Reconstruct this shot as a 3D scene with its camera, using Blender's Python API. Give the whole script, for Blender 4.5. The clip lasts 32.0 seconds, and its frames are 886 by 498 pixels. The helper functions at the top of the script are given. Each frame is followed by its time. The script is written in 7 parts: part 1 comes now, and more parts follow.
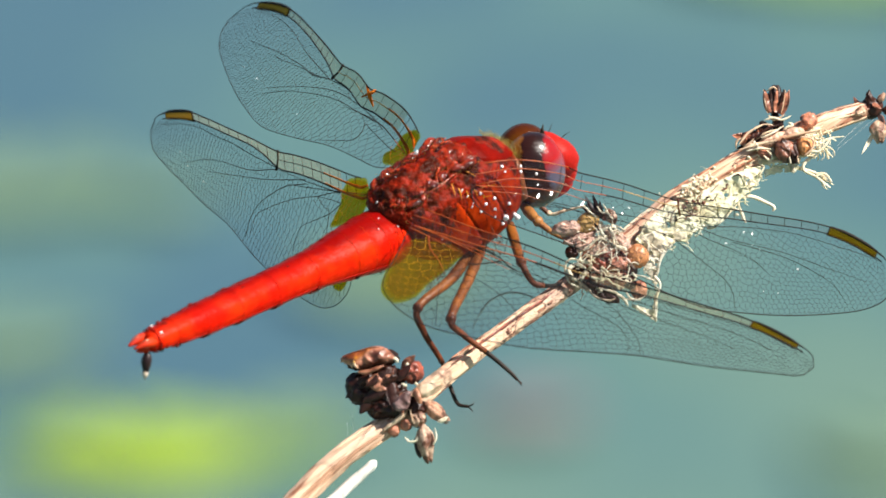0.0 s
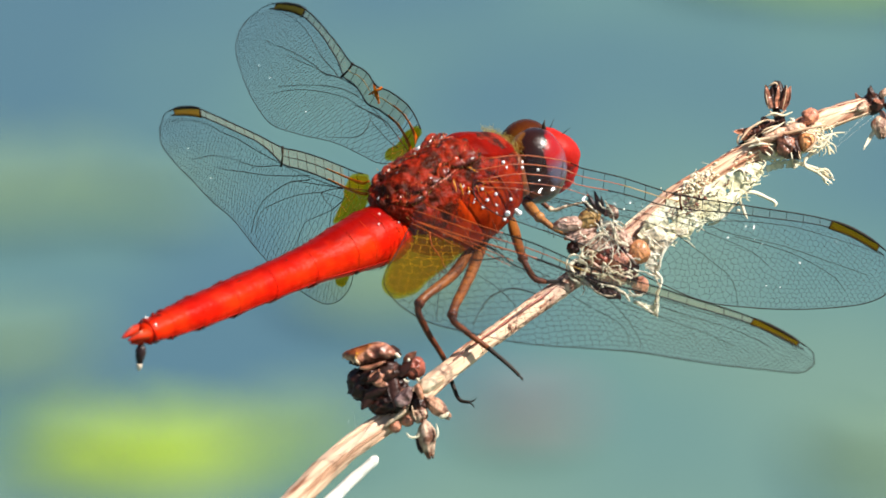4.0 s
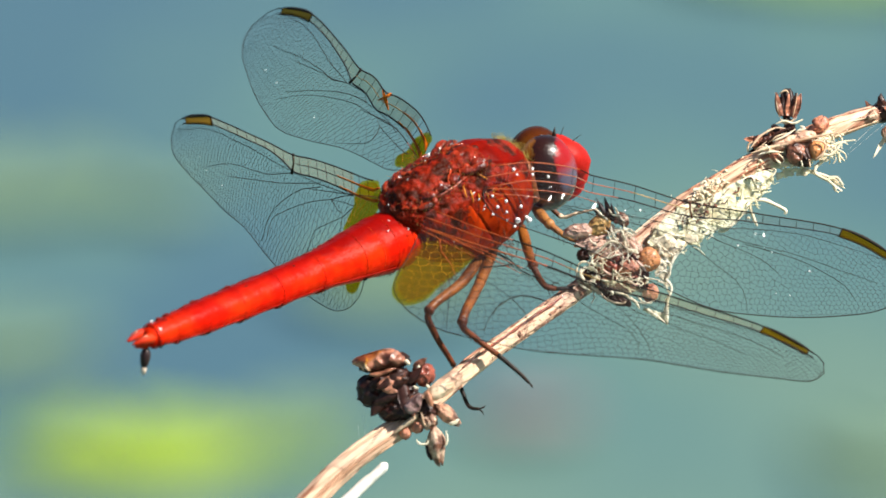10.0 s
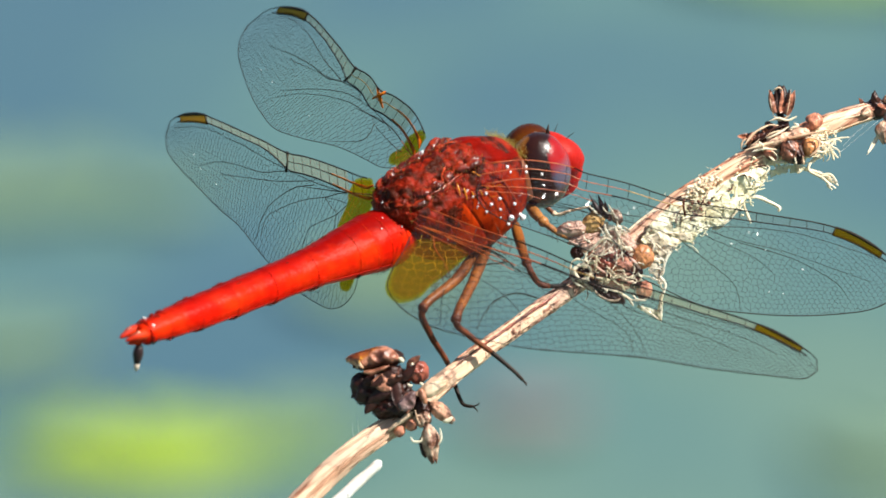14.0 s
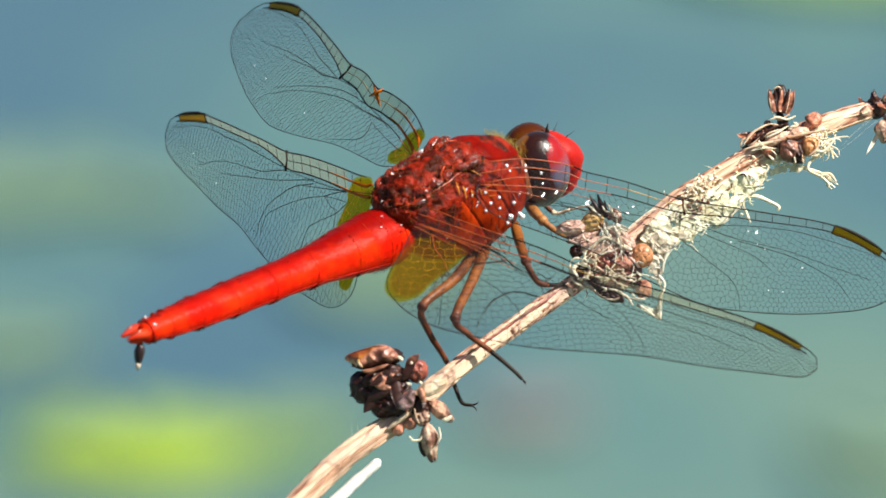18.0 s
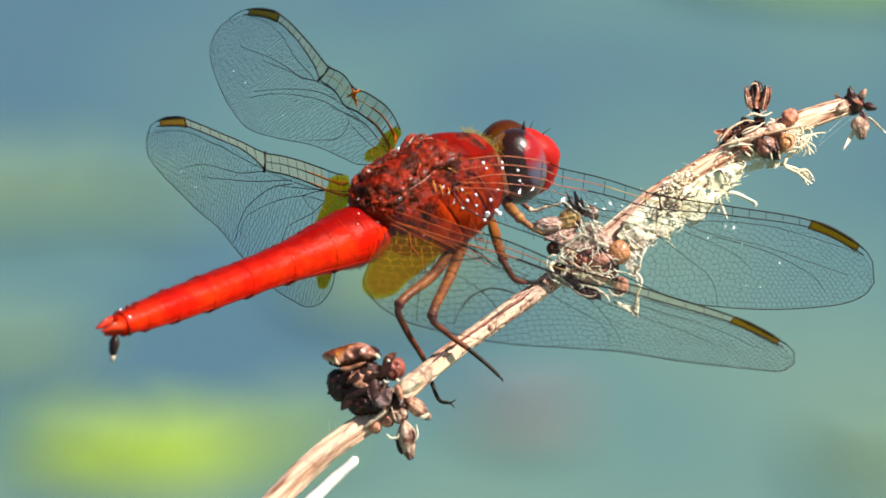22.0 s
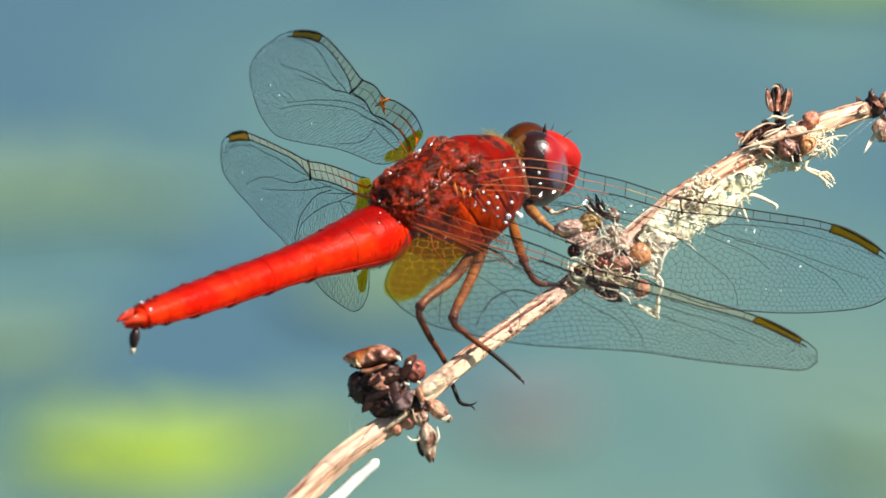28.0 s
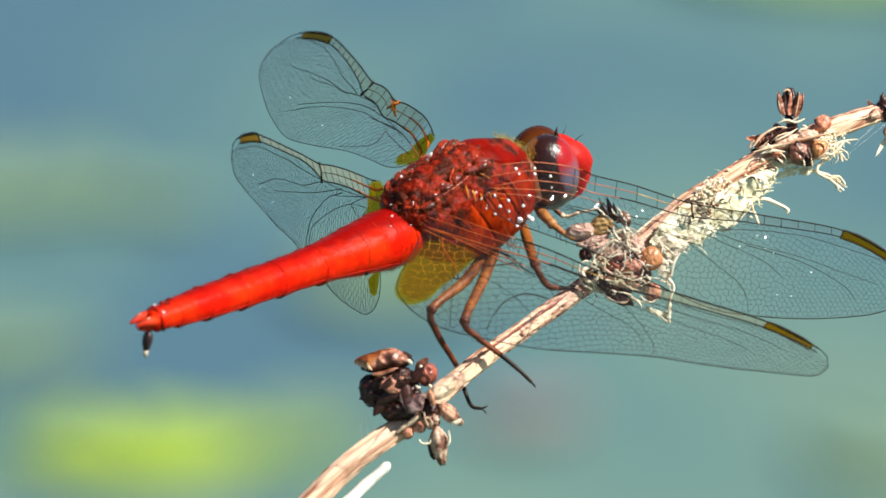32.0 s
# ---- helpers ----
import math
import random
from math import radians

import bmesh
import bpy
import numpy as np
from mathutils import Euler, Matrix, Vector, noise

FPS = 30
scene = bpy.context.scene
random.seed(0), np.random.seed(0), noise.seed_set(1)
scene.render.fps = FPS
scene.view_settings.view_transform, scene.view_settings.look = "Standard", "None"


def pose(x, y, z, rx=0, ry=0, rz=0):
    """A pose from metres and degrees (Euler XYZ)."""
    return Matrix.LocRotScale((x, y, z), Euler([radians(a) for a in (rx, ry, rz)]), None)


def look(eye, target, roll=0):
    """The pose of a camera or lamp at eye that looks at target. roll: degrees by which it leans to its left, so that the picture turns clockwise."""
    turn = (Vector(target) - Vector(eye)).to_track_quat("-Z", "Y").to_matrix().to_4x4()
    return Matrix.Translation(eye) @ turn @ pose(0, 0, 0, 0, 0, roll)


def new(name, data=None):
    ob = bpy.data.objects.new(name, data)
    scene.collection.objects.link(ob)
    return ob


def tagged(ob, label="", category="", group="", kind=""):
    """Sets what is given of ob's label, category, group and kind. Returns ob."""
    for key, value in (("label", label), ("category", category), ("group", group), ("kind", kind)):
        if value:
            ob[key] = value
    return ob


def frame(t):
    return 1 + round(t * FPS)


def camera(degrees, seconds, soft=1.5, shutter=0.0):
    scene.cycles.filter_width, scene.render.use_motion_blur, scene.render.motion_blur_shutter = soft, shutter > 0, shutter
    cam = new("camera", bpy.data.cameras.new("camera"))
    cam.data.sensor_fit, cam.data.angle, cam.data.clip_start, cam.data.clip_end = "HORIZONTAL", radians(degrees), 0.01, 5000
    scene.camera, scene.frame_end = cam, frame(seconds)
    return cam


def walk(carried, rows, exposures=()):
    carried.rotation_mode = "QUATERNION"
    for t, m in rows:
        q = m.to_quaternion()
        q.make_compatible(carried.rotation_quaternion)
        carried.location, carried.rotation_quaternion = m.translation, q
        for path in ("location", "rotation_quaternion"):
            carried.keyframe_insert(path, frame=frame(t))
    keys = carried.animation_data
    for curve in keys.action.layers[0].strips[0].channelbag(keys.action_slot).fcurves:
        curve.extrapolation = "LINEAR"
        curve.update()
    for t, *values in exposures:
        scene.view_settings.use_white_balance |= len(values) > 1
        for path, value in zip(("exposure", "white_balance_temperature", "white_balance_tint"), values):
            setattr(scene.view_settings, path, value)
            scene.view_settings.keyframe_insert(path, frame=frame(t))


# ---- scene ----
MM = 0.001
TILT = 16.0                    # the camera looks down over the pond
EYE_HEIGHT, REACH = 1.75, 0.952
CAMERA_POSE = pose(0, 0, EYE_HEIGHT, 90 - TILT, 0, 0)
# the plane in which the stem stands, square to the lens: x right, y up, z towards the lens
PERCH = CAMERA_POSE @ Matrix.Translation((0, 0, -REACH))

cam = camera(3.5, 32.0, soft=1.75)
cam.data.dof.use_dof = True
cam.data.dof.focus_distance = REACH + 0.006
cam.data.dof.aperture_fstop = 78.0
walk(cam, [(0.0, CAMERA_POSE), (32.0, CAMERA_POSE)])

# ---- light ----
SUN_WAY = PERCH.to_3x3() @ Vector((0.62, 0.66, 0.42)).normalized()
SUN_ELEVATION = math.asin(SUN_WAY.z)
world = bpy.data.worlds.new("sky")
scene.world = world
world.use_nodes = True
wn = world.node_tree.nodes
sky = wn.new("ShaderNodeTexSky")
sky.sky_type, sky.sun_disc = "NISHITA", False
sky.sun_elevation, sky.sun_rotation = SUN_ELEVATION, math.atan2(SUN_WAY.x, SUN_WAY.y)
sky.air_density, sky.dust_density, sky.ozone_density = 1.0, 0.6, 1.2
world.node_tree.links.new(sky.outputs[0], wn["Background"].inputs[0])
wn["Background"].inputs[1].default_value = 0.05
sun = new("sun", bpy.data.lights.new("sun", "SUN"))
sun.data.energy, sun.data.angle, sun.data.color = 5.0, radians(1.0), (1.0, 0.943, 0.85)
sun.matrix_world = look(SUN_WAY * 20, (0, 0, 0))
scene.view_settings.exposure = 0.95


# ---- materials ----
def material(name, base, rough=0.5, second=None, scale=1500, stretch=(1, 1, 1), bump=0.0, bump_scale=None, detail=4.0,
             coat=0.0, through_light=0.0, specular=0.5, vary=0.0, contrast=(0.35, 0.65), fine=None, spin=0):
    """A surface whose colour wanders between base and second, with finer grain on top and relief of its own."""
    m = bpy.data.materials.new(name)
    m.use_nodes = True
    nodes, links = m.node_tree.nodes, m.node_tree.links
    bsdf = nodes["Principled BSDF"]
    bsdf.inputs["Roughness"].default_value = rough
    bsdf.inputs["Coat Weight"].default_value = coat
    bsdf.inputs["Coat Roughness"].default_value = 0.12
    bsdf.inputs["Specular IOR Level"].default_value = specular
    coords = nodes.new("ShaderNodeTexCoord")
    mapping = nodes.new("ShaderNodeMapping")
    mapping.inputs["Scale"].default_value = stretch
    source = coords.outputs["Object"]
    if spin:                                              # grain along a slanting thing
        lie = nodes.new("ShaderNodeMapping")
        lie.inputs["Rotation"].default_value = (0, 0, radians(spin))
        links.new(source, lie.inputs["Vector"])
        dip = nodes.new("ShaderNodeMapping")
        dip.inputs["Rotation"].default_value = (0, radians(-20), 0)
        links.new(lie.outputs[0], dip.inputs["Vector"])
        source = dip.outputs[0]
    links.new(source, mapping.inputs["Vector"])
    wide = nodes.new("ShaderNodeTexNoise")
    wide.inputs["Scale"].default_value, wide.inputs["Detail"].default_value = scale, detail
    links.new(mapping.outputs[0], wide.inputs["Vector"])
    ramp = nodes.new("ShaderNodeValToRGB")
    ramp.color_ramp.elements[0].position, ramp.color_ramp.elements[1].position = contrast
    ramp.color_ramp.elements[0].color = (*base, 1)
    ramp.color_ramp.elements[1].color = (*(second or [c * 0.75 for c in base]), 1)
    links.new(wide.outputs[0], ramp.inputs[0])
    out = ramp.outputs[0]
    grain = nodes.new("ShaderNodeTexNoise")
    grain.inputs["Scale"].default_value, grain.inputs["Detail"].default_value = fine or scale * 6, 3
    links.new(mapping.outputs[0], grain.inputs["Vector"])
    speck = nodes.new("ShaderNodeMapRange")
    speck.inputs["To Min"].default_value, speck.inputs["To Max"].default_value = 0.72, 1.2
    links.new(grain.outputs[0], speck.inputs[0])
    mixed = nodes.new("ShaderNodeMix")
    mixed.data_type, mixed.blend_type = "RGBA", "MULTIPLY"
    mixed.inputs["Factor"].default_value = 1.0
    links.new(out, mixed.inputs["A"])
    links.new(speck.outputs[0], mixed.inputs["B"])
    out = mixed.outputs["Result"]
    if vary:
        info, hsv = nodes.new("ShaderNodeObjectInfo"), nodes.new("ShaderNodeHueSaturation")
        spread = nodes.new("ShaderNodeMapRange")
        spread.inputs["To Min"].default_value, spread.inputs["To Max"].default_value = 1 - vary, 1 + vary
        links.new(info.outputs["Random"], spread.inputs[0])
        links.new(spread.outputs[0], hsv.inputs["Value"])
        links.new(out, hsv.inputs["Color"])
        out = hsv.outputs[0]
    links.new(out, bsdf.inputs["Base Color"])
    if bump:
        rough_noise = nodes.new("ShaderNodeTexNoise")
        rough_noise.inputs["Scale"].default_value = bump_scale or scale * 3
        rough_noise.inputs["Detail"].default_value = 4
        links.new(mapping.outputs[0], rough_noise.inputs["Vector"])
        relief = nodes.new("ShaderNodeBump")
        relief.inputs["Strength"].default_value, relief.inputs["Distance"].default_value = bump, 0.0002
        links.new(rough_noise.outputs[0], relief.inputs["Height"])
        links.new(relief.outputs[0], bsdf.inputs["Normal"])
    if through_light:
        glow = nodes.new("ShaderNodeBsdfTranslucent")
        links.new(out, glow.inputs["Color"])
        mix = nodes.new("ShaderNodeMixShader")
        mix.inputs[0].default_value = through_light
        links.new(bsdf.outputs[0], mix.inputs[1])
        links.new(glow.outputs[0], mix.inputs[2])
        links.new(mix.outputs[0], nodes["Material Output"].inputs["Surface"])
    return m


def film(name, tint, gloss, body, body_share, rough=0.12, relief=0.5, glow=0.0):
    """A thin clear skin: mostly see-through, a little sheen, a little body of its own."""
    m = bpy.data.materials.new(name)
    m.use_nodes = True
    nodes, links = m.node_tree.nodes, m.node_tree.links
    nodes.remove(nodes["Principled BSDF"])
    clear, shine, skin = (nodes.new("ShaderNodeBsdf" + k) for k in ("Transparent", "Glossy", "Diffuse"))
    clear.inputs[0].default_value, skin.inputs[0].default_value = (*tint, 1), (*body, 1)
    shine.inputs["Roughness"].default_value = rough
    coords, wave, bump = (nodes.new("ShaderNode" + k) for k in ("TexCoord", "TexVoronoi", "Bump"))
    wave.inputs["Scale"].default_value = 1400
    links.new(coords.outputs["Object"], wave.inputs["Vector"])
    links.new(wave.outputs[0], bump.inputs["Height"])
    bump.inputs["Strength"].default_value, bump.inputs["Distance"].default_value = relief, 0.0002
    links.new(bump.outputs[0], shine.inputs["Normal"])
    one, two = nodes.new("ShaderNodeMixShader"), nodes.new("ShaderNodeMixShader")
    one.inputs[0].default_value, two.inputs[0].default_value = gloss, body_share
    links.new(clear.outputs[0], one.inputs[1])
    links.new(shine.outputs[0], one.inputs[2])
    links.new(one.outputs[0], two.inputs[1])
    lit, both = nodes.new("ShaderNodeBsdfTranslucent"), nodes.new("ShaderNodeMixShader")
    lit.inputs[0].default_value, both.inputs[0].default_value = (*body, 1), glow
    links.new(skin.outputs[0], both.inputs[1])
    links.new(lit.outputs[0], both.inputs[2])
    links.new(both.outputs[0], two.inputs[2])
    links.new(two.outputs[0], nodes["Material Output"].inputs["Surface"])
    return m


def banded_eye(name, outward):
    """Compound eye: amber-brown behind, dark across the middle, crimson towards the brow, slate grey low on its outer
    side, partly mirrored sky put into the colour.
    """
    m = material(name, (0.2, 0.02, 0.02), 0.24, bump=0.3, bump_scale=6000, coat=0.35 if outward < 0 else 0.05, specular=0.25 if outward < 0 else 0.06)
    m.node_tree.nodes["Principled BSDF"].inputs["Coat Roughness"].default_value = 0.22
    near, far = (-0.0023, 0.0023) if outward < 0 else (-0.0024, 0.0075)
    nodes, links = m.node_tree.nodes, m.node_tree.links
    coords, along, split = nodes.new("ShaderNodeTexCoord"), nodes.new("ShaderNodeVectorMath"), nodes.new("ShaderNodeSeparateXYZ")
    blotch, shift, sway = nodes.new("ShaderNodeTexNoise"), nodes.new("ShaderNodeMapRange"), nodes.new("ShaderNodeMath")
    along.operation = "DOT_PRODUCT"
    along.inputs[1].default_value = (0.74, 0.66 * outward, 0.0)
    links.new(coords.outputs["Object"], along.inputs[0])
    links.new(coords.outputs["Object"], split.inputs[0])
    blotch.inputs["Scale"].default_value, blotch.inputs["Detail"].default_value = 1100, 3
    links.new(coords.outputs["Object"], blotch.inputs["Vector"])
    shift.inputs["To Min"].default_value, shift.inputs["To Max"].default_value = -0.0006, 0.0006
    links.new(blotch.outputs[0], shift.inputs[0])
    sway.operation = "ADD"
    links.new(along.outputs["Value"], sway.inputs[0])
    links.new(shift.outputs[0], sway.inputs[1])

    def ramp_of(low, high, stops):
        span, ramp = nodes.new("ShaderNodeMapRange"), nodes.new("ShaderNodeValToRGB")
        span.inputs["From Min"].default_value, span.inputs["From Max"].default_value = low, high
        links.new(sway.outputs[0], span.inputs[0])
        links.new(span.outputs[0], ramp.inputs[0])
        while len(ramp.color_ramp.elements) < len(stops):
            ramp.color_ramp.elements.new(0.5)
        for e, (at, colour) in zip(ramp.color_ramp.elements, stops):
            e.position, e.color = at, (*colour, 1)
        return ramp.outputs[0]

    back = ((0.0, (0.40, 0.19, 0.012)), (0.35, (0.22, 0.075, 0.006))) if outward < 0 else ((0.0, (0.20, 0.085, 0.006)), (0.2, (0.07, 0.016, 0.003)))
    upper = ramp_of(near, far, (*back, (0.42 if outward < 0 else 0.40, (0.026, 0.006, 0.003)), (0.70 if outward < 0 else 0.655, (0.014, 0.005, 0.003)),
                                (0.74 if outward < 0 else 0.70, (0.25, 0.004, 0.004)), (1.0, (0.34, 0.006, 0.005))))
    lower = ramp_of(near, far, ((0.0, (0.20, 0.07, 0.010)), (0.34, (0.035, 0.013, 0.006)), (0.70, (0.03, 0.010, 0.008)), (0.77, (0.075, 0.075, 0.11)),
                                (0.93, (0.11, 0.08, 0.11)), (0.985, (0.30, 0.008, 0.008))))
    mix = nodes.new("ShaderNodeMix")
    mix.data_type = "RGBA"
    fade = nodes.new("ShaderNodeMapRange")
    fade.inputs["From Min"].default_value, fade.inputs["From Max"].default_value = 0.0003, 0.0012
    links.new(split.outputs["Z"], fade.inputs[0])
    links.new(fade.outputs[0], mix.inputs["Factor"])
    links.new(lower, mix.inputs["A"])
    links.new(upper, mix.inputs["B"])
    deep, sink = nodes.new("ShaderNodeMix"), nodes.new("ShaderNodeMapRange")
    deep.data_type = "RGBA"
    sink.inputs["From Min"].default_value, sink.inputs["From Max"].default_value = -0.0012, -0.0004
    links.new(split.outputs["Z"], sink.inputs[0])
    links.new(sink.outputs[0], deep.inputs["Factor"])
    deep.inputs["A"].default_value = (0.075, 0.026, 0.012, 1)
    links.new(mix.outputs["Result"], deep.inputs["B"])
    links.new(deep.outputs["Result"], nodes["Principled BSDF"].inputs["Base Color"])
    return m


RED = material("scarlet_cuticle", (0.52, 0.007, 0.001), 0.40, (0.64, 0.024, 0.002), 420, bump=0.65, bump_scale=900, specular=0.04, contrast=(0.4, 0.62))


def darker_towards(m, way, low, high, colour):
    """Mixes in a darker colour, by how far a point lies out that way."""
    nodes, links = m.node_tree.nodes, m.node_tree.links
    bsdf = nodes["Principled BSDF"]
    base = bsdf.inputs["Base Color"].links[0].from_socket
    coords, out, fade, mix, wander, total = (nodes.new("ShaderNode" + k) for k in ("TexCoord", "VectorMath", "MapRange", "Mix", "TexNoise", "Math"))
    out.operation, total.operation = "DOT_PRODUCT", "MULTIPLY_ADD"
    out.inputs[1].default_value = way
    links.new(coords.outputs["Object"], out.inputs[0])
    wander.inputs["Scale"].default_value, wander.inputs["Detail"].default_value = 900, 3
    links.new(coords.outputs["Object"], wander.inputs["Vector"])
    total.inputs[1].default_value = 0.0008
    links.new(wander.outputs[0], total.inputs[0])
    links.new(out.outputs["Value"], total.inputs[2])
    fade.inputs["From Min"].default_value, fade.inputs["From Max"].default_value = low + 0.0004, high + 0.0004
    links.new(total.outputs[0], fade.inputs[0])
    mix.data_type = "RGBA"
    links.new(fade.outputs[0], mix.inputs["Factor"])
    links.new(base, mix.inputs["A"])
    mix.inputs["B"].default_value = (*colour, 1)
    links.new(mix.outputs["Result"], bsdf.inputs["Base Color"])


# darker towards the upper left side of the abdomen
darker_towards(RED, (0, 0.55, 0.83), -0.0001, 0.0010, (0.20, 0.002, 0.001))
RED_SEAM = material("ring_seam", (0.40, 0.012, 0.005), 0.6, (0.26, 0.008, 0.004), 1500, specular=0.05)
FLANK = material("flank_cuticle", (0.33, 0.026, 0.002), 0.38, (0.13, 0.006, 0.001), 560, bump=0.3, bump_scale=1800, specular=0.03)
RED_DARK = material("seam_cuticle", (0.13, 0.008, 0.004), 0.6, (0.05, 0.006, 0.004), 1500, specular=0.05)
ORANGE = material("orange_cuticle", (0.50, 0.032, 0.004), 0.5, (0.36, 0.014, 0.003), 900, specular=0.1)
THORAX = material("thorax_cuticle", (0.25, 0.014, 0.003), 0.40, (0.040, 0.006, 0.002), 1100, bump=1.0, bump_scale=3200, specular=0.08, contrast=(0.38, 0.59))
SHIELD = material("shield_cuticle", (0.185, 0.004, 0.001), 0.42, (0.11, 0.003, 0.001), 700, bump=0.4, bump_scale=2000, specular=0.03)
SCLERITE = material("wing_root_cuticle", (0.30, 0.026, 0.005), 0.24, (0.045, 0.006, 0.002), 900, bump=0.7, bump_scale=2600, specular=0.45, vary=0.55, contrast=(0.36, 0.58))
SINEW = material("wing_root_ridge", (0.46, 0.060, 0.014), 0.25, (0.22, 0.016, 0.004), 1200, bump=0.4, specular=0.5, vary=0.3)
BELLY = material("underside_cuticle", (0.28, 0.09, 0.02), 0.4, (0.12, 0.03, 0.01), 700, bump=0.4)
GOLD_STREAK = material("gold_stripe_and_glint", (0.70, 0.30, 0.03), 0.22, (0.50, 0.14, 0.012), 1500, bump=0.3, specular=0.5)
FACE = material("face_cuticle", (0.44, 0.012, 0.006), 0.5, (0.34, 0.009, 0.006), 700, bump=0.4, specular=0.14)
EYES = {1: banded_eye("left_eye", 1), -1: banded_eye("right_eye", -1)}
LEG_AMBER = material("amber_leg_cuticle", (0.42, 0.18, 0.045), 0.42, (0.22, 0.075, 0.016), 900, bump=0.3, specular=0.3)
LEG = material("leg_cuticle", (0.25, 0.080, 0.015), 0.42, (0.11, 0.030, 0.007), 900, bump=0.3, specular=0.25)
LEG_DARK = material("shin_cuticle", (0.17, 0.045, 0.014), 0.5, (0.06, 0.016, 0.008), 900, bump=0.3, specular=0.2)
BLACK = material("black_chitin", (0.018, 0.012, 0.010), 0.5, (0.03, 0.02, 0.015), 900, specular=0.15)
HAIR_DARK = material("brown_hair", (0.10, 0.022, 0.008), 0.6, (0.04, 0.010, 0.005), 900, specular=0.1)
HAIR = material("golden_hair", (0.50, 0.24, 0.05), 0.6, (0.3, 0.2, 0.05), 800, through_light=0.3)
HAIR_GOLD = material("neck_hair", (0.68, 0.56, 0.14), 0.6, (0.50, 0.42, 0.10), 800, through_light=0.4)
VEIN = material("dark_vein", (0.012, 0.010, 0.009), 0.6, (0.022, 0.017, 0.013), 600, specular=0.12)
VEIN_AMBER = material("amber_vein", (0.40, 0.080, 0.006), 0.4, (0.28, 0.042, 0.004), 600)
VEIN_STRAW = material("straw_vein", (0.58, 0.32, 0.012), 0.5, (0.42, 0.20, 0.008), 600, specular=0.1)
VEIN_GOLD = material("gold_vein", (0.42, 0.26, 0.06), 0.4, (0.3, 0.16, 0.04), 600)
ROOT_SKIN = material("wing_root_skin", (0.56, 0.16, 0.012), 0.6, (0.34, 0.06, 0.006), 900, bump=0.4, specular=0.05)
# brighter copy for the left wings: light through the spot put into the colour
STIGMA_LIT = film("lit_wing_spot", (0.85, 0.66, 0.28), 0.003, (0.44, 0.26, 0.055), 0.5, glow=0.5)
STIGMA = film("wing_spot", (0.80, 0.62, 0.14), 0.003, (0.20, 0.125, 0.008), 0.5, glow=0.5)
AMBER = film("amber_film", (0.89, 0.71, 0.09), 0.002, (0.34, 0.19, 0.002), 0.17, relief=0.4, glow=0.6)
STRIP = film("straw_film", (0.93, 0.89, 0.78), 0.004, (0.68, 0.58, 0.39), 0.19, glow=0.55)
MEMBRANE = film("wing_film", (0.925, 0.93, 0.95), 0.012, (0.32, 0.31, 0.33), 0.010, 0.07, 0.6)
# sky's blue sheen on the right forewing, put into the film's tint
MEMBRANE_SHEEN = film("blue_sheen_film", (0.90, 0.92, 0.965), 0.008, (0.12, 0.20, 0.42), 0.006, 0.07, 0.6)
STRIP_FAINT = film("faint_strip_film", (0.95, 0.93, 0.90), 0.010, (0.45, 0.38, 0.32), 0.045)
# white of the small beads that stand for glints
GLINT_BEAD = material("glint_bead", (0.96, 0.95, 0.92), 0.08, (0.92, 0.9, 0.86), 900, coat=1.0)
PELLET = material("dark_pellet", (0.014, 0.008, 0.009), 0.3, (0.035, 0.02, 0.02), 900, specular=0.2)
PELLET_TIP = material("pale_pellet_tip", (0.5, 0.42, 0.32), 0.5, (0.3, 0.2, 0.15), 900)

STALK = material("dry_stalk", (0.77, 0.51, 0.345), 0.6, (0.30, 0.115, 0.060), 1800, stretch=(0.03, 1, 1), spin=-37, bump=0.6, bump_scale=4000,
                 contrast=(0.46, 0.66))
FIBRE = material("pale_fibre", (0.86, 0.66, 0.45), 0.65, (0.50, 0.27, 0.15), 1200, stretch=(0.1, 1, 1), spin=-37, bump=0.4, vary=0.15)
POD = material("seed_pod", (0.050, 0.014, 0.008), 0.42, (0.008, 0.004, 0.003), 600, bump=0.7, bump_scale=1500, specular=0.35, vary=0.4)
POD_PALE = material("papery_pod", (0.76, 0.52, 0.36), 0.45, (0.20, 0.075, 0.040), 1500, contrast=(0.38, 0.56), bump=0.8, vary=0.2)
POD_ROSE = material("rosy_pod", (0.68, 0.27, 0.15), 0.42, (0.17, 0.042, 0.025), 1100, contrast=(0.42, 0.62), bump=0.9, coat=0.05, vary=0.2)
BRACT_PALE = material("pale_husk", (0.50, 0.22, 0.12), 0.35, (0.17, 0.055, 0.030), 1000, contrast=(0.40, 0.60), bump=0.6, vary=0.2)
ROSE_DEEP = material("deep_rose_husk", (0.42, 0.10, 0.055), 0.35, (0.10, 0.022, 0.016), 800, bump=0.6, coat=0.2)
HUSK_CREAM = material("cream_husk", (0.85, 0.54, 0.38), 0.45, (0.46, 0.22, 0.14), 1100, bump=0.7, vary=0.15)
POD_ORANGE = material("orange_pod", (0.74, 0.32, 0.12), 0.4, (0.52, 0.18, 0.055), 700, bump=0.5, coat=0.1)
CHIP = material("ochre_chip", (0.62, 0.36, 0.10), 0.5, (0.40, 0.20, 0.06), 700, bump=0.4)
LICHEN_PINK = material("rosy_strand", (0.82, 0.55, 0.42), 0.7, (0.66, 0.34, 0.24), 700, bump=0.3)
HUSK_COPPER = material("copper_husk", (0.46, 0.19, 0.115), 0.34, (0.10, 0.030, 0.018), 900, contrast=(0.42, 0.62), bump=0.9, bump_scale=1800, vary=0.15)
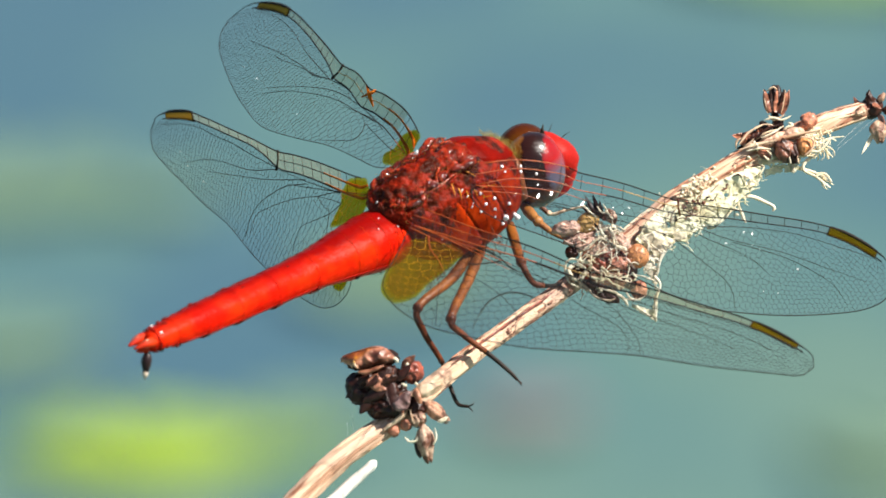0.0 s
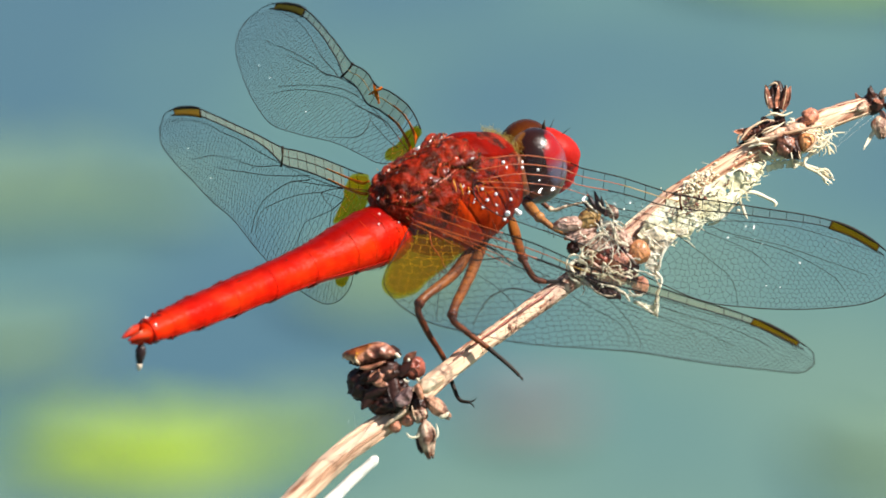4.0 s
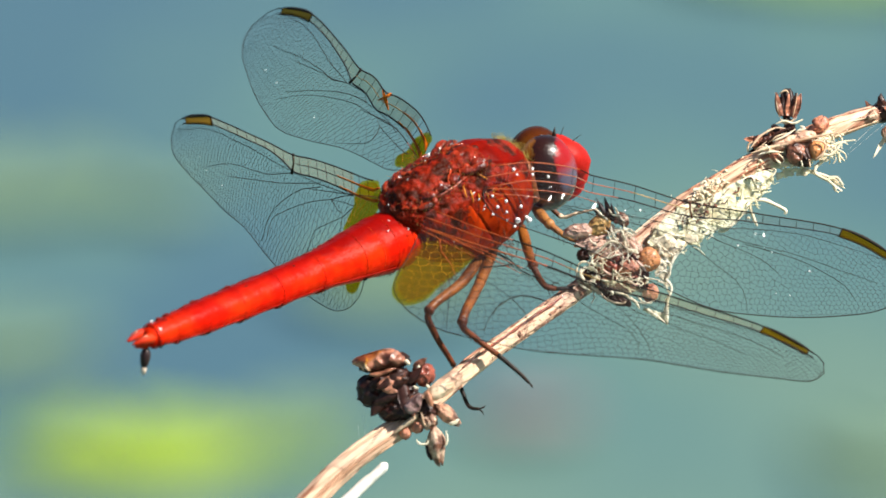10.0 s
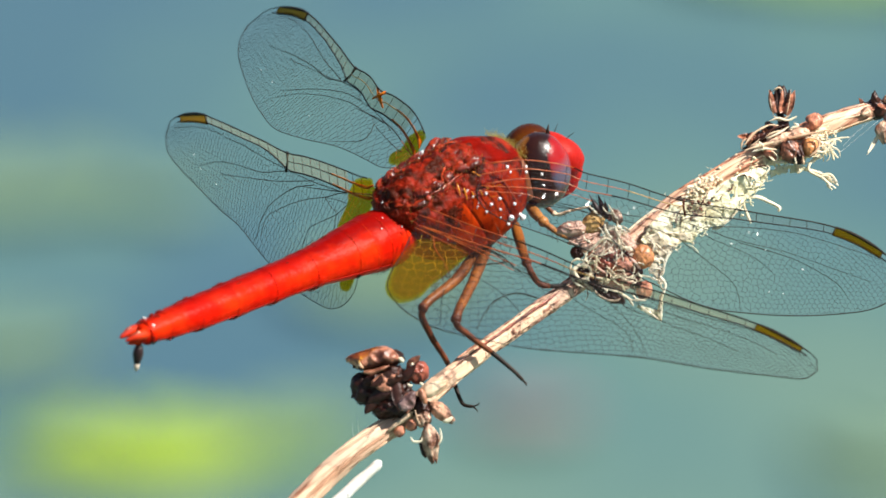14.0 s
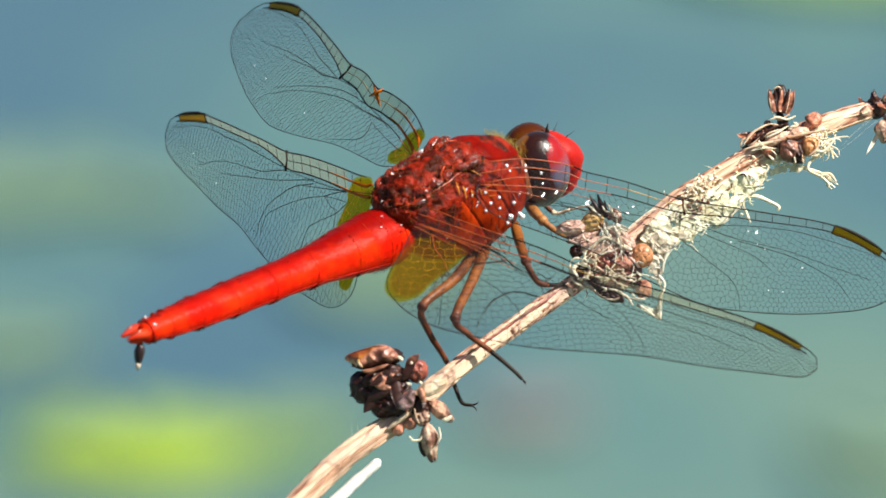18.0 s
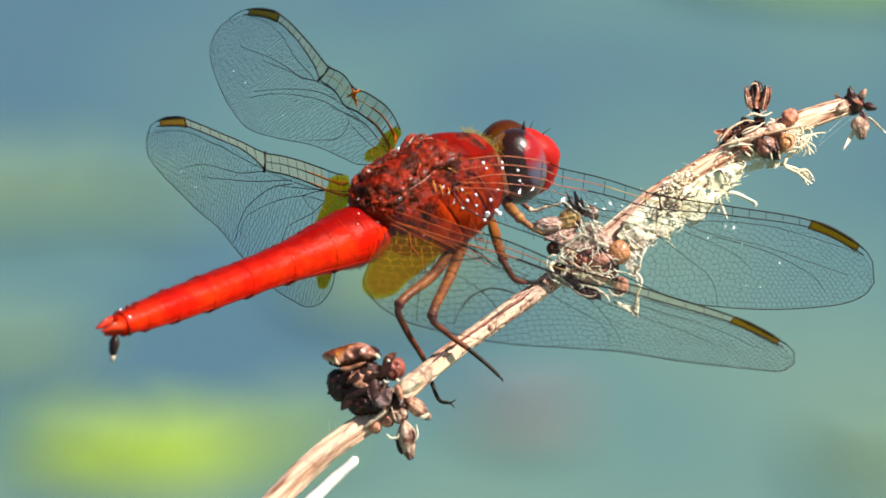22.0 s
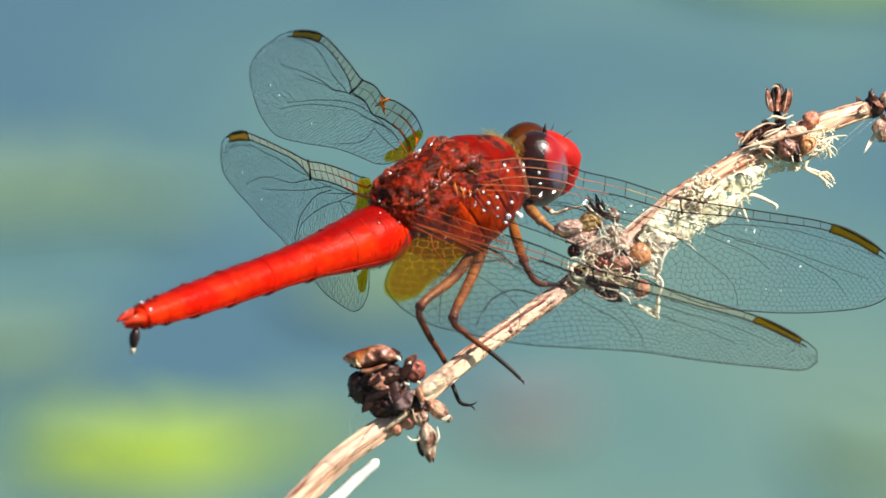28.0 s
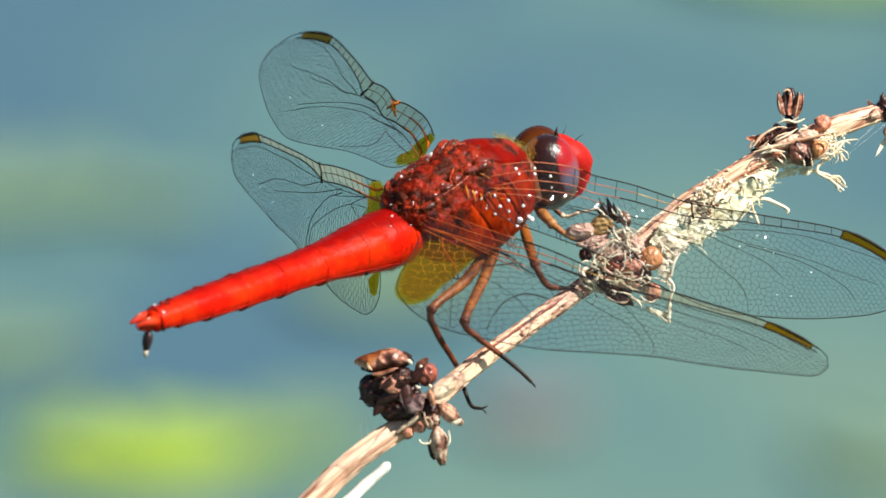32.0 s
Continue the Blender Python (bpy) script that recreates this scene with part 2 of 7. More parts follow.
HUSK_LILAC = material("faded_husk", (0.34, 0.21, 0.19), 0.45, (0.09, 0.04, 0.035), 1100, contrast=(0.42, 0.62), bump=0.9, bump_scale=1800)
POD_TAN = material("tan_pod", (0.66, 0.34, 0.21), 0.45, (0.10, 0.038, 0.022), 1300, contrast=(0.44, 0.58), bump=1.0, vary=0.1)
BRACT = material("dry_bract", (0.50, 0.19, 0.11), 0.32, (0.028, 0.008, 0.005), 1000, contrast=(0.40, 0.60), bump=1.0, bump_scale=1800, through_light=0.06, vary=0.35, specular=0.5)
LICHEN = material("pale_lichen", (0.94, 0.85, 0.64), 0.8, (0.76, 0.63, 0.42), 900, bump=0.3, through_light=0.08)
LICHEN_GREEN = material("green_lichen", (0.86, 0.84, 0.62), 0.8, (0.68, 0.62, 0.38), 900, bump=0.5, through_light=0.08)
CHALK = material("white_sliver", (0.86, 0.83, 0.78), 0.6, (0.75, 0.70, 0.62), 500, bump=0.3)
SILK = material("silk_thread", (0.8, 0.8, 0.78), 0.4, through_light=0.3)

PAD = material("lily_pad", (0.37, 0.52, 0.040), 0.5, (0.30, 0.45, 0.03), 30, through_light=0.12, vary=0.1)
PAD_MOSS = material("moss_pad", (0.20, 0.32, 0.045), 0.55, (0.16, 0.27, 0.05), 24)
LILY_ROSE = material("rosy_lily", (0.175, 0.155, 0.155), 0.6, (0.15, 0.145, 0.15), 24)
PAD_DULL = material("drowned_pad", (0.132, 0.208, 0.122), 0.6, (0.105, 0.185, 0.128), 24)


# ---- mesh helpers (lengths in millimetres unless said otherwise) ----
def spline(points, n):
    """A smooth line of n points through the given points (any dimension)."""
    p = np.array(points, float)
    p = np.vstack([2 * p[0] - p[1], p, 2 * p[-1] - p[-2]])
    out, last = [], len(p) - 3
    for s in np.linspace(0, last - 1e-9, n):
        i, t = int(s), s - int(s)
        a, b, c, d = p[i:i + 4]
        out.append(0.5 * (2 * b + (c - a) * t + (2 * a - 5 * b + 4 * c - d) * t * t + (3 * b - a - 3 * c + d) * t ** 3))
    return np.array(out)


class Shape:
    """Vertices and faces, gathered piece by piece."""

    def __init__(self):
        self.v, self.f = [], []

    def add(self, verts, faces):
        k = len(self.v)
        self.v.extend(tuple(map(float, p)) for p in verts)
        self.f.extend(tuple(k + i for i in f) for f in faces)
        return self

    def rings(self, rings, closed=True):
        """Skin over rings of equal length; ends capped."""
        n = len(rings[0])
        verts = [p for r in rings for p in r]
        faces = [(i * n + j, i * n + (j + 1) % n, (i + 1) * n + (j + 1) % n, (i + 1) * n + j)
                 for i in range(len(rings) - 1) for j in range(n)]
        if closed:
            faces += [tuple(range(n))[::-1], tuple(range((len(rings) - 1) * n, len(rings) * n))]
        return self.add(verts, faces)

    def tube(self, points, radii, sides=8, wobble=0.0, ridges=0, ridge=0.0):
        pts = [Vector(p) for p in points]
        radii = np.broadcast_to(np.array(radii, float), (len(pts),))
        up, rings = None, []
        for i, p in enumerate(pts):
            way = (pts[min(i + 1, len(pts) - 1)] - pts[max(i - 1, 0)]).normalized()
            if up is None:
                up = way.orthogonal().normalized()
            up = (up - way * up.dot(way)).normalized()
            side = way.cross(up)
            ring = []
            for j in range(sides):
                a = 2 * math.pi * j / sides
                r = radii[i] * (1 + wobble * (noise.noise((p * 0.9 + Vector((3 * math.cos(a), 3 * math.sin(a), 0)))))
                                + ridge * math.cos(ridges * a))
                ring.append(p + (up * math.cos(a) + side * math.sin(a)) * r)
            rings.append(ring)
        return self.rings(rings)

    def ball(self, centre, radii, turn=None, nu=14, nv=9, lump=0.0):
        c, r, rings = Vector(centre), Vector(radii), []
        turn = turn or Matrix.Identity(3)
        for i in range(nv + 1):
            b = math.pi * (0.02 + 0.96 * i / nv) - math.pi / 2
            ring = []
            for j in range(nu):
                a = 2 * math.pi * j / nu
                d = Vector((math.cos(b) * math.cos(a), math.cos(b) * math.sin(a), math.sin(b)))
                k = 1 + lump * noise.noise(d * 2.2 + c)
                ring.append(c + turn @ Vector((d.x * r.x, d.y * r.y, d.z * r.z)) * k)
            rings.append(ring)
        return self.rings(rings)

    def prisms(self, a, b, width, up):
        """Thin three-sided rods from each a to each b."""
        a, b, up = np.array(a, float), np.array(b, float), np.array(up, float)
        way = b - a
        way /= np.maximum(np.linalg.norm(way, axis=1, keepdims=True), 1e-6)
        side = np.cross(way, up)
        side /= np.maximum(np.linalg.norm(side, axis=1, keepdims=True), 1e-6)
        top = np.cross(side, way)
        w = np.broadcast_to(np.array(width, float).reshape(-1, 1), (len(a), 1)) / 2
        three = [side * w - top * w * 0.6, -side * w - top * w * 0.6, top * w]
        verts = np.stack([a + t for t in three] + [b + t for t in three], 1).reshape(-1, 3)
        k0 = len(self.v)
        self.v.extend(map(tuple, verts.tolist()))
        for k in range(k0, k0 + 6 * len(a), 6):
            self.f += [(k, k + 1, k + 4, k + 3), (k + 1, k + 2, k + 5, k + 4), (k + 2, k, k + 3, k + 5)]
        return self


def mesh_of(name, shape, mat, smooth=True, unit=MM):
    me = bpy.data.meshes.new(name)
    me.from_pydata([(x * unit, y * unit, z * unit) for x, y, z in shape.v], [], shape.f)
    me.materials.append(mat)
    if smooth:
        me.shade_smooth()
    me.update()
    return me


def part(name, shape, mat, parent, label="", at=None, smooth=True, unit=MM, kind=""):
    """One mesh object under a thing or under a part, at the pose `at` in its parent's space."""
    ob = new(name, mesh_of(name, shape, mat, smooth, unit))
    ob.parent = parent
    if at is not None:
        ob.matrix_basis = at
    return tagged(ob, label=label, kind=kind)


def mm(x, y, z, rx=0, ry=0, rz=0):
    """A pose with its place in millimetres."""
    return pose(x * MM, y * MM, z * MM, rx, ry, rz)


def inside(poly, x, y):
    """Which of the points lie inside the closed line."""
    x, y = np.atleast_1d(x), np.atleast_1d(y)
    hit = np.zeros(x.shape, bool)
    for (x0, y0), (x1, y1) in zip(poly, np.roll(poly, -1, 0)):
        if y0 != y1:
            hit ^= ((y0 > y) != (y1 > y)) & (x < (x1 - x0) * (y - y0) / (y1 - y0) + x0)
    return hit


def crumple(radii, seed, tip=0.0, sharp=1.0):
    """A shrivelled leaf or husk: a lump with sharp folds, drawn out to a point at its -x end."""
    rings = []
    for i in range(21):
        b = math.pi * (0.02 + 0.96 * i / 20) - math.pi / 2
        ring = []
        for j in range(30):
            a = 2 * math.pi * j / 30
            d = Vector((math.cos(b) * math.cos(a), math.cos(b) * math.sin(a), math.sin(b)))
            fold = 1 - abs(noise.noise(d * 2.1 + Vector((seed, 0, 0)))) * 1.9
            crease = 1 - abs(noise.noise(d * 4.6 + Vector((0, seed, 0)))) * 1.7
            k = 1.02 + sharp * (0.36 * fold + 0.14 * crease - 0.18)
            if d.x < 0:
                k *= 1 + tip * d.x * d.x * (1 - abs(d.y)) * (1 - abs(d.z))
            ring.append(Vector((d.x * radii[0], d.y * radii[1], d.z * radii[2])) * k)
        rings.append(ring)
    return Shape().rings(rings)


# ---- the pond ----
def water_material():
    m = bpy.data.materials.new("pond_water")
    m.use_nodes = True
    nodes, links = m.node_tree.nodes, m.node_tree.links
    bsdf = nodes["Principled BSDF"]
    bsdf.inputs["Roughness"].default_value, bsdf.inputs["IOR"].default_value = 0.22, 1.33
    bsdf.inputs["Specular IOR Level"].default_value = 0.15
    coords, mapping = nodes.new("ShaderNodeTexCoord"), nodes.new("ShaderNodeMapping")
    mapping.inputs["Scale"].default_value = (1.0, 0.55, 1.0)
    links.new(coords.outputs["Object"], mapping.inputs[0])
    cloud, ramp = nodes.new("ShaderNodeTexNoise"), nodes.new("ShaderNodeValToRGB")
    cloud.inputs["Scale"].default_value, cloud.inputs["Detail"].default_value = 6.0, 3.0
    links.new(mapping.outputs[0], cloud.inputs["Vector"])
    stops = ((0.3, WATER_BLUE), (0.5, WATER_MID), (0.7, WATER_GREEN))
    ramp.color_ramp.elements.new(0.5)
    for e, (at, colour) in zip(ramp.color_ramp.elements, stops):
        e.position, e.color = at, (*colour, 1)
    # greener nearby, bluer farther out: a darker sky's reflection put into the colour
    split, farness, total = (nodes.new("ShaderNode" + k) for k in ("SeparateXYZ", "MapRange", "Math"))
    links.new(coords.outputs["Object"], split.inputs[0])
    farness.inputs["From Min"].default_value, farness.inputs["From Max"].default_value = 5.5, 6.6
    farness.inputs["To Min"].default_value, farness.inputs["To Max"].default_value = 0.155, -0.255
    links.new(split.outputs["Y"], farness.inputs[0])
    total.operation = "ADD"
    across, drift = nodes.new("ShaderNodeMapRange"), nodes.new("ShaderNodeMath")      # greener towards +x
    across.inputs["From Min"].default_value, across.inputs["From Max"].default_value = -0.25, 0.25
    across.inputs["To Min"].default_value, across.inputs["To Max"].default_value = -0.055, 0.10
    links.new(split.outputs["X"], across.inputs[0])
    drift.operation = "ADD"
    links.new(across.outputs[0], drift.inputs[0])
    links.new(farness.outputs[0], drift.inputs[1])
    links.new(cloud.outputs[0], total.inputs[0])
    links.new(drift.outputs[0], total.inputs[1])
    links.new(total.outputs[0], ramp.inputs[0])
    links.new(ramp.outputs[0], bsdf.inputs["Base Color"])
    ripple, bump = nodes.new("ShaderNodeTexNoise"), nodes.new("ShaderNodeBump")
    ripple.inputs["Scale"].default_value, ripple.inputs["Detail"].default_value = 40.0, 3.0
    links.new(mapping.outputs[0], ripple.inputs["Vector"])
    bump.inputs["Strength"].default_value, bump.inputs["Distance"].default_value = 0.15, 0.01
    links.new(ripple.outputs[0], bump.inputs["Height"])
    links.new(bump.outputs[0], bsdf.inputs["Normal"])
    return m


WATER_BLUE, WATER_MID, WATER_GREEN = (0.047, 0.103, 0.137), (0.073, 0.147, 0.140), (0.112, 0.182, 0.134)
pond = new("water", mesh_of("water", Shape().add([(-2000, -2000, 0), (2000, -2000, 0), (2000, 2000, 0), (-2000, 2000, 0)],
                                                 [(0, 1, 2, 3)]), water_material(), False, 1.0))
tagged(pond, "calm blue-green pond water with soft reflections", "water", kind="structure")


def lily_pad(x, y, radius, turn, mat, label, name="lily_pad", stretch=1.0, seed=0):
    """A floating round leaf with a notch, raised rim, sunken ribs and some thickness, metres."""
    s, n, rows = Shape(), 44, (0.0, 0.25, 0.5, 0.75, 0.92, 1.0)
    for under in (0, 1):
        verts, faces = [], []
        for r in rows:
            for j in range(n):
                a = radians(9) + (2 * math.pi - radians(18)) * j / (n - 1)
                k = 1 + 0.05 * noise.noise((math.cos(a) * 1.4, math.sin(a) * 1.4, seed * 3.7))
                rib = 0.012 * radius * abs(math.sin(a * 6)) * r
                lift = 0.05 * radius * max(0, r - 0.85) / 0.15 * (0.6 + 0.4 * math.sin(3 * a + seed))
                verts.append((math.cos(a) * r * k * radius * stretch, math.sin(a) * r * k * radius,
                              0.006 + rib + lift - under * 0.002))
        for i in range(len(rows) - 1):
            for j in range(n - 1):
                q = (i * n + j, (i + 1) * n + j, (i + 1) * n + j + 1, i * n + j + 1)
                faces.append(q[::-1] if under else q)
        s.add(verts, faces)
    m = len(rows) * n
    edge = [(len(rows) - 1) * n + j for j in range(n)]
    s.f += [(edge[j], edge[j] + m, edge[j + 1] + m, edge[j + 1]) for j in range(n - 1)]
    ob = new(name, mesh_of(name, s, mat, True, 1.0))
    ob.matrix_basis = pose(x, y, 0, 0, 0, turn)
    return tagged(ob, label, "lily pad", "lily pads on the pond")


lily_pad(-0.124, 5.785, 0.047, 110, PAD, "bright yellow-green lily pad floating on the pond", seed=1)
lily_pad(-0.174, 5.787, 0.014, 300, PAD_MOSS, "small yellow-green lily pad beside a larger one", seed=11)
lily_pad(-0.066, 5.795, 0.022, 40, PAD_MOSS, "small yellow-green lily pad beside a larger one", seed=12)
lily_pad(-0.055, 5.825, 0.030, 30, PAD_DULL, "small dull green lily pad awash in the pond", seed=2)
lily_pad(-0.195, 6.195, 0.055, 80, PAD_DULL, "pale green lily pad awash in the pond", seed=3)
lily_pad(-0.125, 6.17, 0.022, 200, PAD_DULL, "pale green lily pad awash in the pond", seed=4)
lily_pad(-0.02, 6.04, 0.045, 20, PAD_DULL, "pale green lily pad awash in the pond", seed=5)
lily_pad(0.182, 6.59, 0.050, 160, PAD_MOSS, "yellow-green lily pad floating far out on the pond", seed=6, stretch=1.7)
lily_pad(-0.18, 5.94, 0.035, 60, PAD_DULL, "pale green lily pad awash in the pond", seed=7)
lily_pad(0.19, 5.78, 0.04, 140, PAD_DULL, "pale green lily pad awash in the pond", seed=8)

# a pink water lily far out of focus, built as a flat pad
lily_pad(0.036, 5.84, 0.026, 200, LILY_ROSE, "pink water lily on the pond, built as a flat pad", seed=9)


# ---- the dragonfly: x forward, y to its left, z up, from the middle of the thorax ----
FLY_FORWARD, FLY_LEFT, FLY_UP = (0.7194, 0.4496, -0.5295), (-0.6903, 0.3778, -0.6170), (-0.0773, 0.8094, 0.5822)
FLY_ON_PERCH = Matrix.Translation((0.04 * MM, 4.12 * MM, 0)) @ Matrix((FLY_FORWARD, FLY_LEFT, FLY_UP)).transposed().to_4x4()
fly = new("dragonfly")
fly.matrix_basis = PERCH @ FLY_ON_PERCH
tagged(fly, "scarlet dragonfly with clear amber-based wings perched on a dry stem", "dragonfly")


def oval(x, mid, half_w, half_h, n=28, power=2.3, keel=0.0):
    ring = []
    for j in range(n):
        a = 2 * math.pi * j / n
        c, s = math.cos(a), math.sin(a)
        y = half_w * math.copysign(abs(c) ** (2 / power), c)
        z = half_h * math.copysign(abs(s) ** (2 / power), s)
        if s > 0:
            z += keel * max(0, 1 - abs(y) / (0.45 * half_w + 1e-6))
        ring.append(Vector((x, y, mid + z)))
    return ring


def thorax_half_width(x):
    return float(np.interp(x, (-5, -3.5, -1, 1.5, 3.5, 5, 6.3), (1.3, 2.3, 2.9, 3.0, 2.7, 2.1, 1.1)))


def roof(x, y):
    """Height of the back over a point of the thorax."""
    return float(np.interp(x, (-5.4, -3.6, -1.2, 1.4, 3.4), (1.5, 2.4, 2.5, 2.5, 1.9))) - 0.10 * y * y


def build_thorax():
    s, rings = Shape(), []
    table = spline([(-5.7, 0.9, 0.7, 0.4), (-5.0, 0.8, 1.9, 1.05), (-3.7, -0.35, 2.6, 2.85), (-1.2, -1.1, 2.9, 3.7), (1.4, -1.45, 3.0, 3.95),
                    (3.4, -1.6, 2.7, 3.55), (5.0, -1.75, 2.1, 2.75), (6.3, -2.1, 1.1, 1.5)], 120)
    for x, mid, w, h in table:
        ring = oval(x, mid, w, h, 120, 2.25, 0.25)
        out = []
        for p in ring:
            flank = abs(p.y) / w
            seam = 0.0
            for at in (-2.0, 0.6, 2.9):                   # slanting seams down the flanks
                seam += math.exp(-((p.x - at + 0.45 * (p.z + 1.2)) / 0.16) ** 2)
            k = 1 - 0.06 * seam * flank + 0.02 * noise.noise(p * 0.8)
            back = min(1, max(0, (p.z - 0.1) / 0.9)) * min(1, max(0, (2.0 - p.x) / 0.8))
            fold = 1 - 2.2 * abs(noise.noise(p * 1.05)) + 0.6 * (1 - 2.2 * abs(noise.noise(p * 2.7 + Vector((5, 0, 0)))))
            push = 1 + (back * 0.21 * (fold - 0.75) + 0.05 * noise.noise(p * 2.0)) / max(1.0, math.hypot(p.y, p.z - mid))
            out.append(Vector((p.x, p.y * k * push, mid + (p.z - mid) * push)))
        rings.append(out)
    return s.rings(rings)


thorax = part("thorax", build_thorax(), THORAX, fly, "glossy dark red thorax with seamed flanks")

# plates between the wing roots: a row along the midline, a row over each hinge line
for k, (x, y, long, wide, yaw) in enumerate((
        (0.95, 0, 1.0, 0.75, 0), (-0.7, 0, 0.55, 0.6, 0), (-2.2, 0, 0.8, 0.7, 0), (-3.5, 0, 0.45, 0.5, 0), (-4.6, 0, 0.42, 0.42, 0),
        (1.2, 1.45, 0.6, 0.34, 15), (0.05, 1.55, 0.62, 0.30, 30), (-1.2, 1.5, 0.5, 0.32, -20), (-2.4, 1.55, 0.6, 0.30, 25),
        (-3.6, 1.45, 0.55, 0.34, 40), (-4.6, 1.0, 0.36, 0.28, 20))):
    for side in ((-1, 1) if y else (1,)):
        part("wing_plate", crumple((long, wide, 0.28), 3.1 + 2.3 * k, 0.0, 0.75), SCLERITE, thorax,
             at=mm(x, side * y, roof(x, y) - 0.04, -side * 14 * y, 4 * (x + 1), side * yaw))
rng = random.Random(4)
for i in range(46):                                      # small knobs in the creases
    x, y, r = rng.uniform(-5.0, 1.9), rng.uniform(-2.0, 1.9), rng.uniform(0.10, 0.26)
    part("wing_knob", crumple((r * rng.uniform(0.9, 1.9), r, r * 0.6), rng.uniform(0, 60), 0.0, 0.6), SCLERITE if i % 3 else SINEW, thorax,
         at=mm(x, y, roof(x, y) + 0.02, rng.uniform(-25, 25), rng.uniform(-25, 25), rng.uniform(0, 180)))
for side in (-1, 1):                                     # swollen wing hinges, and sinews that run to them
    for x, z in ((-4.0, 1.75), (0.8, 2.25)):
        part("wing_hinge", crumple((0.62, 0.34, 0.26), x + 9, 0.0, 0.5), SCLERITE, thorax, at=mm(x, side * 1.8, z, side * 20, 0, side * 15))
    for x0, y0, x1, y1, w in ((1.8, 0.5, 0.2, 1.95, .10), (0.6, 0.5, -0.9, 1.7, .08), (-0.4, 0.3, -1.9, 1.8, .11), (-1.6, 0.5, -3.0, 1.8, .08),
                              (-2.7, 0.3, -4.2, 1.6, .10), (-3.9, 0.2, -4.9, 1.1, .07), (-0.2, 1.9, -3.2, 2.05, .08), (1.9, 1.5, 0.5, 2.1, .08)):
        line = [(x0 + (x1 - x0) * q + 0.12 * math.sin(7 * q + x0), side * (y0 + (y1 - y0) * q),
                 roof(x0 + (x1 - x0) * q, y0 + (y1 - y0) * q) + 0.06 + 0.05 * math.sin(9 * q)) for q in np.linspace(0, 1, 12)]
        part("sinew", Shape().tube(line, np.interp(np.linspace(0, 1, 12), (0, .3, .7, 1), (.3, 1, .9, .3)) * w, 7, 0.5), SINEW, thorax)
shield = Shape()
rows = []
for x in np.linspace(1.1, 5.4, 16):
    top = float(np.interp(x, (1.1, 1.5, 2.5, 3.4, 5.0, 5.6), (2.36, 2.50, 2.40, 1.98, 0.92, 0.40)))
    wide = float(np.interp(x, (1.1, 1.5, 2.4, 4.2, 5.4), (0.5, 1.3, 1.85, 1.8, 1.2)))
    rows.append([Vector((x, wide * q, top + 0.12 - 0.42 * (wide * q) ** 2 * 0.55 + 0.10 * max(0, 1 - abs(q) * 4))) for q in np.linspace(-1, 1, 21)]
                + [Vector((x, wide * q, top - 0.35 - 0.5 * (wide * q) ** 2 * 0.55)) for q in np.linspace(1, -1, 21)])
part("front_shield", shield.rings(rows), SHIELD, thorax, "smooth bright red shield behind the head")
for side in (-1, 1):                                     # slanting flank seams
    for k, x in enumerate((-2.9, -0.7, 1.7)):
        line = [(x + 1.0 - 0.42 * z, side * (thorax_half_width(x + 1.0 - 0.42 * z) * (1.02 - 0.05 * abs(z + 1.4) ** 1.6 / 2)), z) for z in np.linspace(1.0, -4.0, 9)]
        part("flank_ridge", Shape().tube(line, np.array((.03, .07, .09, .10, .10, .09, .08, .06, .03)), 7, 0.5), SINEW, thorax)
for side in (-1, 1):                                     # broad plates between the seams
    for x0, x1 in ((-3.7, -1.18), (-1.12, 1.32), (1.38, 3.9)):
        rings = []
        for z in np.linspace(0.7, -4.3, 18):
            lean_x = 1.0 - 0.42 * z - 0.6
            row = []
            for q in np.linspace(0, 1, 11):
                x = x0 + (x1 - x0) * q + lean_x
                mid, half = np.interp(x, (-5, -3.6, -1.2, 1.4, 3.4, 5), (-.9, -.9, -1.25, -1.45, -1.6, -1.75)), np.interp(x, (-5, -3.6, -1.2, 1.4, 3.4, 5), (1.4, 2.7, 3.6, 3.95, 3.55, 2.75))
                y = thorax_half_width(x) * max(0.05, 1 - min(0.98, abs(z - mid) / half) ** 2.25) ** (1 / 2.25)
                bulge = 0.06 + 0.08 * math.sin(math.pi * q) * math.sin(math.pi * (0.7 - z) / 5.0) + 0.06 * noise.noise((x * 1.4, z * 1.4, side)) \
                    + 0.03 * noise.noise((x * 4, z * 4, side))
                row.append(Vector((x, side * (y + bulge), z)))
            rings.append(row + [Vector((p.x, p.y - side * 0.6, p.z)) for p in row[::-1]])
        part("flank_plate", Shape().rings(rings), FLANK, thorax, "orange-red flank plate")
part("collar", Shape().tube([(5.0, 0, -4.2), (5.2, -1.9, -2.6), (5.3, -1.4, -0.6), (5.4, 0, 0.35), (5.3, 1.4, -0.6), (5.2, 1.9, -2.6)],
                            0.42, 10, 0.15), BELLY, thorax, "amber-brown neck collar")
part("breast_plate", Shape().ball((1.6, 0, -4.7), (2.9, 1.7, 0.95), None, 18, 9, 0.15), BELLY, thorax, "amber-brown underside plate")

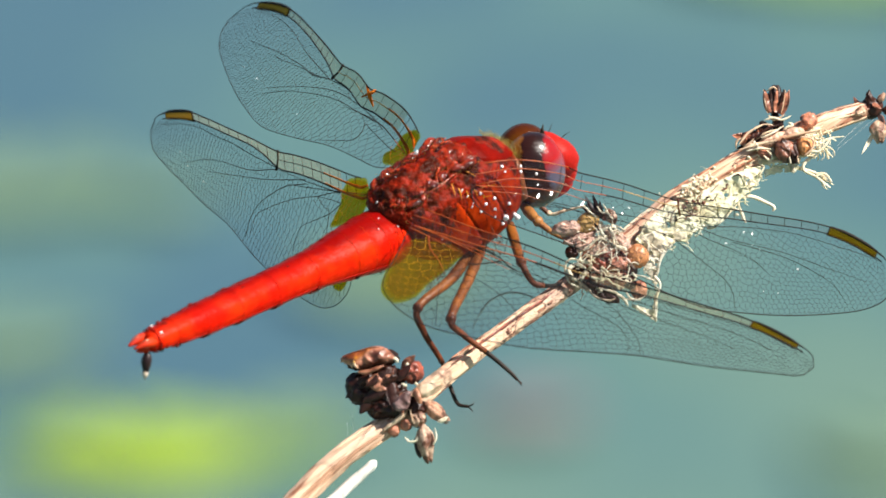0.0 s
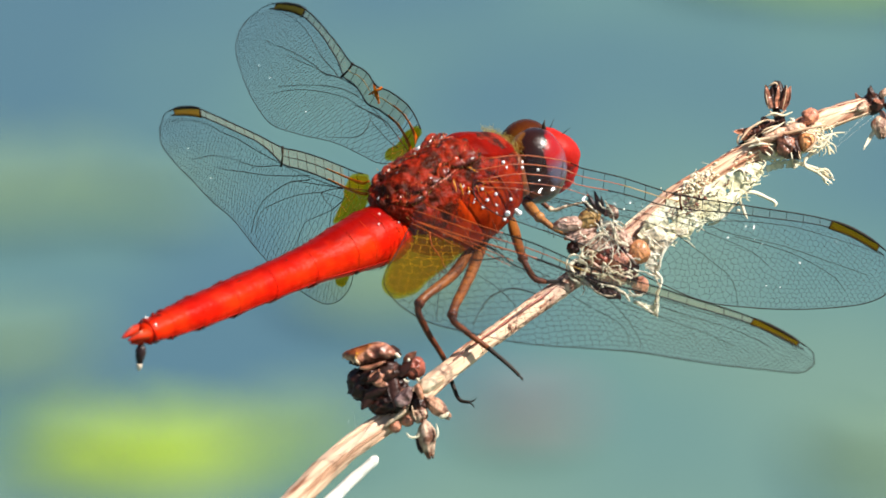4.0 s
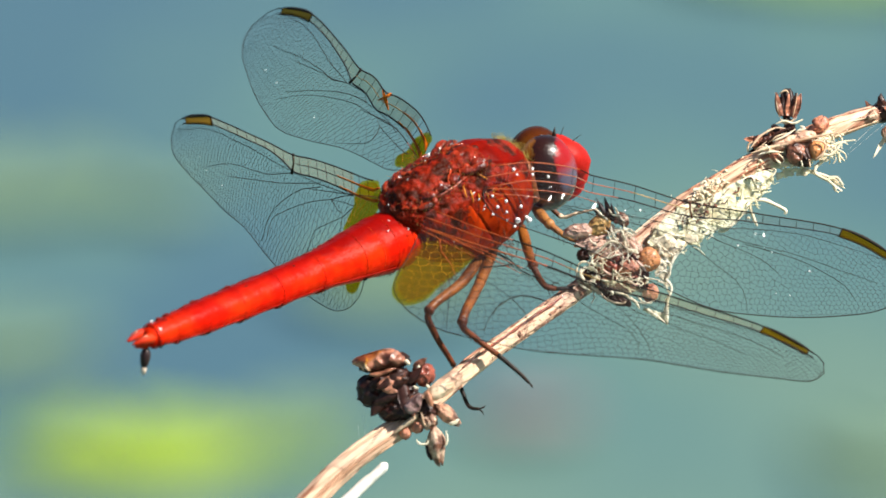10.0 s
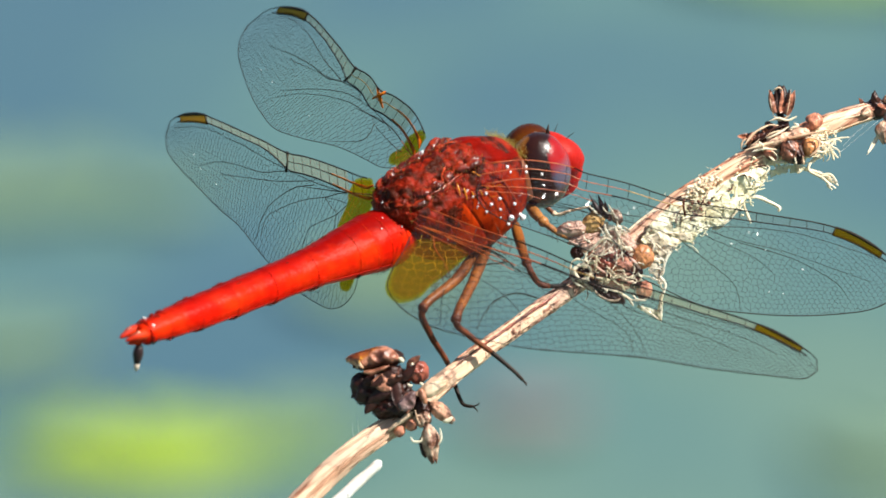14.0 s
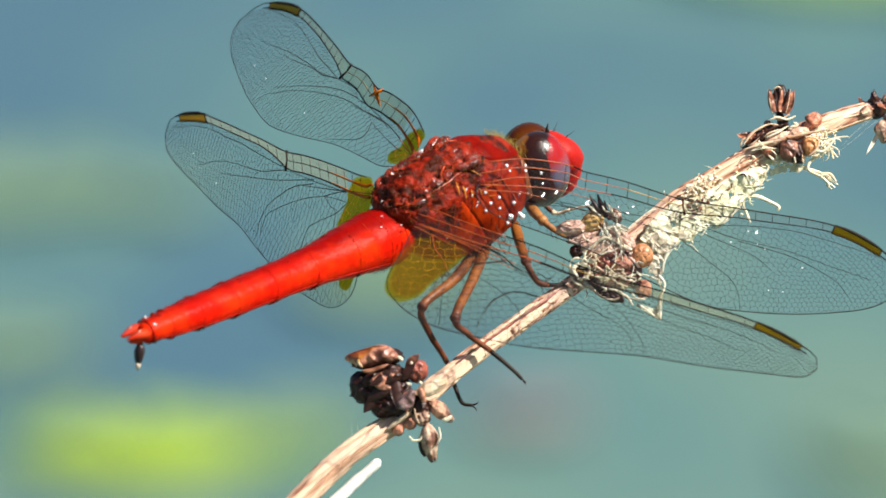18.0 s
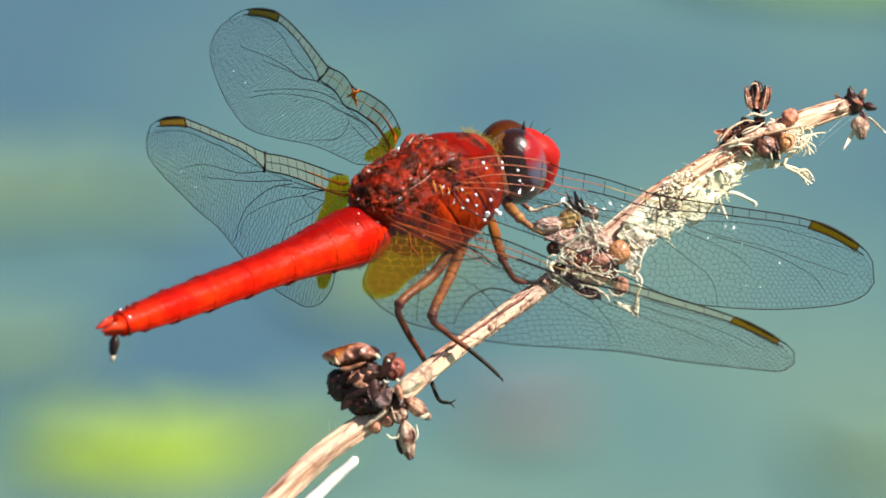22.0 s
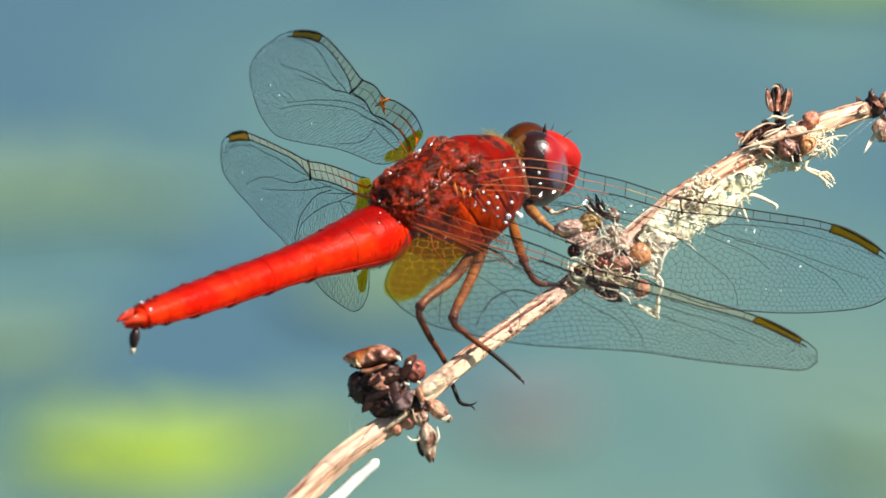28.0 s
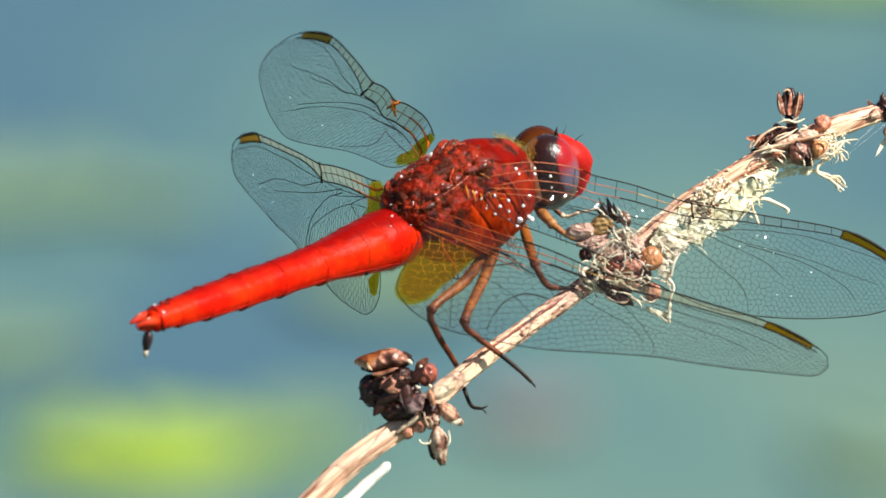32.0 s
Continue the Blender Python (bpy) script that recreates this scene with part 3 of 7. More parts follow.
# white beads in place of sun glints on the right flank and the back
for x, y, z, r in ((3.42, -2.2, .82, .15), (3.52, -2.36, .42, .11), (5.48, -1.7, -.5, .13), (5.24, -1.95, -.72, .13), (.8, -2.87, .42, .12),
                   (1.81, -3.02, -.48, .14), (3.17, -2.88, -1.71, .15), (.98, -3.08, -.46, .14), (.5, -3.1, -.77, .13), (1.71, -3.1, -1.26, .12),
                   (2.75, -2.9, -2.62, .25), (2.46, -2.9, -2.93, .15), (3.9, -2.5, -3.2, .18), (4.2, -2.4, -3.6, .24), (1.63, -3.1, -1.86, .11)):
    part("glint_speck", Shape().ball((0, 0, 0), (r * .85, r * .85, r * .85), None, 12, 8), GLINT_BEAD, thorax, at=mm(x, y, z))
for x, y, z, r in ((-.55, -2.55, 1.22, .12), (-.3, -2.78, .72, .10), (-.14, -2.98, -.1, .10), (-2.81, -2.85, -1.25, .1), (-2.78, -2.78, -1.81, .1),
                   (-.72, 1.45, 2.5, .2), (-3.68, .28, 2.7, .08), (-2.44, -1.54, 2.4, .12), (-5.5, .28, 1.7, .08), (.0, -2.95, .1, .07)):
    part("glint_speck", Shape().ball((0, 0, 0), (r * .55, r * .55, r * 1.3), None, 10, 7), GLINT_BEAD, thorax, at=mm(x, y, z, 20, 30, 0))
# a yellow glint at the wing root, put in as an amber bead
part("yellow_glint", Shape().ball((0, 0, 0), (.34, .14, .12), None, 12, 8), POD_ORANGE, thorax, "amber bead in place of a glint at the wing root", mm(1.16, -1.8, 2.05, 0, 10, -20))

# yellow stripes and golden glints of the flank, both put in as thin tubes
for line, w in ((((-0.64, -2.39, 1.45), (-0.73, -2.6, 1.09), (-0.78, -2.77, 0.7)), .07), (((-0.19, -2.62, 1.04), (-0.22, -2.74, 0.79), (-0.23, -2.82, 0.51)), .06),
                (((0.44, -2.69, 0.85), (0.48, -2.79, 0.61), (0.52, -2.88, 0.35)), .05), (((-0.93, -2.08, 1.83), (-1.08, -2.37, 1.5), (-1.16, -2.57, 1.14)), .06),
                (((0.56, -1.54, 2.22), (1.25, -1.67, 2.13), (1.96, -1.77, 1.87)), .07), (((0.42, -1.88, 2.0), (0.69, -2.11, 1.77), (0.95, -2.35, 1.47)), .07)):
    part("gold_streak", Shape().tube(spline(line, 8), np.interp(np.linspace(0, 1, 8), (0, .4, 1), (.4, 1, .2)) * w, 7, 0.4), GOLD_STREAK, thorax, "glossy golden streak on the flank")


def hairs(count, spot, length, lean, seed, thick=0.022):
    r = random.Random(seed)
    a, b, up = [], [], []
    for _ in range(count):
        p = Vector(spot(r))
        d = (Vector(lean) + Vector((r.gauss(0, .4), r.gauss(0, .4), r.gauss(0, .4)))).normalized() * length * r.uniform(.5, 1.2)
        a.append(p), b.append(p + d), up.append((r.gauss(0, 1), r.gauss(0, 1), 1.1))
    return Shape().prisms(a, b, [thick] * count, up)


part("neck_hair", hairs(1100, lambda r: (r.uniform(3.0, 6.1), r.uniform(-1.4, 1.6), r.uniform(-0.4, 0.6)), 0.34, (0.0, 0, 1), 5, 0.012), HAIR_GOLD, thorax,
     "short golden hair behind the head", kind="stuff")
part("nape_hair", hairs(300, lambda r: (lambda x: (x, r.uniform(-0.3, 1.4), float(np.interp(x, (3.4, 5.0, 5.8), (1.95, 0.95, 0.35)))))(r.uniform(4.7, 5.9)), 0.40, (0.1, 0, 1), 15, 0.008),
     HAIR_GOLD, thorax, "soft golden fuzz on the nape", kind="stuff")
part("flank_hair", hairs(420, lambda r: (r.uniform(-4, 3), r.uniform(-2.6, -1.2), r.uniform(-5.2, -3.6)), 0.5, (-0.3, -0.6, -0.7), 6), HAIR_DARK, thorax,
     "short hair along the underside", kind="stuff")


def on_back(r):
    x, y = r.uniform(-5.2, 1.8), r.uniform(-2.4, 2.0)
    return x, y, roof(x, y) - 0.05


part("back_hair", hairs(1300, on_back, 0.42, (-0.3, -0.4, 0.8), 7, 0.018), HAIR_DARK, thorax, "short dark hair between the wing roots", kind="stuff")
part("back_fuzz", hairs(700, on_back, 0.50, (-0.2, -0.2, 0.9), 17, 0.013), HAIR, thorax, "fine golden hair between the wing roots", kind="stuff")
part("side_hair", hairs(700, lambda r: (r.uniform(-5.0, -1.0), -2.75 + r.uniform(-.1, .3), r.uniform(-2.0, 0.8)), 0.38, (-0.4, -0.8, -0.2), 8), HAIR_DARK, thorax,
     "short dark hair above the abdomen", kind="stuff")

# head
head = part("head", Shape().ball((0, 0, 0), (1.5, 2.1, 2.0), None, 24, 12, 0.08), THORAX, fly, "dark red head with huge compound eyes",
            mm(8.3, 0, -3.05))
for side in (-1, 1):
    part("eye", Shape().ball((0, 0, 0), (2.12, 1.95, 2.68) if side < 0 else (2.15, 1.85, 2.6), None, 48, 30), EYES[side], head,
         "glossy compound eye, brown behind and crimson in front", mm(-0.74 if side < 0 else -0.2, side * (0.66 if side < 0 else 1.05), 0.62 if side < 0 else 0.40, side * 6, 0, side * 8))
face, rows = Shape(), []
for z, cx, rx, ry in ((-2.6, 0.9, .4, .5), (-2.1, 1.1, .95, .95), (-1.75, 1.2, 1.08, 1.12), (-1.5, 1.2, 1.02, 1.08), (-1.2, 1.32, 1.22, 1.25), (-.8, 1.38, 1.3, 1.32),
                      (-.5, 1.32, 1.2, 1.28), (-.25, 1.35, 1.35, 1.42), (.2, 1.35, 1.46, 1.52), (.7, 1.2, 1.42, 1.5), (1.2, 1.05, 1.25, 1.38), (1.7, .9, .95, 1.1), (2.1, .75, .4, .5)):
    ring = []
    for a in np.linspace(0, 2 * math.pi, 40, endpoint=False):
        cleft = 1 - 0.10 * math.exp(-(math.sin(a) / 0.16) ** 2) * (math.cos(a) > 0) * (z > -0.2)
        ring.append(Vector((cx + 0.26 + rx * 1.04 * math.cos(a) * cleft, ry * 1.24 * math.sin(a), z - 0.1)) + Vector((0.04, 0.04, 0)) * noise.noise((3 * math.cos(a), 3 * math.sin(a), z * 2)))
    rows.append(ring)
part("face", face.rings(rows), FACE, head, "crimson bulging face")
part("brow", Shape().ball((0.8, 0, 0.95), (1.1, 1.1, 1.25), None, 24, 14, 0.06), FACE, head, "red brow between the eyes")
part("brow_spike", Shape().tube([(0.75, -.1, 2.3), (0.85, 0, 2.75), (0.98, 0, 3.1)], (.2, .1, .02), 7), BLACK, head, "dark tubercle between the eyes")
# a highlight on the eye, put in as a white bead
part("glint_speck", Shape().ball((0, 0, 0), (.1, .1, .12), None, 10, 7), GLINT_BEAD, head, at=mm(-1.97, -2.25, 1.70))
part("eye_seam", Shape().tube([(-1.6, 0, 1.3), (-0.4, 0, 2.15), (0.9, 0, 2.0)], (0.25, 0.3, 0.2), 8), LEG, head)
for side in (-1, 1):
    part("antenna", Shape().tube(spline([(1.6, side * 0.5, 1.4), (2.0, side * 0.6, 1.75), (2.5, side * 0.8, 2.0)], 8),
                                 np.linspace(0.045, 0.012, 8), 5), BLACK, head, "fine black antenna")
part("neck", Shape().tube([(-3.0, 0, 0.3), (-1.2, 0, 0.1)], (0.8, 0.9), 14), BELLY, head)

# abdomen: runs back from its joint along -x
ABDOMEN_JOINT = (-3.9, 0, -1.15)
GIRTH = ((0, 1.2), (0.6, 1.6), (1.6, 1.98), (3.2, 1.97), (5.6, 1.70), (8.4, 1.34), (11.5, 1.22), (15.5, 1.18), (18.5, 1.13), (20.8, 1.01),
         (22.4, 0.86), (23.4, 0.74))


def girth(s):
    return float(np.interp(s, *zip(*GIRTH)))


def segment(a, b):
    """One ring: a little waisted, its hind rim flared and, farther back, toothed along the lower side."""
    rings = []
    for k in range(13):
        t = k / 12
        s = a + (b - a) * t + (0.10 if k == 12 else 0)
        g = girth(s) * (1.0 + (0.006 if b < 9 else 0.024) * t ** 5 - 0.008 * math.sin(math.pi * t)) * (0.99 if k == 12 else 1)
        ring = oval(-s, -0.12 * math.sin(math.pi * s / 24), g * 1.06, g * 0.94, 40, 2.15, 0.09 * g)
        out = []
        for p in ring:
            tooth = max(0, -p.z / g) ** 2 * 0.10 * t ** 4 * (s > 8) + 0.016 * noise.noise(p * 1.3) + 0.007 * noise.noise(p * 4.5)
            out.append(Vector((p.x, p.y * (1 + tooth), p.z * (1 + tooth))))
        rings.append(out[::-1])
    return Shape().rings(rings, False)


BREAKS = (0, 1.3, 3.1, 5.7, 9.1, 12.7, 16.1, 19.2, 21.7, 23.2)
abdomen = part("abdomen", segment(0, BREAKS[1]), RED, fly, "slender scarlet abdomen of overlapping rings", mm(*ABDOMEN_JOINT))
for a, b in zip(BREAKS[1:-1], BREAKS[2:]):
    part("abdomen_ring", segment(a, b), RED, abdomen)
for b in BREAKS[1:-1]:
    rim = oval(-b - 0.05, -0.12 * math.sin(math.pi * b / 24), girth(b) * 1.074, girth(b) * 0.953, 30, 2.15, 0.09 * girth(b))
    rim.append(rim[0])
    part("ring_seam", Shape().tube(rim, 0.014 if b < 9 else 0.015, 5, 0.9), ORANGE if b < 6 else RED_SEAM, abdomen)
rng = random.Random(9)
for b in BREAKS[4:]:                                     # dark flecks over the back, thicker towards each hind rim
    spots = Shape()
    for k in range(12):
        s = b - abs(rng.gauss(0.0, 1.1))
        a = rng.choice((rng.gauss(0.05, 0.08), rng.gauss(0.76, 0.13)))
        g = girth(s)
        spots.ball((-s, math.sin(a) * g * 1.05, math.cos(a) * g * 0.97 - 0.12 * math.sin(math.pi * s / 24)), (rng.uniform(.10, .34), .07, .05), None, 8, 5, 0.5)
    part("dorsal_marks", spots, RED_DARK, abdomen, "tiny dark marks along the back of the ring")
line = [(-s, 0.69 * girth(s) * 1.045, 0.72 * girth(s) * 0.965 - 0.12 * math.sin(math.pi * s / 24)) for s in np.linspace(9.5, 23.3, 90)]
part("back_keel", Shape().tube(line, [0.02 + 0.05 * abs(noise.noise((s * 1.7, 0, 3))) + 0.05 * (noise.noise((s * 0.6, 4, 3)) > 0) for s in np.linspace(9.5, 23.3, 90)], 6, 0.6),
     RED_DARK, abdomen, "rough dark keel along the back")
for b in BREAKS[6:]:                                     # knobs on the keel where the rings meet
    part("keel_knob", crumple((.26, .13, .11), b, 0.0, 0.6), RED_DARK, abdomen, at=mm(-b + .12, .69 * girth(b) * 1.06, .72 * girth(b) * .99 - 0.12 * math.sin(math.pi * b / 24)))
bristle = Shape()
for _ in range(700):                                     # dark bristles under the base
    s = rng.uniform(0.3, 3.6)
    a, far = rng.gauss(-0.1, 0.5), rng.uniform(0.10, 0.38)
    at = Vector((-s, math.sin(a) * girth(s) * 0.96, -math.cos(a) * girth(s) * 0.90))
    bristle.tube([at, at + Vector((-0.3 + rng.gauss(0, .3), math.sin(a) + rng.gauss(0, .25), -math.cos(a) * 1.2)) * far], (0.022, 0.006), 4)
part("bristles", bristle, BLACK, abdomen, "short dark bristles under the abdomen base", kind="stuff")
for s0 in (0.55, 2.2, 4.3):                              # low cross ridges of the first rings
    rim = oval(-s0, -0.12 * math.sin(math.pi * s0 / 24), girth(s0) * 1.055, girth(s0) * 0.935, 30, 2.15, 0.09 * girth(s0))
    rim.append(rim[0])
    part("cross_ridge", Shape().tube(rim, 0.020, 5, 0.6), ORANGE, abdomen)
# gloss spots of the first rings, put in as white beads
for s0, a0 in ((1.0, -.35), (1.9, -.75), (3.4, -.55), (2.7, -.2)):
    part("glint_speck", Shape().ball((0, 0, 0), (.06, .06, .05), None, 8, 5), GLINT_BEAD, abdomen, at=mm(-s0, math.sin(a0) * girth(s0) * 1.07, math.cos(a0) * girth(s0) * .96))
edge = Shape()
for b in BREAKS[3:]:
    for side in (-1, 1):
        edge.ball((-b + 0.05, side * girth(b) * 0.90, -0.62 * girth(b)), (0.20, 0.07, 0.14), None, 10, 6, 0.5)
for side in (-1, 1):                                     # rough dark keel along each side
    line = [(-s, side * girth(s) * 1.0, -0.12 * math.sin(math.pi * s / 24) - 0.38 * girth(s)) for s in np.linspace(3.2, 23.2, 60)]
    part("side_keel", Shape().tube(line, 0.035, 5, 0.8), RED_SEAM, abdomen)
part("edge_marks", edge, BLACK, abdomen, "tiny black marks along the lower edge")
part("tail_ring", Shape().rings([oval(-s, 0, g, g * 0.95, 20) for s, g in ((23.0, .7), (23.3, .77), (23.7, .7), (23.95, .5))][::-1]), RED, abdomen)
tip_rim = oval(-23.45, 0, 0.80, 0.77, 24)
part("tail_band", Shape().tube(tip_rim + tip_rim[:1], 0.04, 6, 0.5), RED_SEAM, abdomen)
for side in (-1, 1):
    clasper = part("clasper", Shape().tube(spline([(-23.2, side * .34, .08), (-24.2, side * .40, .20), (-25.35, side * .26, .14)], 10),
                                           (.26, .32, .34, .34, .32, .30, .26, .21, .14, .04), 10, 0.25), ORANGE, abdomen, "orange-red tail clasper")
    part("dark_fleck", Shape().ball((-24.0, side * .52, .38), (.16, .08, .07), None, 8, 5, 0.5), RED_DARK, clasper)
    part("pale_streak", Shape().tube([(-23.8, side * .36, .44), (-24.4, side * .40, .49), (-25.0, side * .30, .36)], (.02, .05, .01), 6), POD_PALE, clasper)
part("lower_clasper", Shape().tube(spline([(-23.1, 0, -.22), (-24.1, 0, -.38), (-24.9, 0, -.32)], 10), (.30, .34, .34, .30, .28, .24, .2, .15, .1, .03), 10, 0.25),
     ORANGE, abdomen, "orange-red tail clasper")
# glints at the tail end, put in as white beads
for x, y, z, r in ((-23.1, -.45, .62, .10), (-22.9, .62, .62, .09), (-23.3, -.62, .2, .07)):
    part("glint_speck", Shape().ball((0, 0, 0), (r, r, r), None, 8, 6), GLINT_BEAD, abdomen, at=mm(x, y, z))
for x, y, z in ((-22.8, -.72, -.35), (-23.2, -.68, -.1), (-22.4, .55, .68), (-23.5, .3, .62), (-21.8, -.78, -.62), (-23.6, -.4, -.5)):
    part("dark_fleck", crumple((.22, .10, .12), x, 0.0, 0.6), RED_DARK, abdomen, at=mm(x, y, z, 20, 0, 30))
pellet = part("pellet", Shape().tube(spline([(-23.8, -.05, -.45), (-24.05, -.2, -1.0), (-24.2, -.3, -1.5), (-24.35, -.42, -2.1)], 9),
                                     (.06, .16, .3, .36, .36, .33, .27, .18, .06), 10, 0.1), PELLET, abdomen, "shiny black pellet hanging from the tail")
part("pellet_tip", Shape().tube([(-24.31, -.38, -1.85), (-24.38, -.44, -2.1), (-24.43, -.48, -2.32)], (.2, .16, .03), 8), PELLET_TIP, pellet,
     "pale tip of the pellet")


# legs
def leg(name, points, joint, end, thick, label, parent=fly, claws=True, mats=(LEG, LEG_DARK)):
    """points: from hip to foot; joint and end: where the thigh and the shin stop."""
    line = spline(points, 8 * (len(points) - 1) + 1)
    cut, stop = joint * 8, end * 8
    lift = lambda i0, i1: [line[i] for i in range(i0, i1 + 1)]
    thigh = lift(0, cut)
    ob = part(name, Shape().tube(thigh, np.interp(np.linspace(0, 1, len(thigh)), (0, .3, .9, 1), (.8, 1.05, .8, .85)) * thick, 9, 0.1),
              mats[0], parent, label)
    part("knee", Shape().ball(line[cut], (thick * 1.0,) * 3, None, 10, 7), mats[1], ob)
    shin = lift(cut, stop)
    part("shin", Shape().tube(shin, np.linspace(.66, .5, len(shin)) * thick, 8, 0.1), mats[1], ob)
    if stop < len(line) - 1:
        foot = lift(stop, len(line) - 1)
        part("foot", Shape().tube(foot, np.linspace(.46, .3, len(foot)) * thick, 7), BLACK if mats[1] is LEG_DARK else mats[1], ob)
    tip, back = Vector(line[-1]), (Vector(line[-1]) - Vector(line[-4])).normalized()
    if claws:
        for side in (-1, 1):
            sidev = back.orthogonal().normalized() * side
            part("claw", Shape().tube([tip, tip + back * .3 + sidev * .16, tip + back * .42 + sidev * .36], (.06, .05, .012), 5), BLACK, ob)
    a, b, up = [], [], []
    for i in range(cut + 2, stop, 2):
        p, d = Vector(line[i]), (Vector(line[i + 1]) - Vector(line[i])).normalized()
        for side in (-1, 1):
            v = (d.orthogonal().normalized() * side + d * 0.9).normalized()
            a.append(p), b.append(p + v * thick * 2.0), up.append((0.3, 0.2, 1))
    part("bristles", Shape().prisms(a, b, [0.035] * len(a), up), BLACK, ob, kind="stuff")
    return ob


leg("hind_leg", [(1.06, -1.17, -5.09), (-2.3, -2.66, -4.91), (-5.96, -3.35, -4.85), (-5.98, -3.72, -6.63), (-5.33, -4.53, -9.14), (-5.63, -5.49, -10.59), (-5.97, -6.42, -11.2), (-5.73, -7.13, -11.23)], 2, 4, 0.37, "brown hind leg hooked behind the stem")
leg("hind_leg", [(2.08, -1.17, -5.19), (-1.29, -3.29, -5.18), (-5.01, -5.43, -5.32), (-4.73, -6.2, -6.4), (-3.95, -7.4, -7.65), (-3.52, -8.88, -8.66), (-3.29, -9.53, -9.31)], 2, 4, 0.37, "brown hind leg braced across the stem")
leg("middle_leg", [(4.5, -1.21, -4.92), (2.17, -4.7, -5.07), (2.17, -5.64, -6.23), (2.75, -6.06, -6.67), (3.8, -6.37, -7.07)], 1, 3, 0.36,
    "amber-brown middle leg gripping the stem")
leg("front_leg", [(5.93, -1.14, -4.23), (5.5, -2.91, -4.44), (5.72, -4.24, -4.96), (6.28, -5.16, -5.43)], 1, 2, 0.37,
    "amber front leg reaching to the stem", mats=(LEG_AMBER, LEG_AMBER))
leg("front_leg", [(8.0, 0.6, -5.0), (8.29, -0.87, -6.26), (8.91, -1.88, -5.91), (9.72, -2.97, -5.48)], 1, 2, 0.2,
    "thin pale front leg reaching to the stem", mats=(LEG, FIBRE))


# wings: x along the span, y to the leading edge, in shares of the wing's length
HIND = dict(length=28.5, nodus=0.441, spot=(0.832, 0.95), lead=((0, 0.0016), (0.12, -0.013), (0.28, -0.021), (0.441, -0.041), (0.64, -0.034),
            (0.832, -0.034), (0.95, -0.058), (0.995, -0.082)),
            trail=((1.004, -0.111), (0.985, -0.148), (0.93, -0.170), (0.83, -0.198), (0.72, -0.226), (0.612, -0.247), (0.48, -0.291),
                   (0.35, -0.326), (0.25, -0.338), (0.153, -0.342), (0.087, -0.326), (0.047, -0.303), (0.016, -0.269), (0.008, -0.221), (0.010, -0.150), (0.006, -0.069)),
            amber=((0.008, -0.169), (0.008, -0.221), (0.016, -0.269), (0.037, -0.292), (0.062, -0.296), (0.092, -0.266), (0.104, -0.225), (0.122, -0.179), (0.138, -0.136),
                   (0.144, -0.098), (0.106, -0.085), (0.071, -0.09), (0.030, -0.10)))
FORE = dict(length=29.5, nodus=0.478, spot=(0.835, 0.951), lead=((0, -0.005), (0.1, 0.022), (0.2, 0.025), (0.24, 0.015), (0.34, 0.008), (0.478, -0.010),
            (0.64, -0.008), (0.835, -0.010), (0.951, -0.047), (0.99, -0.084)),
            trail=((0.996, -0.126), (0.975, -0.158), (0.93, -0.184), (0.86, -0.204), (0.76, -0.224), (0.66, -0.235), (0.55, -0.236), (0.42, -0.204),
                   (0.28, -0.159), (0.133, -0.131), (0.06, -0.117), (0.01, -0.09), (0, -0.05)),
            amber=((0.0, 0.0), (0.06, 0.008), (0.05, -0.03), (0.055, -0.055), (0.035, -0.085), (0.01, -0.075), (0.0, -0.045)))
# the wings of the other side are held at another slant, and show their own stains
LEFT_HIND = dict(HIND, nodus=0.427, lead=((0, 0.0016), (0.03, -0.010), (0.143, -0.014), (0.257, -0.018), (0.343, -0.024), (0.427, -0.033), (0.547, -0.029), (0.659, -0.029),
                 (0.77, -0.028), (0.85, -0.031), (0.95, -0.055), (0.995, -0.082)),
                 amber=((0.130, -0.065), (0.085, -0.030), (0.017, -0.012), (0.002, -0.02), (0.002, -0.06), (0.02, -0.10), (0.05, -0.117), (0.10, -0.135), (0.138, -0.147),
                        (0.128, -0.121), (0.115, -0.091)),
                 rear_amber=((0.107, -0.255), (0.07, -0.235), (0.026, -0.215), (0.031, -0.250), (0.05, -0.276), (0.07, -0.284), (0.096, -0.28)))
LEFT_FORE = dict(FORE, nodus=0.487, lead=((0, -0.005), (0.012, 0.004), (0.078, 0.015), (0.144, 0.020), (0.203, 0.017), (0.267, 0.009), (0.309, -0.002), (0.353, -0.001),
                 (0.396, 0.002), (0.446, -0.002), (0.487, -0.010), (0.64, -0.003), (0.835, -0.005), (0.951, -0.044), (0.99, -0.084)),
                 amber=((0.0, -0.005), (0.034, 0.004), (0.075, -0.012), (0.092, -0.030), (0.068, -0.057), (0.075, -0.081), (0.049, -0.096), (0.008, -0.077), (0.002, -0.048)))
# depth of the strip behind the front edge, along the wing
STRIPS = dict(right_hind=((0, 0.1, 0.45, 0.83, 1.0), (0.046, 0.038, 0.018, 0.0135, 0.008)),
              left_hind=((0, 0.1, 0.3, 0.427, 0.5, 0.57, 0.83, 1.0), (0.050, 0.051, 0.044, 0.041, 0.026, 0.0185, 0.018, 0.011)),
              right_fore=((0, 0.1, 0.45, 0.6, 0.83, 1.0), (0.046, 0.040, 0.029, 0.020, 0.0155, 0.011)),
              left_fore=((0, 0.1, 0.2, 0.4, 0.487, 0.55, 0.7, 0.83, 1.0), (0.048, 0.048, 0.047, 0.040, 0.034, 0.024, 0.016, 0.0155, 0.011)))
# long veins, in shares of the wing's length
LONG_VEINS = {}
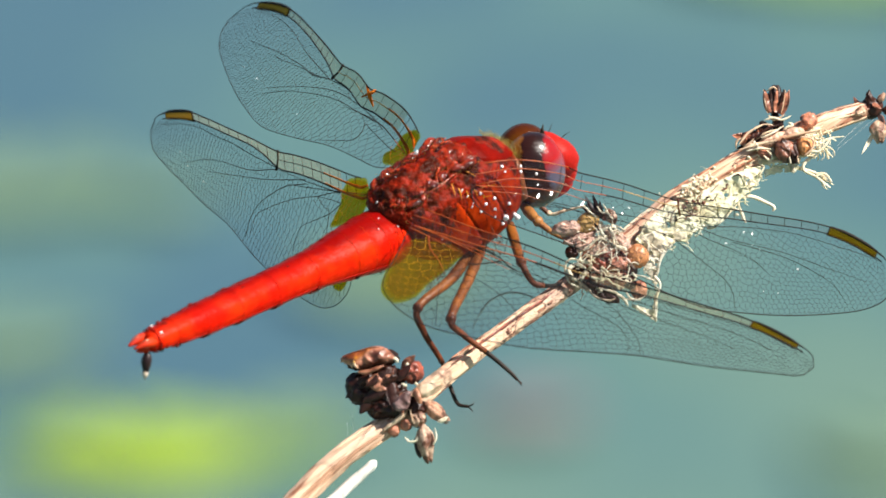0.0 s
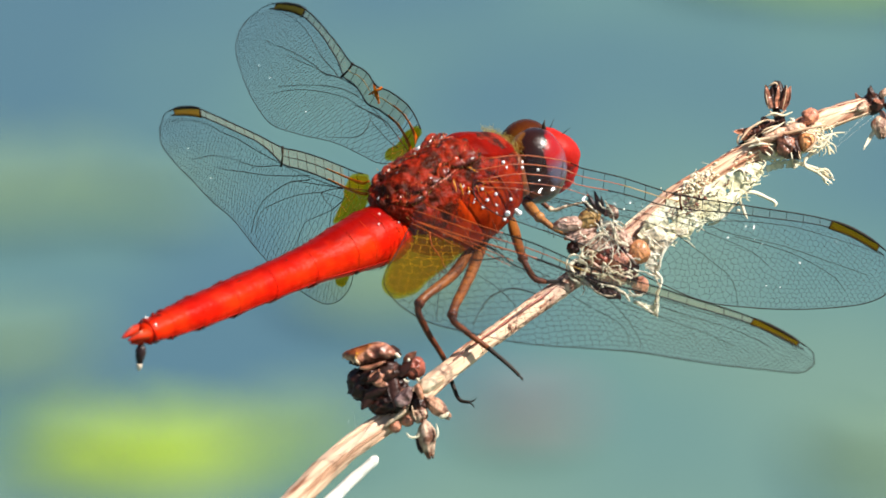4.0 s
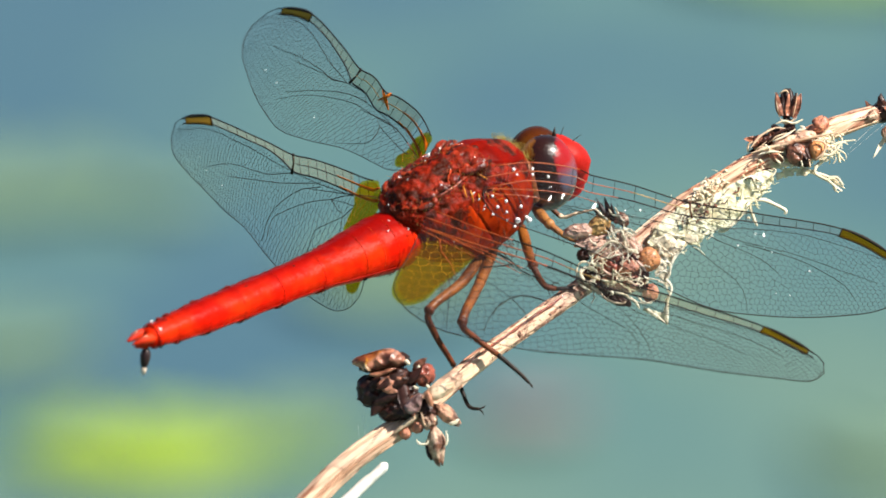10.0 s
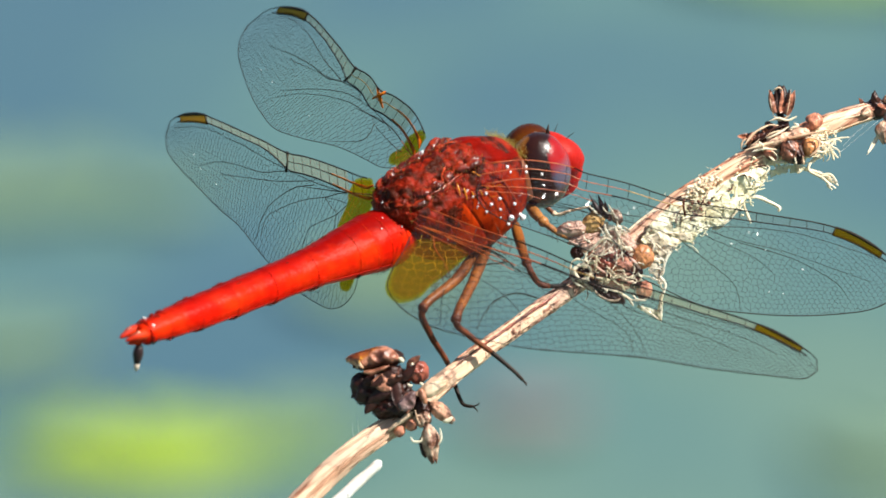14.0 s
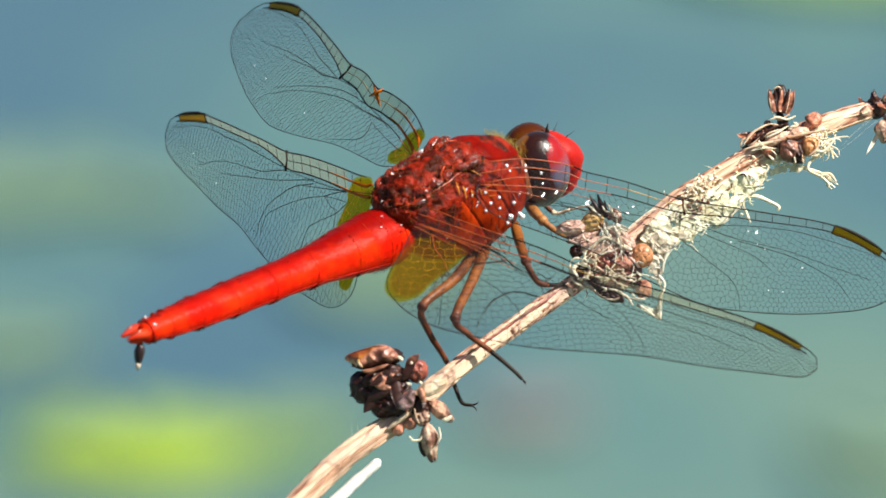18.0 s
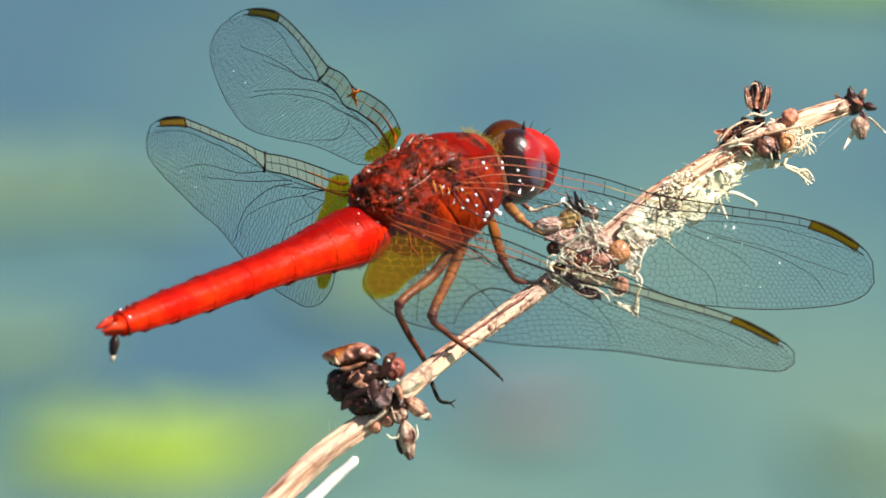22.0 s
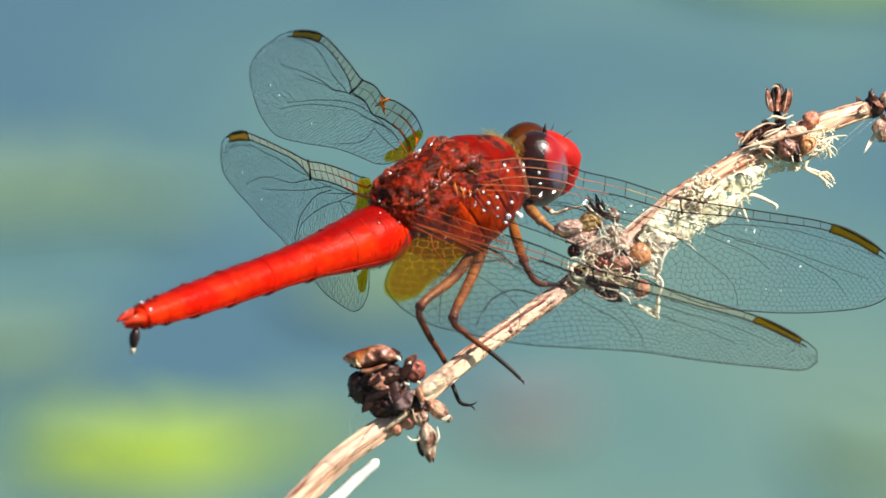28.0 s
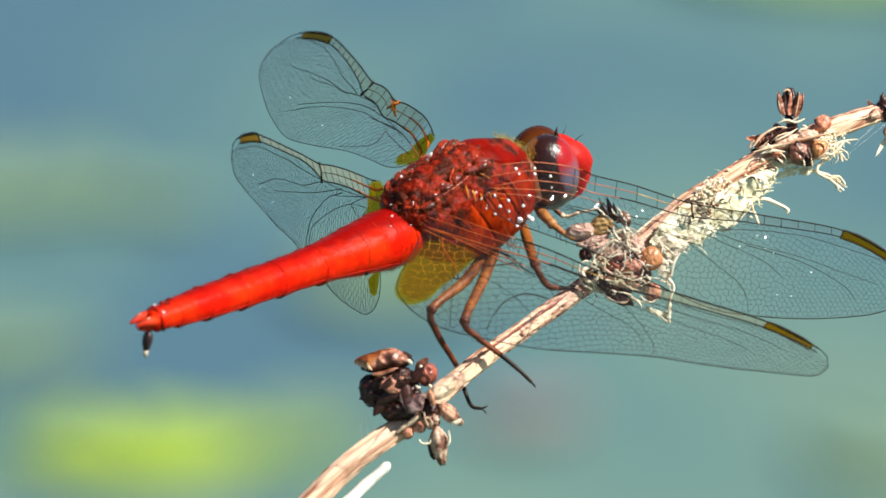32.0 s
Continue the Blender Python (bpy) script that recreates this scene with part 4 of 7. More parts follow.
LONG_VEINS["right_hind"] = (((0.955, -0.079), (0.844, -0.055), (0.723, -0.06), (0.594, -0.062), (0.452, -0.058)),
              ((0.905, -0.104), (0.832, -0.090), (0.748, -0.084), (0.680, -0.089), (0.618, -0.087), (0.51, -0.082), (0.429, -0.070), (0.292, -0.052)),
              ((0.820, -0.135), (0.747, -0.123), (0.679, -0.123), (0.608, -0.117), (0.551, -0.112), (0.48, -0.088), (0.382, -0.061)),
              ((0.629, -0.240), (0.611, -0.202), (0.578, -0.168), (0.531, -0.131), (0.480, -0.104), (0.441, -0.092), (0.382, -0.061)),
              ((0.600, -0.239), (0.579, -0.197), (0.546, -0.173), (0.500, -0.161), (0.439, -0.144), (0.382, -0.121), (0.339, -0.114), (0.301, -0.105), (0.241, -0.091)),
              ((0.152, -0.074), (0.198, -0.067), (0.241, -0.091)), ((0.241, -0.091), (0.218, -0.102), (0.184, -0.125), (0.158, -0.157)))
REAR_VEINS = (((0.158, -0.157), (0.198, -0.163), (0.237, -0.175), (0.270, -0.189), (0.306, -0.212), (0.330, -0.240), (0.345, -0.30)),
              ((0.270, -0.189), (0.258, -0.220), (0.249, -0.253), (0.250, -0.31)), ((0.158, -0.157), (0.140, -0.216), (0.146, -0.260), (0.167, -0.33)))
FORK_VEINS = (((0.237, -0.085), (0.208, -0.107), (0.174, -0.127)), ((0.192, -0.060), (0.223, -0.071), (0.249, -0.087), (0.275, -0.101), (0.316, -0.101)),
              ((0.345, -0.166), (0.300, -0.169), (0.278, -0.185), (0.256, -0.219), (0.252, -0.256)))
LONG_VEINS["left_hind"] = (((0.964, -0.088), (0.875, -0.066), (0.798, -0.058), (0.718, -0.061), (0.635, -0.061), (0.549, -0.067), (0.466, -0.073), (0.434, -0.074)),
              ((0.833, -0.151), (0.747, -0.123), (0.665, -0.111), (0.582, -0.107), (0.517, -0.099), (0.433, -0.077)),
              ((0.725, -0.146), (0.683, -0.142), (0.577, -0.126), (0.471, -0.110), (0.362, -0.087), (0.296, -0.072)),
              ((0.52, -0.26), (0.514, -0.230), (0.504, -0.203), (0.479, -0.171), (0.431, -0.138), (0.370, -0.105), (0.288, -0.080)),
              ((0.50, -0.25), (0.484, -0.200), (0.447, -0.177), (0.372, -0.143), (0.297, -0.116), (0.224, -0.096), (0.170, -0.076), (0.131, -0.066)),
              ((0.153, -0.21), (0.153, -0.123), (0.181, -0.112), (0.224, -0.096)), ((0.224, -0.096), (0.160, -0.090), (0.114, -0.088)),
              ((0.30, -0.24), (0.277, -0.184), (0.226, -0.156), (0.153, -0.123), (0.112, -0.092)), ((0.434, -0.077), (0.343, -0.075), (0.286, -0.075), (0.133, -0.068)))
LONG_VEINS["right_fore"] = (((0.961, -0.067), (0.905, -0.057), (0.850, -0.050), (0.795, -0.043), (0.742, -0.038), (0.663, -0.041), (0.596, -0.049), (0.531, -0.060)),
              ((0.933, -0.119), (0.833, -0.103), (0.729, -0.085), (0.646, -0.080), (0.596, -0.076), (0.52, -0.062), (0.429, -0.049)),
              ((0.882, -0.163), (0.852, -0.136), (0.803, -0.115), (0.748, -0.098), (0.679, -0.088), (0.612, -0.082)),
              ((0.698, -0.135), (0.662, -0.113), (0.614, -0.098), (0.560, -0.086), (0.519, -0.075), (0.411, -0.063), (0.28, -0.063), (0.188, -0.061)),
              ((0.637, -0.236), (0.626, -0.195), (0.602, -0.167), (0.553, -0.139), (0.503, -0.112), (0.454, -0.090), (0.36, -0.078), (0.183, -0.065)),
              ((0.4, -0.19), (0.321, -0.122), (0.265, -0.076), (0.2, -0.070), (0.129, -0.077)))
LONG_VEINS["left_fore"] = (((0.941, -0.058), (0.846, -0.039), (0.771, -0.036), (0.687, -0.044), (0.622, -0.050), (0.554, -0.051), (0.496, -0.053)),
              ((0.856, -0.121), (0.807, -0.109), (0.733, -0.092), (0.675, -0.083), (0.604, -0.075), (0.551, -0.073), (0.496, -0.053)),
              ((0.739, -0.107), (0.699, -0.099), (0.618, -0.082), (0.538, -0.067), (0.496, -0.053), (0.458, -0.045), (0.412, -0.039)),
              ((0.659, -0.170), (0.573, -0.121), (0.500, -0.086), (0.435, -0.063), (0.372, -0.050)), ((0.412, -0.039), (0.372, -0.050), (0.320, -0.046), (0.236, -0.043), (0.166, -0.047)),
              ((0.656, -0.189), (0.594, -0.147), (0.529, -0.116), (0.455, -0.089), (0.380, -0.070), (0.293, -0.058), (0.215, -0.046)),
              ((0.277, -0.057), (0.239, -0.064), (0.181, -0.066), (0.086, -0.065), (0.049, -0.061)), ((0.327, -0.166), (0.261, -0.134), (0.217, -0.110), (0.217, -0.084), (0.239, -0.064)))
ROOT_VEINS = (((0.0, -0.05), (0.2, -0.066), (0.36, -0.08)), ((0.08, -0.058), (0.2, -0.082), (0.32, -0.10)),
              ((0.0, -0.065), (0.1, -0.085), (0.16, -0.095)), ((0.055, -0.075), (0.075, -0.105), (0.105, -0.13), (0.13, -0.16)))
# where white beads stand for sun glints on each wing
SPECKS = dict(right_fore=((0.597, -0.087, .075), (0.770, -0.117, .075), (0.678, -0.088, .06), (0.659, -0.081, .045), (0.731, -0.178, .045), (0.697, -0.180, .045)),
              left_hind=((0.86, -0.13, .045), (0.74, -0.175, .05), (0.82, -0.155, .04)),
              left_fore=((0.80, -0.17, .045), (0.72, -0.17, .045), (0.48, -0.16, .04)), right_hind=())


def build_wing(plan, name, label, hinge, turn, hand):
    """hand: 1 for a right wing, -1 for a left one (its underside is where x cross y points)."""
    size = plan["length"]
    is_hind = name == "hindwing"
    which = ("right_" if hand > 0 else "left_") + ("hind" if is_hind else "fore")
    lead = spline(plan["lead"], 90)
    trail = spline(plan["trail"], 110)
    outline = np.vstack([lead, trail])
    lead_y = lambda x: np.interp(x, lead[:, 0], lead[:, 1])
    strip = lambda x: np.interp(x, *STRIPS[which])

    droop = {(1, True): 0.0235, (-1, True): -0.0348, (1, False): 0.0213, (-1, False): -0.0191}[hand, is_hind]

    def lift(x, y):
        """The pleats near the leading edge, a shallow camber and a slight droop to the tip."""
        d = (lead_y(np.clip(x, 0, 0.99)) - y) / np.maximum(strip(x), 1e-3)
        pleat = 0.010 * np.exp(-(d / 0.45) ** 2) - 0.008 * np.exp(-((d - 1.0) / 0.5) ** 2)
        return hand * (pleat * np.clip(1.25 - x, 0, 1) - 0.22 * y * y - droop * x * x + 0.001 * np.sin(26 * x + 18 * y))

    def put(xy):
        xy = np.asarray(xy, float)
        return np.column_stack([xy[:, 0], xy[:, 1], lift(xy[:, 0], xy[:, 1])]) * size

    def sheet(poly, step, above=0.0, seed=1):
        r = np.random.RandomState(seed)
        lo, hi = poly.min(0), poly.max(0)
        gx, gy = np.meshgrid(np.arange(lo[0], hi[0], step), np.arange(lo[1], hi[1], step * 0.7))
        pts = np.column_stack([gx.ravel(), gy.ravel()]) + r.uniform(-.15, .15, (gx.size, 2)) * step
        pts = pts[inside(poly, pts[:, 0], pts[:, 1])]
        every = [Vector(p) for p in np.vstack([poly, pts])]
        ring = [(i, (i + 1) % len(poly)) for i in range(len(poly))]
        from mathutils.geometry import delaunay_2d_cdt
        co, _, faces, *_ = delaunay_2d_cdt(every, ring, [], 1, 1e-6)
        v = put([(c.x, c.y) for c in co])
        v[:, 2] += above * hand
        return Shape().add(v, faces)

    wing = part(name, sheet(outline, 0.03), MEMBRANE_SHEEN if which == "right_fore" else MEMBRANE, fly, label, mm(*hinge, *turn))
    r = np.random.RandomState(11 if is_hind else 12)
    # cells: rows that sweep outwards and bend to the hind margin, finer towards the outer and hind margins
    grain = lambda x: np.interp(x, (0, 0.2, 0.45, 0.8, 1), (0.026, 0.021, 0.0170, 0.0120, 0.0105) if hand > 0 else (0.024, 0.020, 0.0170, 0.0135, 0.0115))
    across, along = (0.95, 0.95) if hand > 0 else (0.85, 1.25)
    low_y = lambda x: np.interp(x, *zip(*sorted((max(p[0], 0.0), p[1]) for p in trail))) - 0.02
    sites = np.full((6000, 2), 9.0)
    count = 0

    def settle(p, near):
        """Keeps a cell's middle unless another one is too close."""
        nonlocal count
        if count < 6000 and (count == 0 or np.min(np.sum((sites[:count] - p) ** 2, 1)) > near * near):
            sites[count] = p
            count += 1

    foot = -0.02
    while foot < 1.08:
        head_x = max(-0.02, 0.80 * foot - 0.20 * math.sin(math.pi * min(1, max(0, foot))))
        p0 = np.array((head_x, lead_y(min(max(head_x, 0), 0.99)) - 0.02))
        p2 = np.array((foot + 0.01, low_y(min(max(foot, 0), 1.0))))
        p1 = np.array((0.30 * p0[0] + 0.70 * p2[0], 0.72 * p0[1] + 0.28 * p2[1]))
        ts = np.linspace(0, 1, 140)[:, None]
        line = (1 - ts) ** 2 * p0 + 2 * ts * (1 - ts) * p1 + ts ** 2 * p2
        walked, due = 0.0, 0.0
        for q0, q1 in zip(line, line[1:]):
            h = float(grain(q1[0]))
            walked += float(np.hypot(*(q1 - q0))) / (along * h)
            if walked >= due:
                due += 1
                settle(q1 + r.uniform(-.13, .13, 2) * h, 0.70 * across * h)
        foot += float(grain(foot)) * across
    for _ in range(4000):                                 # the gaps that are left
        p = np.array((r.uniform(-0.04, 1.06), r.uniform(-0.40, 0.06)))
        settle(p, 0.84 * float(grain(p[0])))
    lattice = sites[:count]
    from mathutils.geometry import delaunay_2d_cdt
    co, _, faces, *_ = delaunay_2d_cdt([Vector(p) for p in lattice], [], [], 0, 1e-6)
    co = np.array([(c.x, c.y) for c in co])

    def hub(f):
        """The corner where three cells meet; the middle of the triangle where that lies too far off."""
        (ax, ay), (bx, by), (cx, cy) = co[list(f)]
        d = 2 * (ax * (by - cy) + bx * (cy - ay) + cx * (ay - by))
        mid = co[list(f)].mean(0)
        if abs(d) < 1e-9:
            return mid
        ux = ((ax * ax + ay * ay) * (by - cy) + (bx * bx + by * by) * (cy - ay) + (cx * cx + cy * cy) * (ay - by)) / d
        uy = ((ax * ax + ay * ay) * (cx - bx) + (bx * bx + by * by) * (ax - cx) + (cx * cx + cy * cy) * (bx - ax)) / d
        at = np.array((ux, uy))
        return at if np.hypot(*(at - mid)) < 0.8 * grain(mid[0]) else mid

    mids = np.array([hub(f) for f in faces])
    starts, ends, seen = [], [], {}
    for i, f in enumerate(faces):
        for j in range(3):
            e = (min(f[j], f[j - 1]), max(f[j], f[j - 1]))
            if e in seen:
                starts.append(mids[seen[e]]), ends.append(mids[i])
            else:
                seen[e] = i
    holds = lambda p: inside(outline, p[:, 0], p[:, 1]) & (p[:, 1] < lead_y(p[:, 0]) - strip(p[:, 0])) & (p[:, 0] > 0.02)
    a, b = np.array(starts), np.array(ends)
    ok = (holds(a) | holds(b)) & (np.hypot(*(a - b).T) > 1e-4)
    a, b = a[ok], b[ok]
    flip = ~holds(a)
    a[flip], b[flip] = b[flip], a[flip].copy()
    for _ in range(6):                                    # shorten rods that leave the wing
        out = ~holds(b)
        b[out] = a[out] + (b[out] - a[out]) * 0.72
    up = np.array([(0, 0, hand)])
    amber_zone = np.array(plan["amber"])
    shade = inside(amber_zone, a[:, 0], a[:, 1])
    ups = np.broadcast_to(up, (len(a), 3))
    part("vein_net", Shape().prisms(put(a[~shade]), put(b[~shade]), (0.024 if is_hind else 0.018) if hand > 0 else 0.021, ups[~shade]), VEIN, wing, "net of fine dark veins", kind="stuff")
    if shade.any():
        part("amber_vein_net", Shape().prisms(put(a[shade]), put(b[shade]), np.interp(a[shade][:, 1], (-0.24, -0.10), (0.007, 0.024)) if which == "right_hind" else 0.02, ups[shade]), VEIN_STRAW if hand > 0 else VEIN_AMBER, wing, "net of amber veins", kind="stuff")

    # long veins; those near the root are amber
    def long_vein(points, w0, w1, title="long_vein", root=0.0, mat=VEIN):
        line = spline(points, 40)
        keep = inside(outline, line[:, 0], line[:, 1]) if title == "long_vein" else np.ones(len(line), bool)
        line = line[keep]
        if len(line) < 4:
            return
        p, widths = put(line), np.linspace(w0, w1, len(line))
        p[:, 2] += hand * 0.02
        cut = int((line[:, 0] < root).sum()) if root else 0
        if cut > 2:
            part("root_vein", Shape().tube(p[:cut + 1], widths[:cut + 1] * 0.4, 6), VEIN_AMBER, wing, "thick amber vein at the wing root")
        if len(p) - cut > 2:
            part(title, Shape().tube(p[cut:], widths[cut:] * 0.5, 6), mat, wing)

    if which == "right_hind":
        for points in FORK_VEINS:
            long_vein(points, 0.10, 0.06)
    for points in LONG_VEINS[which] + (REAR_VEINS if which == "right_hind" else ()):
        long_vein(points, 0.032, 0.062 if hand < 0 else 0.052)
    for k, points in enumerate(ROOT_VEINS):
        if not is_hind and k in (1, 3) or hand < 0 and k:
            continue
        squeeze = 1.0 if is_hind else 0.74
        shifted = [(x, y * (squeeze if y < -0.1 else 0.9) + lead_y(x)) for x, y in points]
        long_vein(shifted, 0.10, 0.03, root=0.26 if hand > 0 else 0.09)
    xs = np.linspace(0.02, 0.965, 40)
    long_vein([(x, lead_y(x) - 0.001) for x in xs], *((0.09, 0.10) if hand > 0 else (0.10, 0.10)), "front_edge", 0.20 if hand > 0 else 0.0)
    long_vein([(x, lead_y(x) - strip(x)) for x in xs], *((0.11, 0.08) if hand > 0 else (0.12, 0.09)), "radius_vein", 0.30 if hand > 0 else 0.15, VEIN)
    if hand < 0:                                          # stout orange roots of the two main veins
        for share in (0.45, 0.95):
            pts = put([(x, lead_y(x) - strip(x) * share) for x in np.linspace(0.0, 0.21, 10)])
            pts[:, 2] += hand * 0.02
            part("root_vein", Shape().tube(pts, np.interp(np.linspace(0, 1, 10), (0, .12, .5, 1), (.03, .12, .06, .045)), 7, 0.4), ROOT_SKIN, wing, "thick amber vein at the wing root")
    ns = np.linspace(0.0, plan["nodus"], 24)
    long_vein([(x, lead_y(x) - strip(x) * 0.48) for x in ns], *((0.09, 0.07) if hand > 0 else (0.10, 0.05)), "second_vein", 0.34 if hand > 0 else 0.16, VEIN_GOLD if hand > 0 or not is_hind else VEIN)
    rim = np.vstack([lead[-14:], trail])
    part("rear_edge", Shape().tube(put(rim[::2]), 0.036 if hand > 0 else 0.028, 5), VEIN, wing)
    # ladder of cross veins behind the front edge
    steps = list(np.linspace(0.05, plan["nodus"] - 0.035, 9)) + list(np.linspace(plan["nodus"] + 0.05, plan["spot"][0] - 0.03, 8))
    la = [(x, lead_y(x)) for x in steps]
    lb = [(x + 0.004, lead_y(x) - strip(x)) for x in steps]
    for pa, pb in zip(put(la), put(lb)):
        part("cross_vein", Shape().tube([pa, (pa + pb) / 2, pb], 0.022 if hand > 0 else 0.019, 5), VEIN, wing)
    n = plan["nodus"]
    part("nodus", Shape().tube(put([(n - 0.004, lead_y(n) + 0.002), (n, lead_y(n) - strip(n) * 0.5), (n + 0.008, lead_y(n) - strip(n) * 1.15)]),
                               (0.10, 0.06, 0.09), 7), VEIN if is_hind or hand < 0 else LEG_DARK, wing, "thickened notch of the front edge")
    if which == "left_fore":
        n = 0.305
        a0, a1, a2, a3, a4 = put([(n - 0.012, lead_y(n - 0.012)), (n + 0.004, lead_y(n) - strip(n) * 0.28), (n - 0.03, lead_y(n - 0.03) - strip(n) * 0.75),
                                  (n + 0.035, lead_y(n + 0.035) - strip(n) * 0.05), (n + 0.03, lead_y(n + 0.03) - strip(n) * 0.6)])
        part("bracket", Shape().tube([a0, a1, a2], (0.11, 0.19, 0.06), 8, 0.4).tube([a3, a1, a4], (0.05, 0.16, 0.05), 8, 0.4), ROOT_SKIN, wing,
             "orange cross bracket of the front edge")
    xs = np.linspace(0.12 if hand < 0 else plan["nodus"] + 0.01, plan["spot"][0], 40)
    gap = put(np.vstack([np.column_stack([xs, lead_y(xs)]), np.column_stack([xs, lead_y(xs) - strip(xs)])]))
    gap[:, 2] += hand * 0.015
    part("front_strip", Shape().add(gap, [(i, i + 1, 41 + i, 40 + i) for i in range(39)]), STRIP_FAINT if which == "right_fore" else STRIP, wing, "straw-tinted strip behind the front edge")
    # sparkle of the wing film, put in as white beads
    for x, y, size_ in SPECKS[which]:
        at = put([(x, y)])[0]
        part("wing_glint", Shape().ball((0, 0, 0), (size_, size_ * 0.7, size_ * 0.7), None, 8, 5), GLINT_BEAD, wing, "tiny white bead in place of a sun glint", mm(*at))
    # the coloured cell near the tip
    s0, s1 = plan["spot"]
    tx = np.linspace(s0, s1, 14)
    top = put([(x, lead_y(x)) for x in tx])
    low = put([(x - 0.004, lead_y(x) - strip(x) * 1.15) for x in tx])
    cell = []
    for p, q in zip(top, low):
        d = np.array([0, 0, 0.06])
        cell.append([p + d, p - d, q - d, q + d])
    spot = part("wing_spot", Shape().rings(cell), STIGMA if hand > 0 else STIGMA_LIT, wing, "olive-yellow spot near the wing tip", smooth=False)
    around = np.vstack([top, low[::-1], top[:1]])
    part("spot_edge", Shape().tube(top, np.interp(np.linspace(0, 1, len(top)), (0, .3, .8, 1), (.06, .12, .12, .06)), 6), VEIN, spot)
    part("spot_rim", Shape().tube(around, 0.065, 5), VEIN, spot)
    # amber stain at the root
    if not is_hind and hand > 0:
        return wing
    for stain in (plan["amber"], plan.get("rear_amber")):
        if not stain:
            continue
        zone = spline(np.vstack([stain, stain[:1]]), 70)[:-1]
        for name_, grow, above in (("amber_patch", 0.88, -0.03), ("amber_fringe", 0.97, -0.045), ("amber_fringe", 1.06, -0.06))[1 if hand < 0 else 0:]:
            spread = zone.mean(0) + (zone - zone.mean(0)) * grow
            spread[:, 0] = np.maximum(spread[:, 0], 0.001)
            part(name_, sheet(spread, 0.012, above), AMBER, wing, "amber-yellow stain at the wing root")
    return wing


HINGES = dict(rh=(-4.11, -2.0, 1.42), lh=(-4.38, 2.0, 2.41), rf=(1.27, -2.0, 2.23), lf=(0.46, 2.0, 2.63))
right_hind = build_wing(HIND, "hindwing", "clear veined hindwing with a broad amber base", HINGES["rh"], (1.9, 10.1, -63.6), 1)
left_hind = build_wing(LEFT_HIND, "hindwing", "clear veined hindwing held half behind the abdomen", HINGES["lh"], (117.3, 17.7, 75.8), -1)
right_fore = build_wing(FORE, "forewing", "clear veined forewing spread over the stem", HINGES["rf"], (43.0, 19.7, -37.4), 1)
left_fore = build_wing(LEFT_FORE, "forewing", "clear veined forewing raised beyond the thorax", HINGES["lf"], (151.7, 11.4, 67.0), -1)


# ---- the dry stem, on the perch plane ----
stem = new("dry_stem")
stem.matrix_basis = PERCH
tagged(stem, "dry straw-coloured plant stem with withered seed heads and pale lichen", "plant stem")

STEM_LINE = ((-52, -1440, -400), (-50, -300, -70), (-40, -90, 0), (-24, -34, 11), (-9.43, -16.29, 6.6), (-3.12, -11.1, 3.8), (-0.33, -8.66, 2.2),
             (3.56, -5.68, 0.0), (8.39, -2.34, -3.1), (12.47, 0.90, -4.8), (15.44, 3.2, -5.7), (20.26, 6.0, -7.0), (24.72, 8.13, -8.5),
             (28.7, 9.45, -10.0))
STEM_RADII = (2.6, 2.0, 1.4, 1.0, 0.80, 0.72, 0.62, 0.58, 0.60, 0.66, 0.74, 0.82, 0.70, 0.55)


def stem_at(s):
    """Centre and radius; s counts the points of the line."""
    i = np.arange(len(STEM_LINE))
    line = spline(STEM_LINE, 20 * (len(STEM_LINE) - 1) + 1)
    k = min(max(s, 0), len(STEM_LINE) - 1) * 20
    c = [float(np.interp(k, np.arange(len(line)), line[:, j])) for j in range(3)]
    return Vector(c), float(np.interp(s, i, STEM_RADII))


def stem_s(x):
    """The place along the stem over which a given x lies, in the part near the dragonfly."""
    return float(np.interp(x, [p[0] for p in STEM_LINE[3:]], np.arange(3, len(STEM_LINE))))


ss = np.concatenate([np.linspace(0, 3, 20), np.linspace(3.1, len(STEM_LINE) - 1, 200)])
centres = [stem_at(s) for s in ss]
part("stalk", Shape().tube([c for c, _ in centres], [r * (1 + 0.05 * noise.noise(c * 0.5)) for c, r in centres], 36, 0.12, 9, 0.05), STALK, stem,
     "straw-coloured ribbed stalk with pinkish streaks")
rng = random.Random(21)
for k in range(90):                                      # raised ribs of fibre along the stalk
    s0 = rng.uniform(3.4, 12.4)
    a0, span = rng.uniform(0, 2 * math.pi), rng.uniform(0.25, 0.9)
    pts = []
    for t in np.linspace(0, 1, 12):
        c, r = stem_at(min(s0 + span * t, 12.9))
        c2, _ = stem_at(min(s0 + span * t + 0.05, 12.95))
        way = (c2 - c).normalized()
        u = way.cross(Vector((0, 0, 1))).normalized()
        v = way.cross(u)
        a = a0 + 0.05 * math.sin(3 * t + k)
        pts.append(c + (u * math.cos(a) + v * math.sin(a)) * (r * 1.02))
    part("fibre_rib", Shape().tube(pts, np.interp(np.linspace(0, 1, 12), (0, .2, .8, 1), (.02, .08, .07, .02)), 6, 0.3),
         FIBRE if k % 3 else BRACT_PALE, stem)


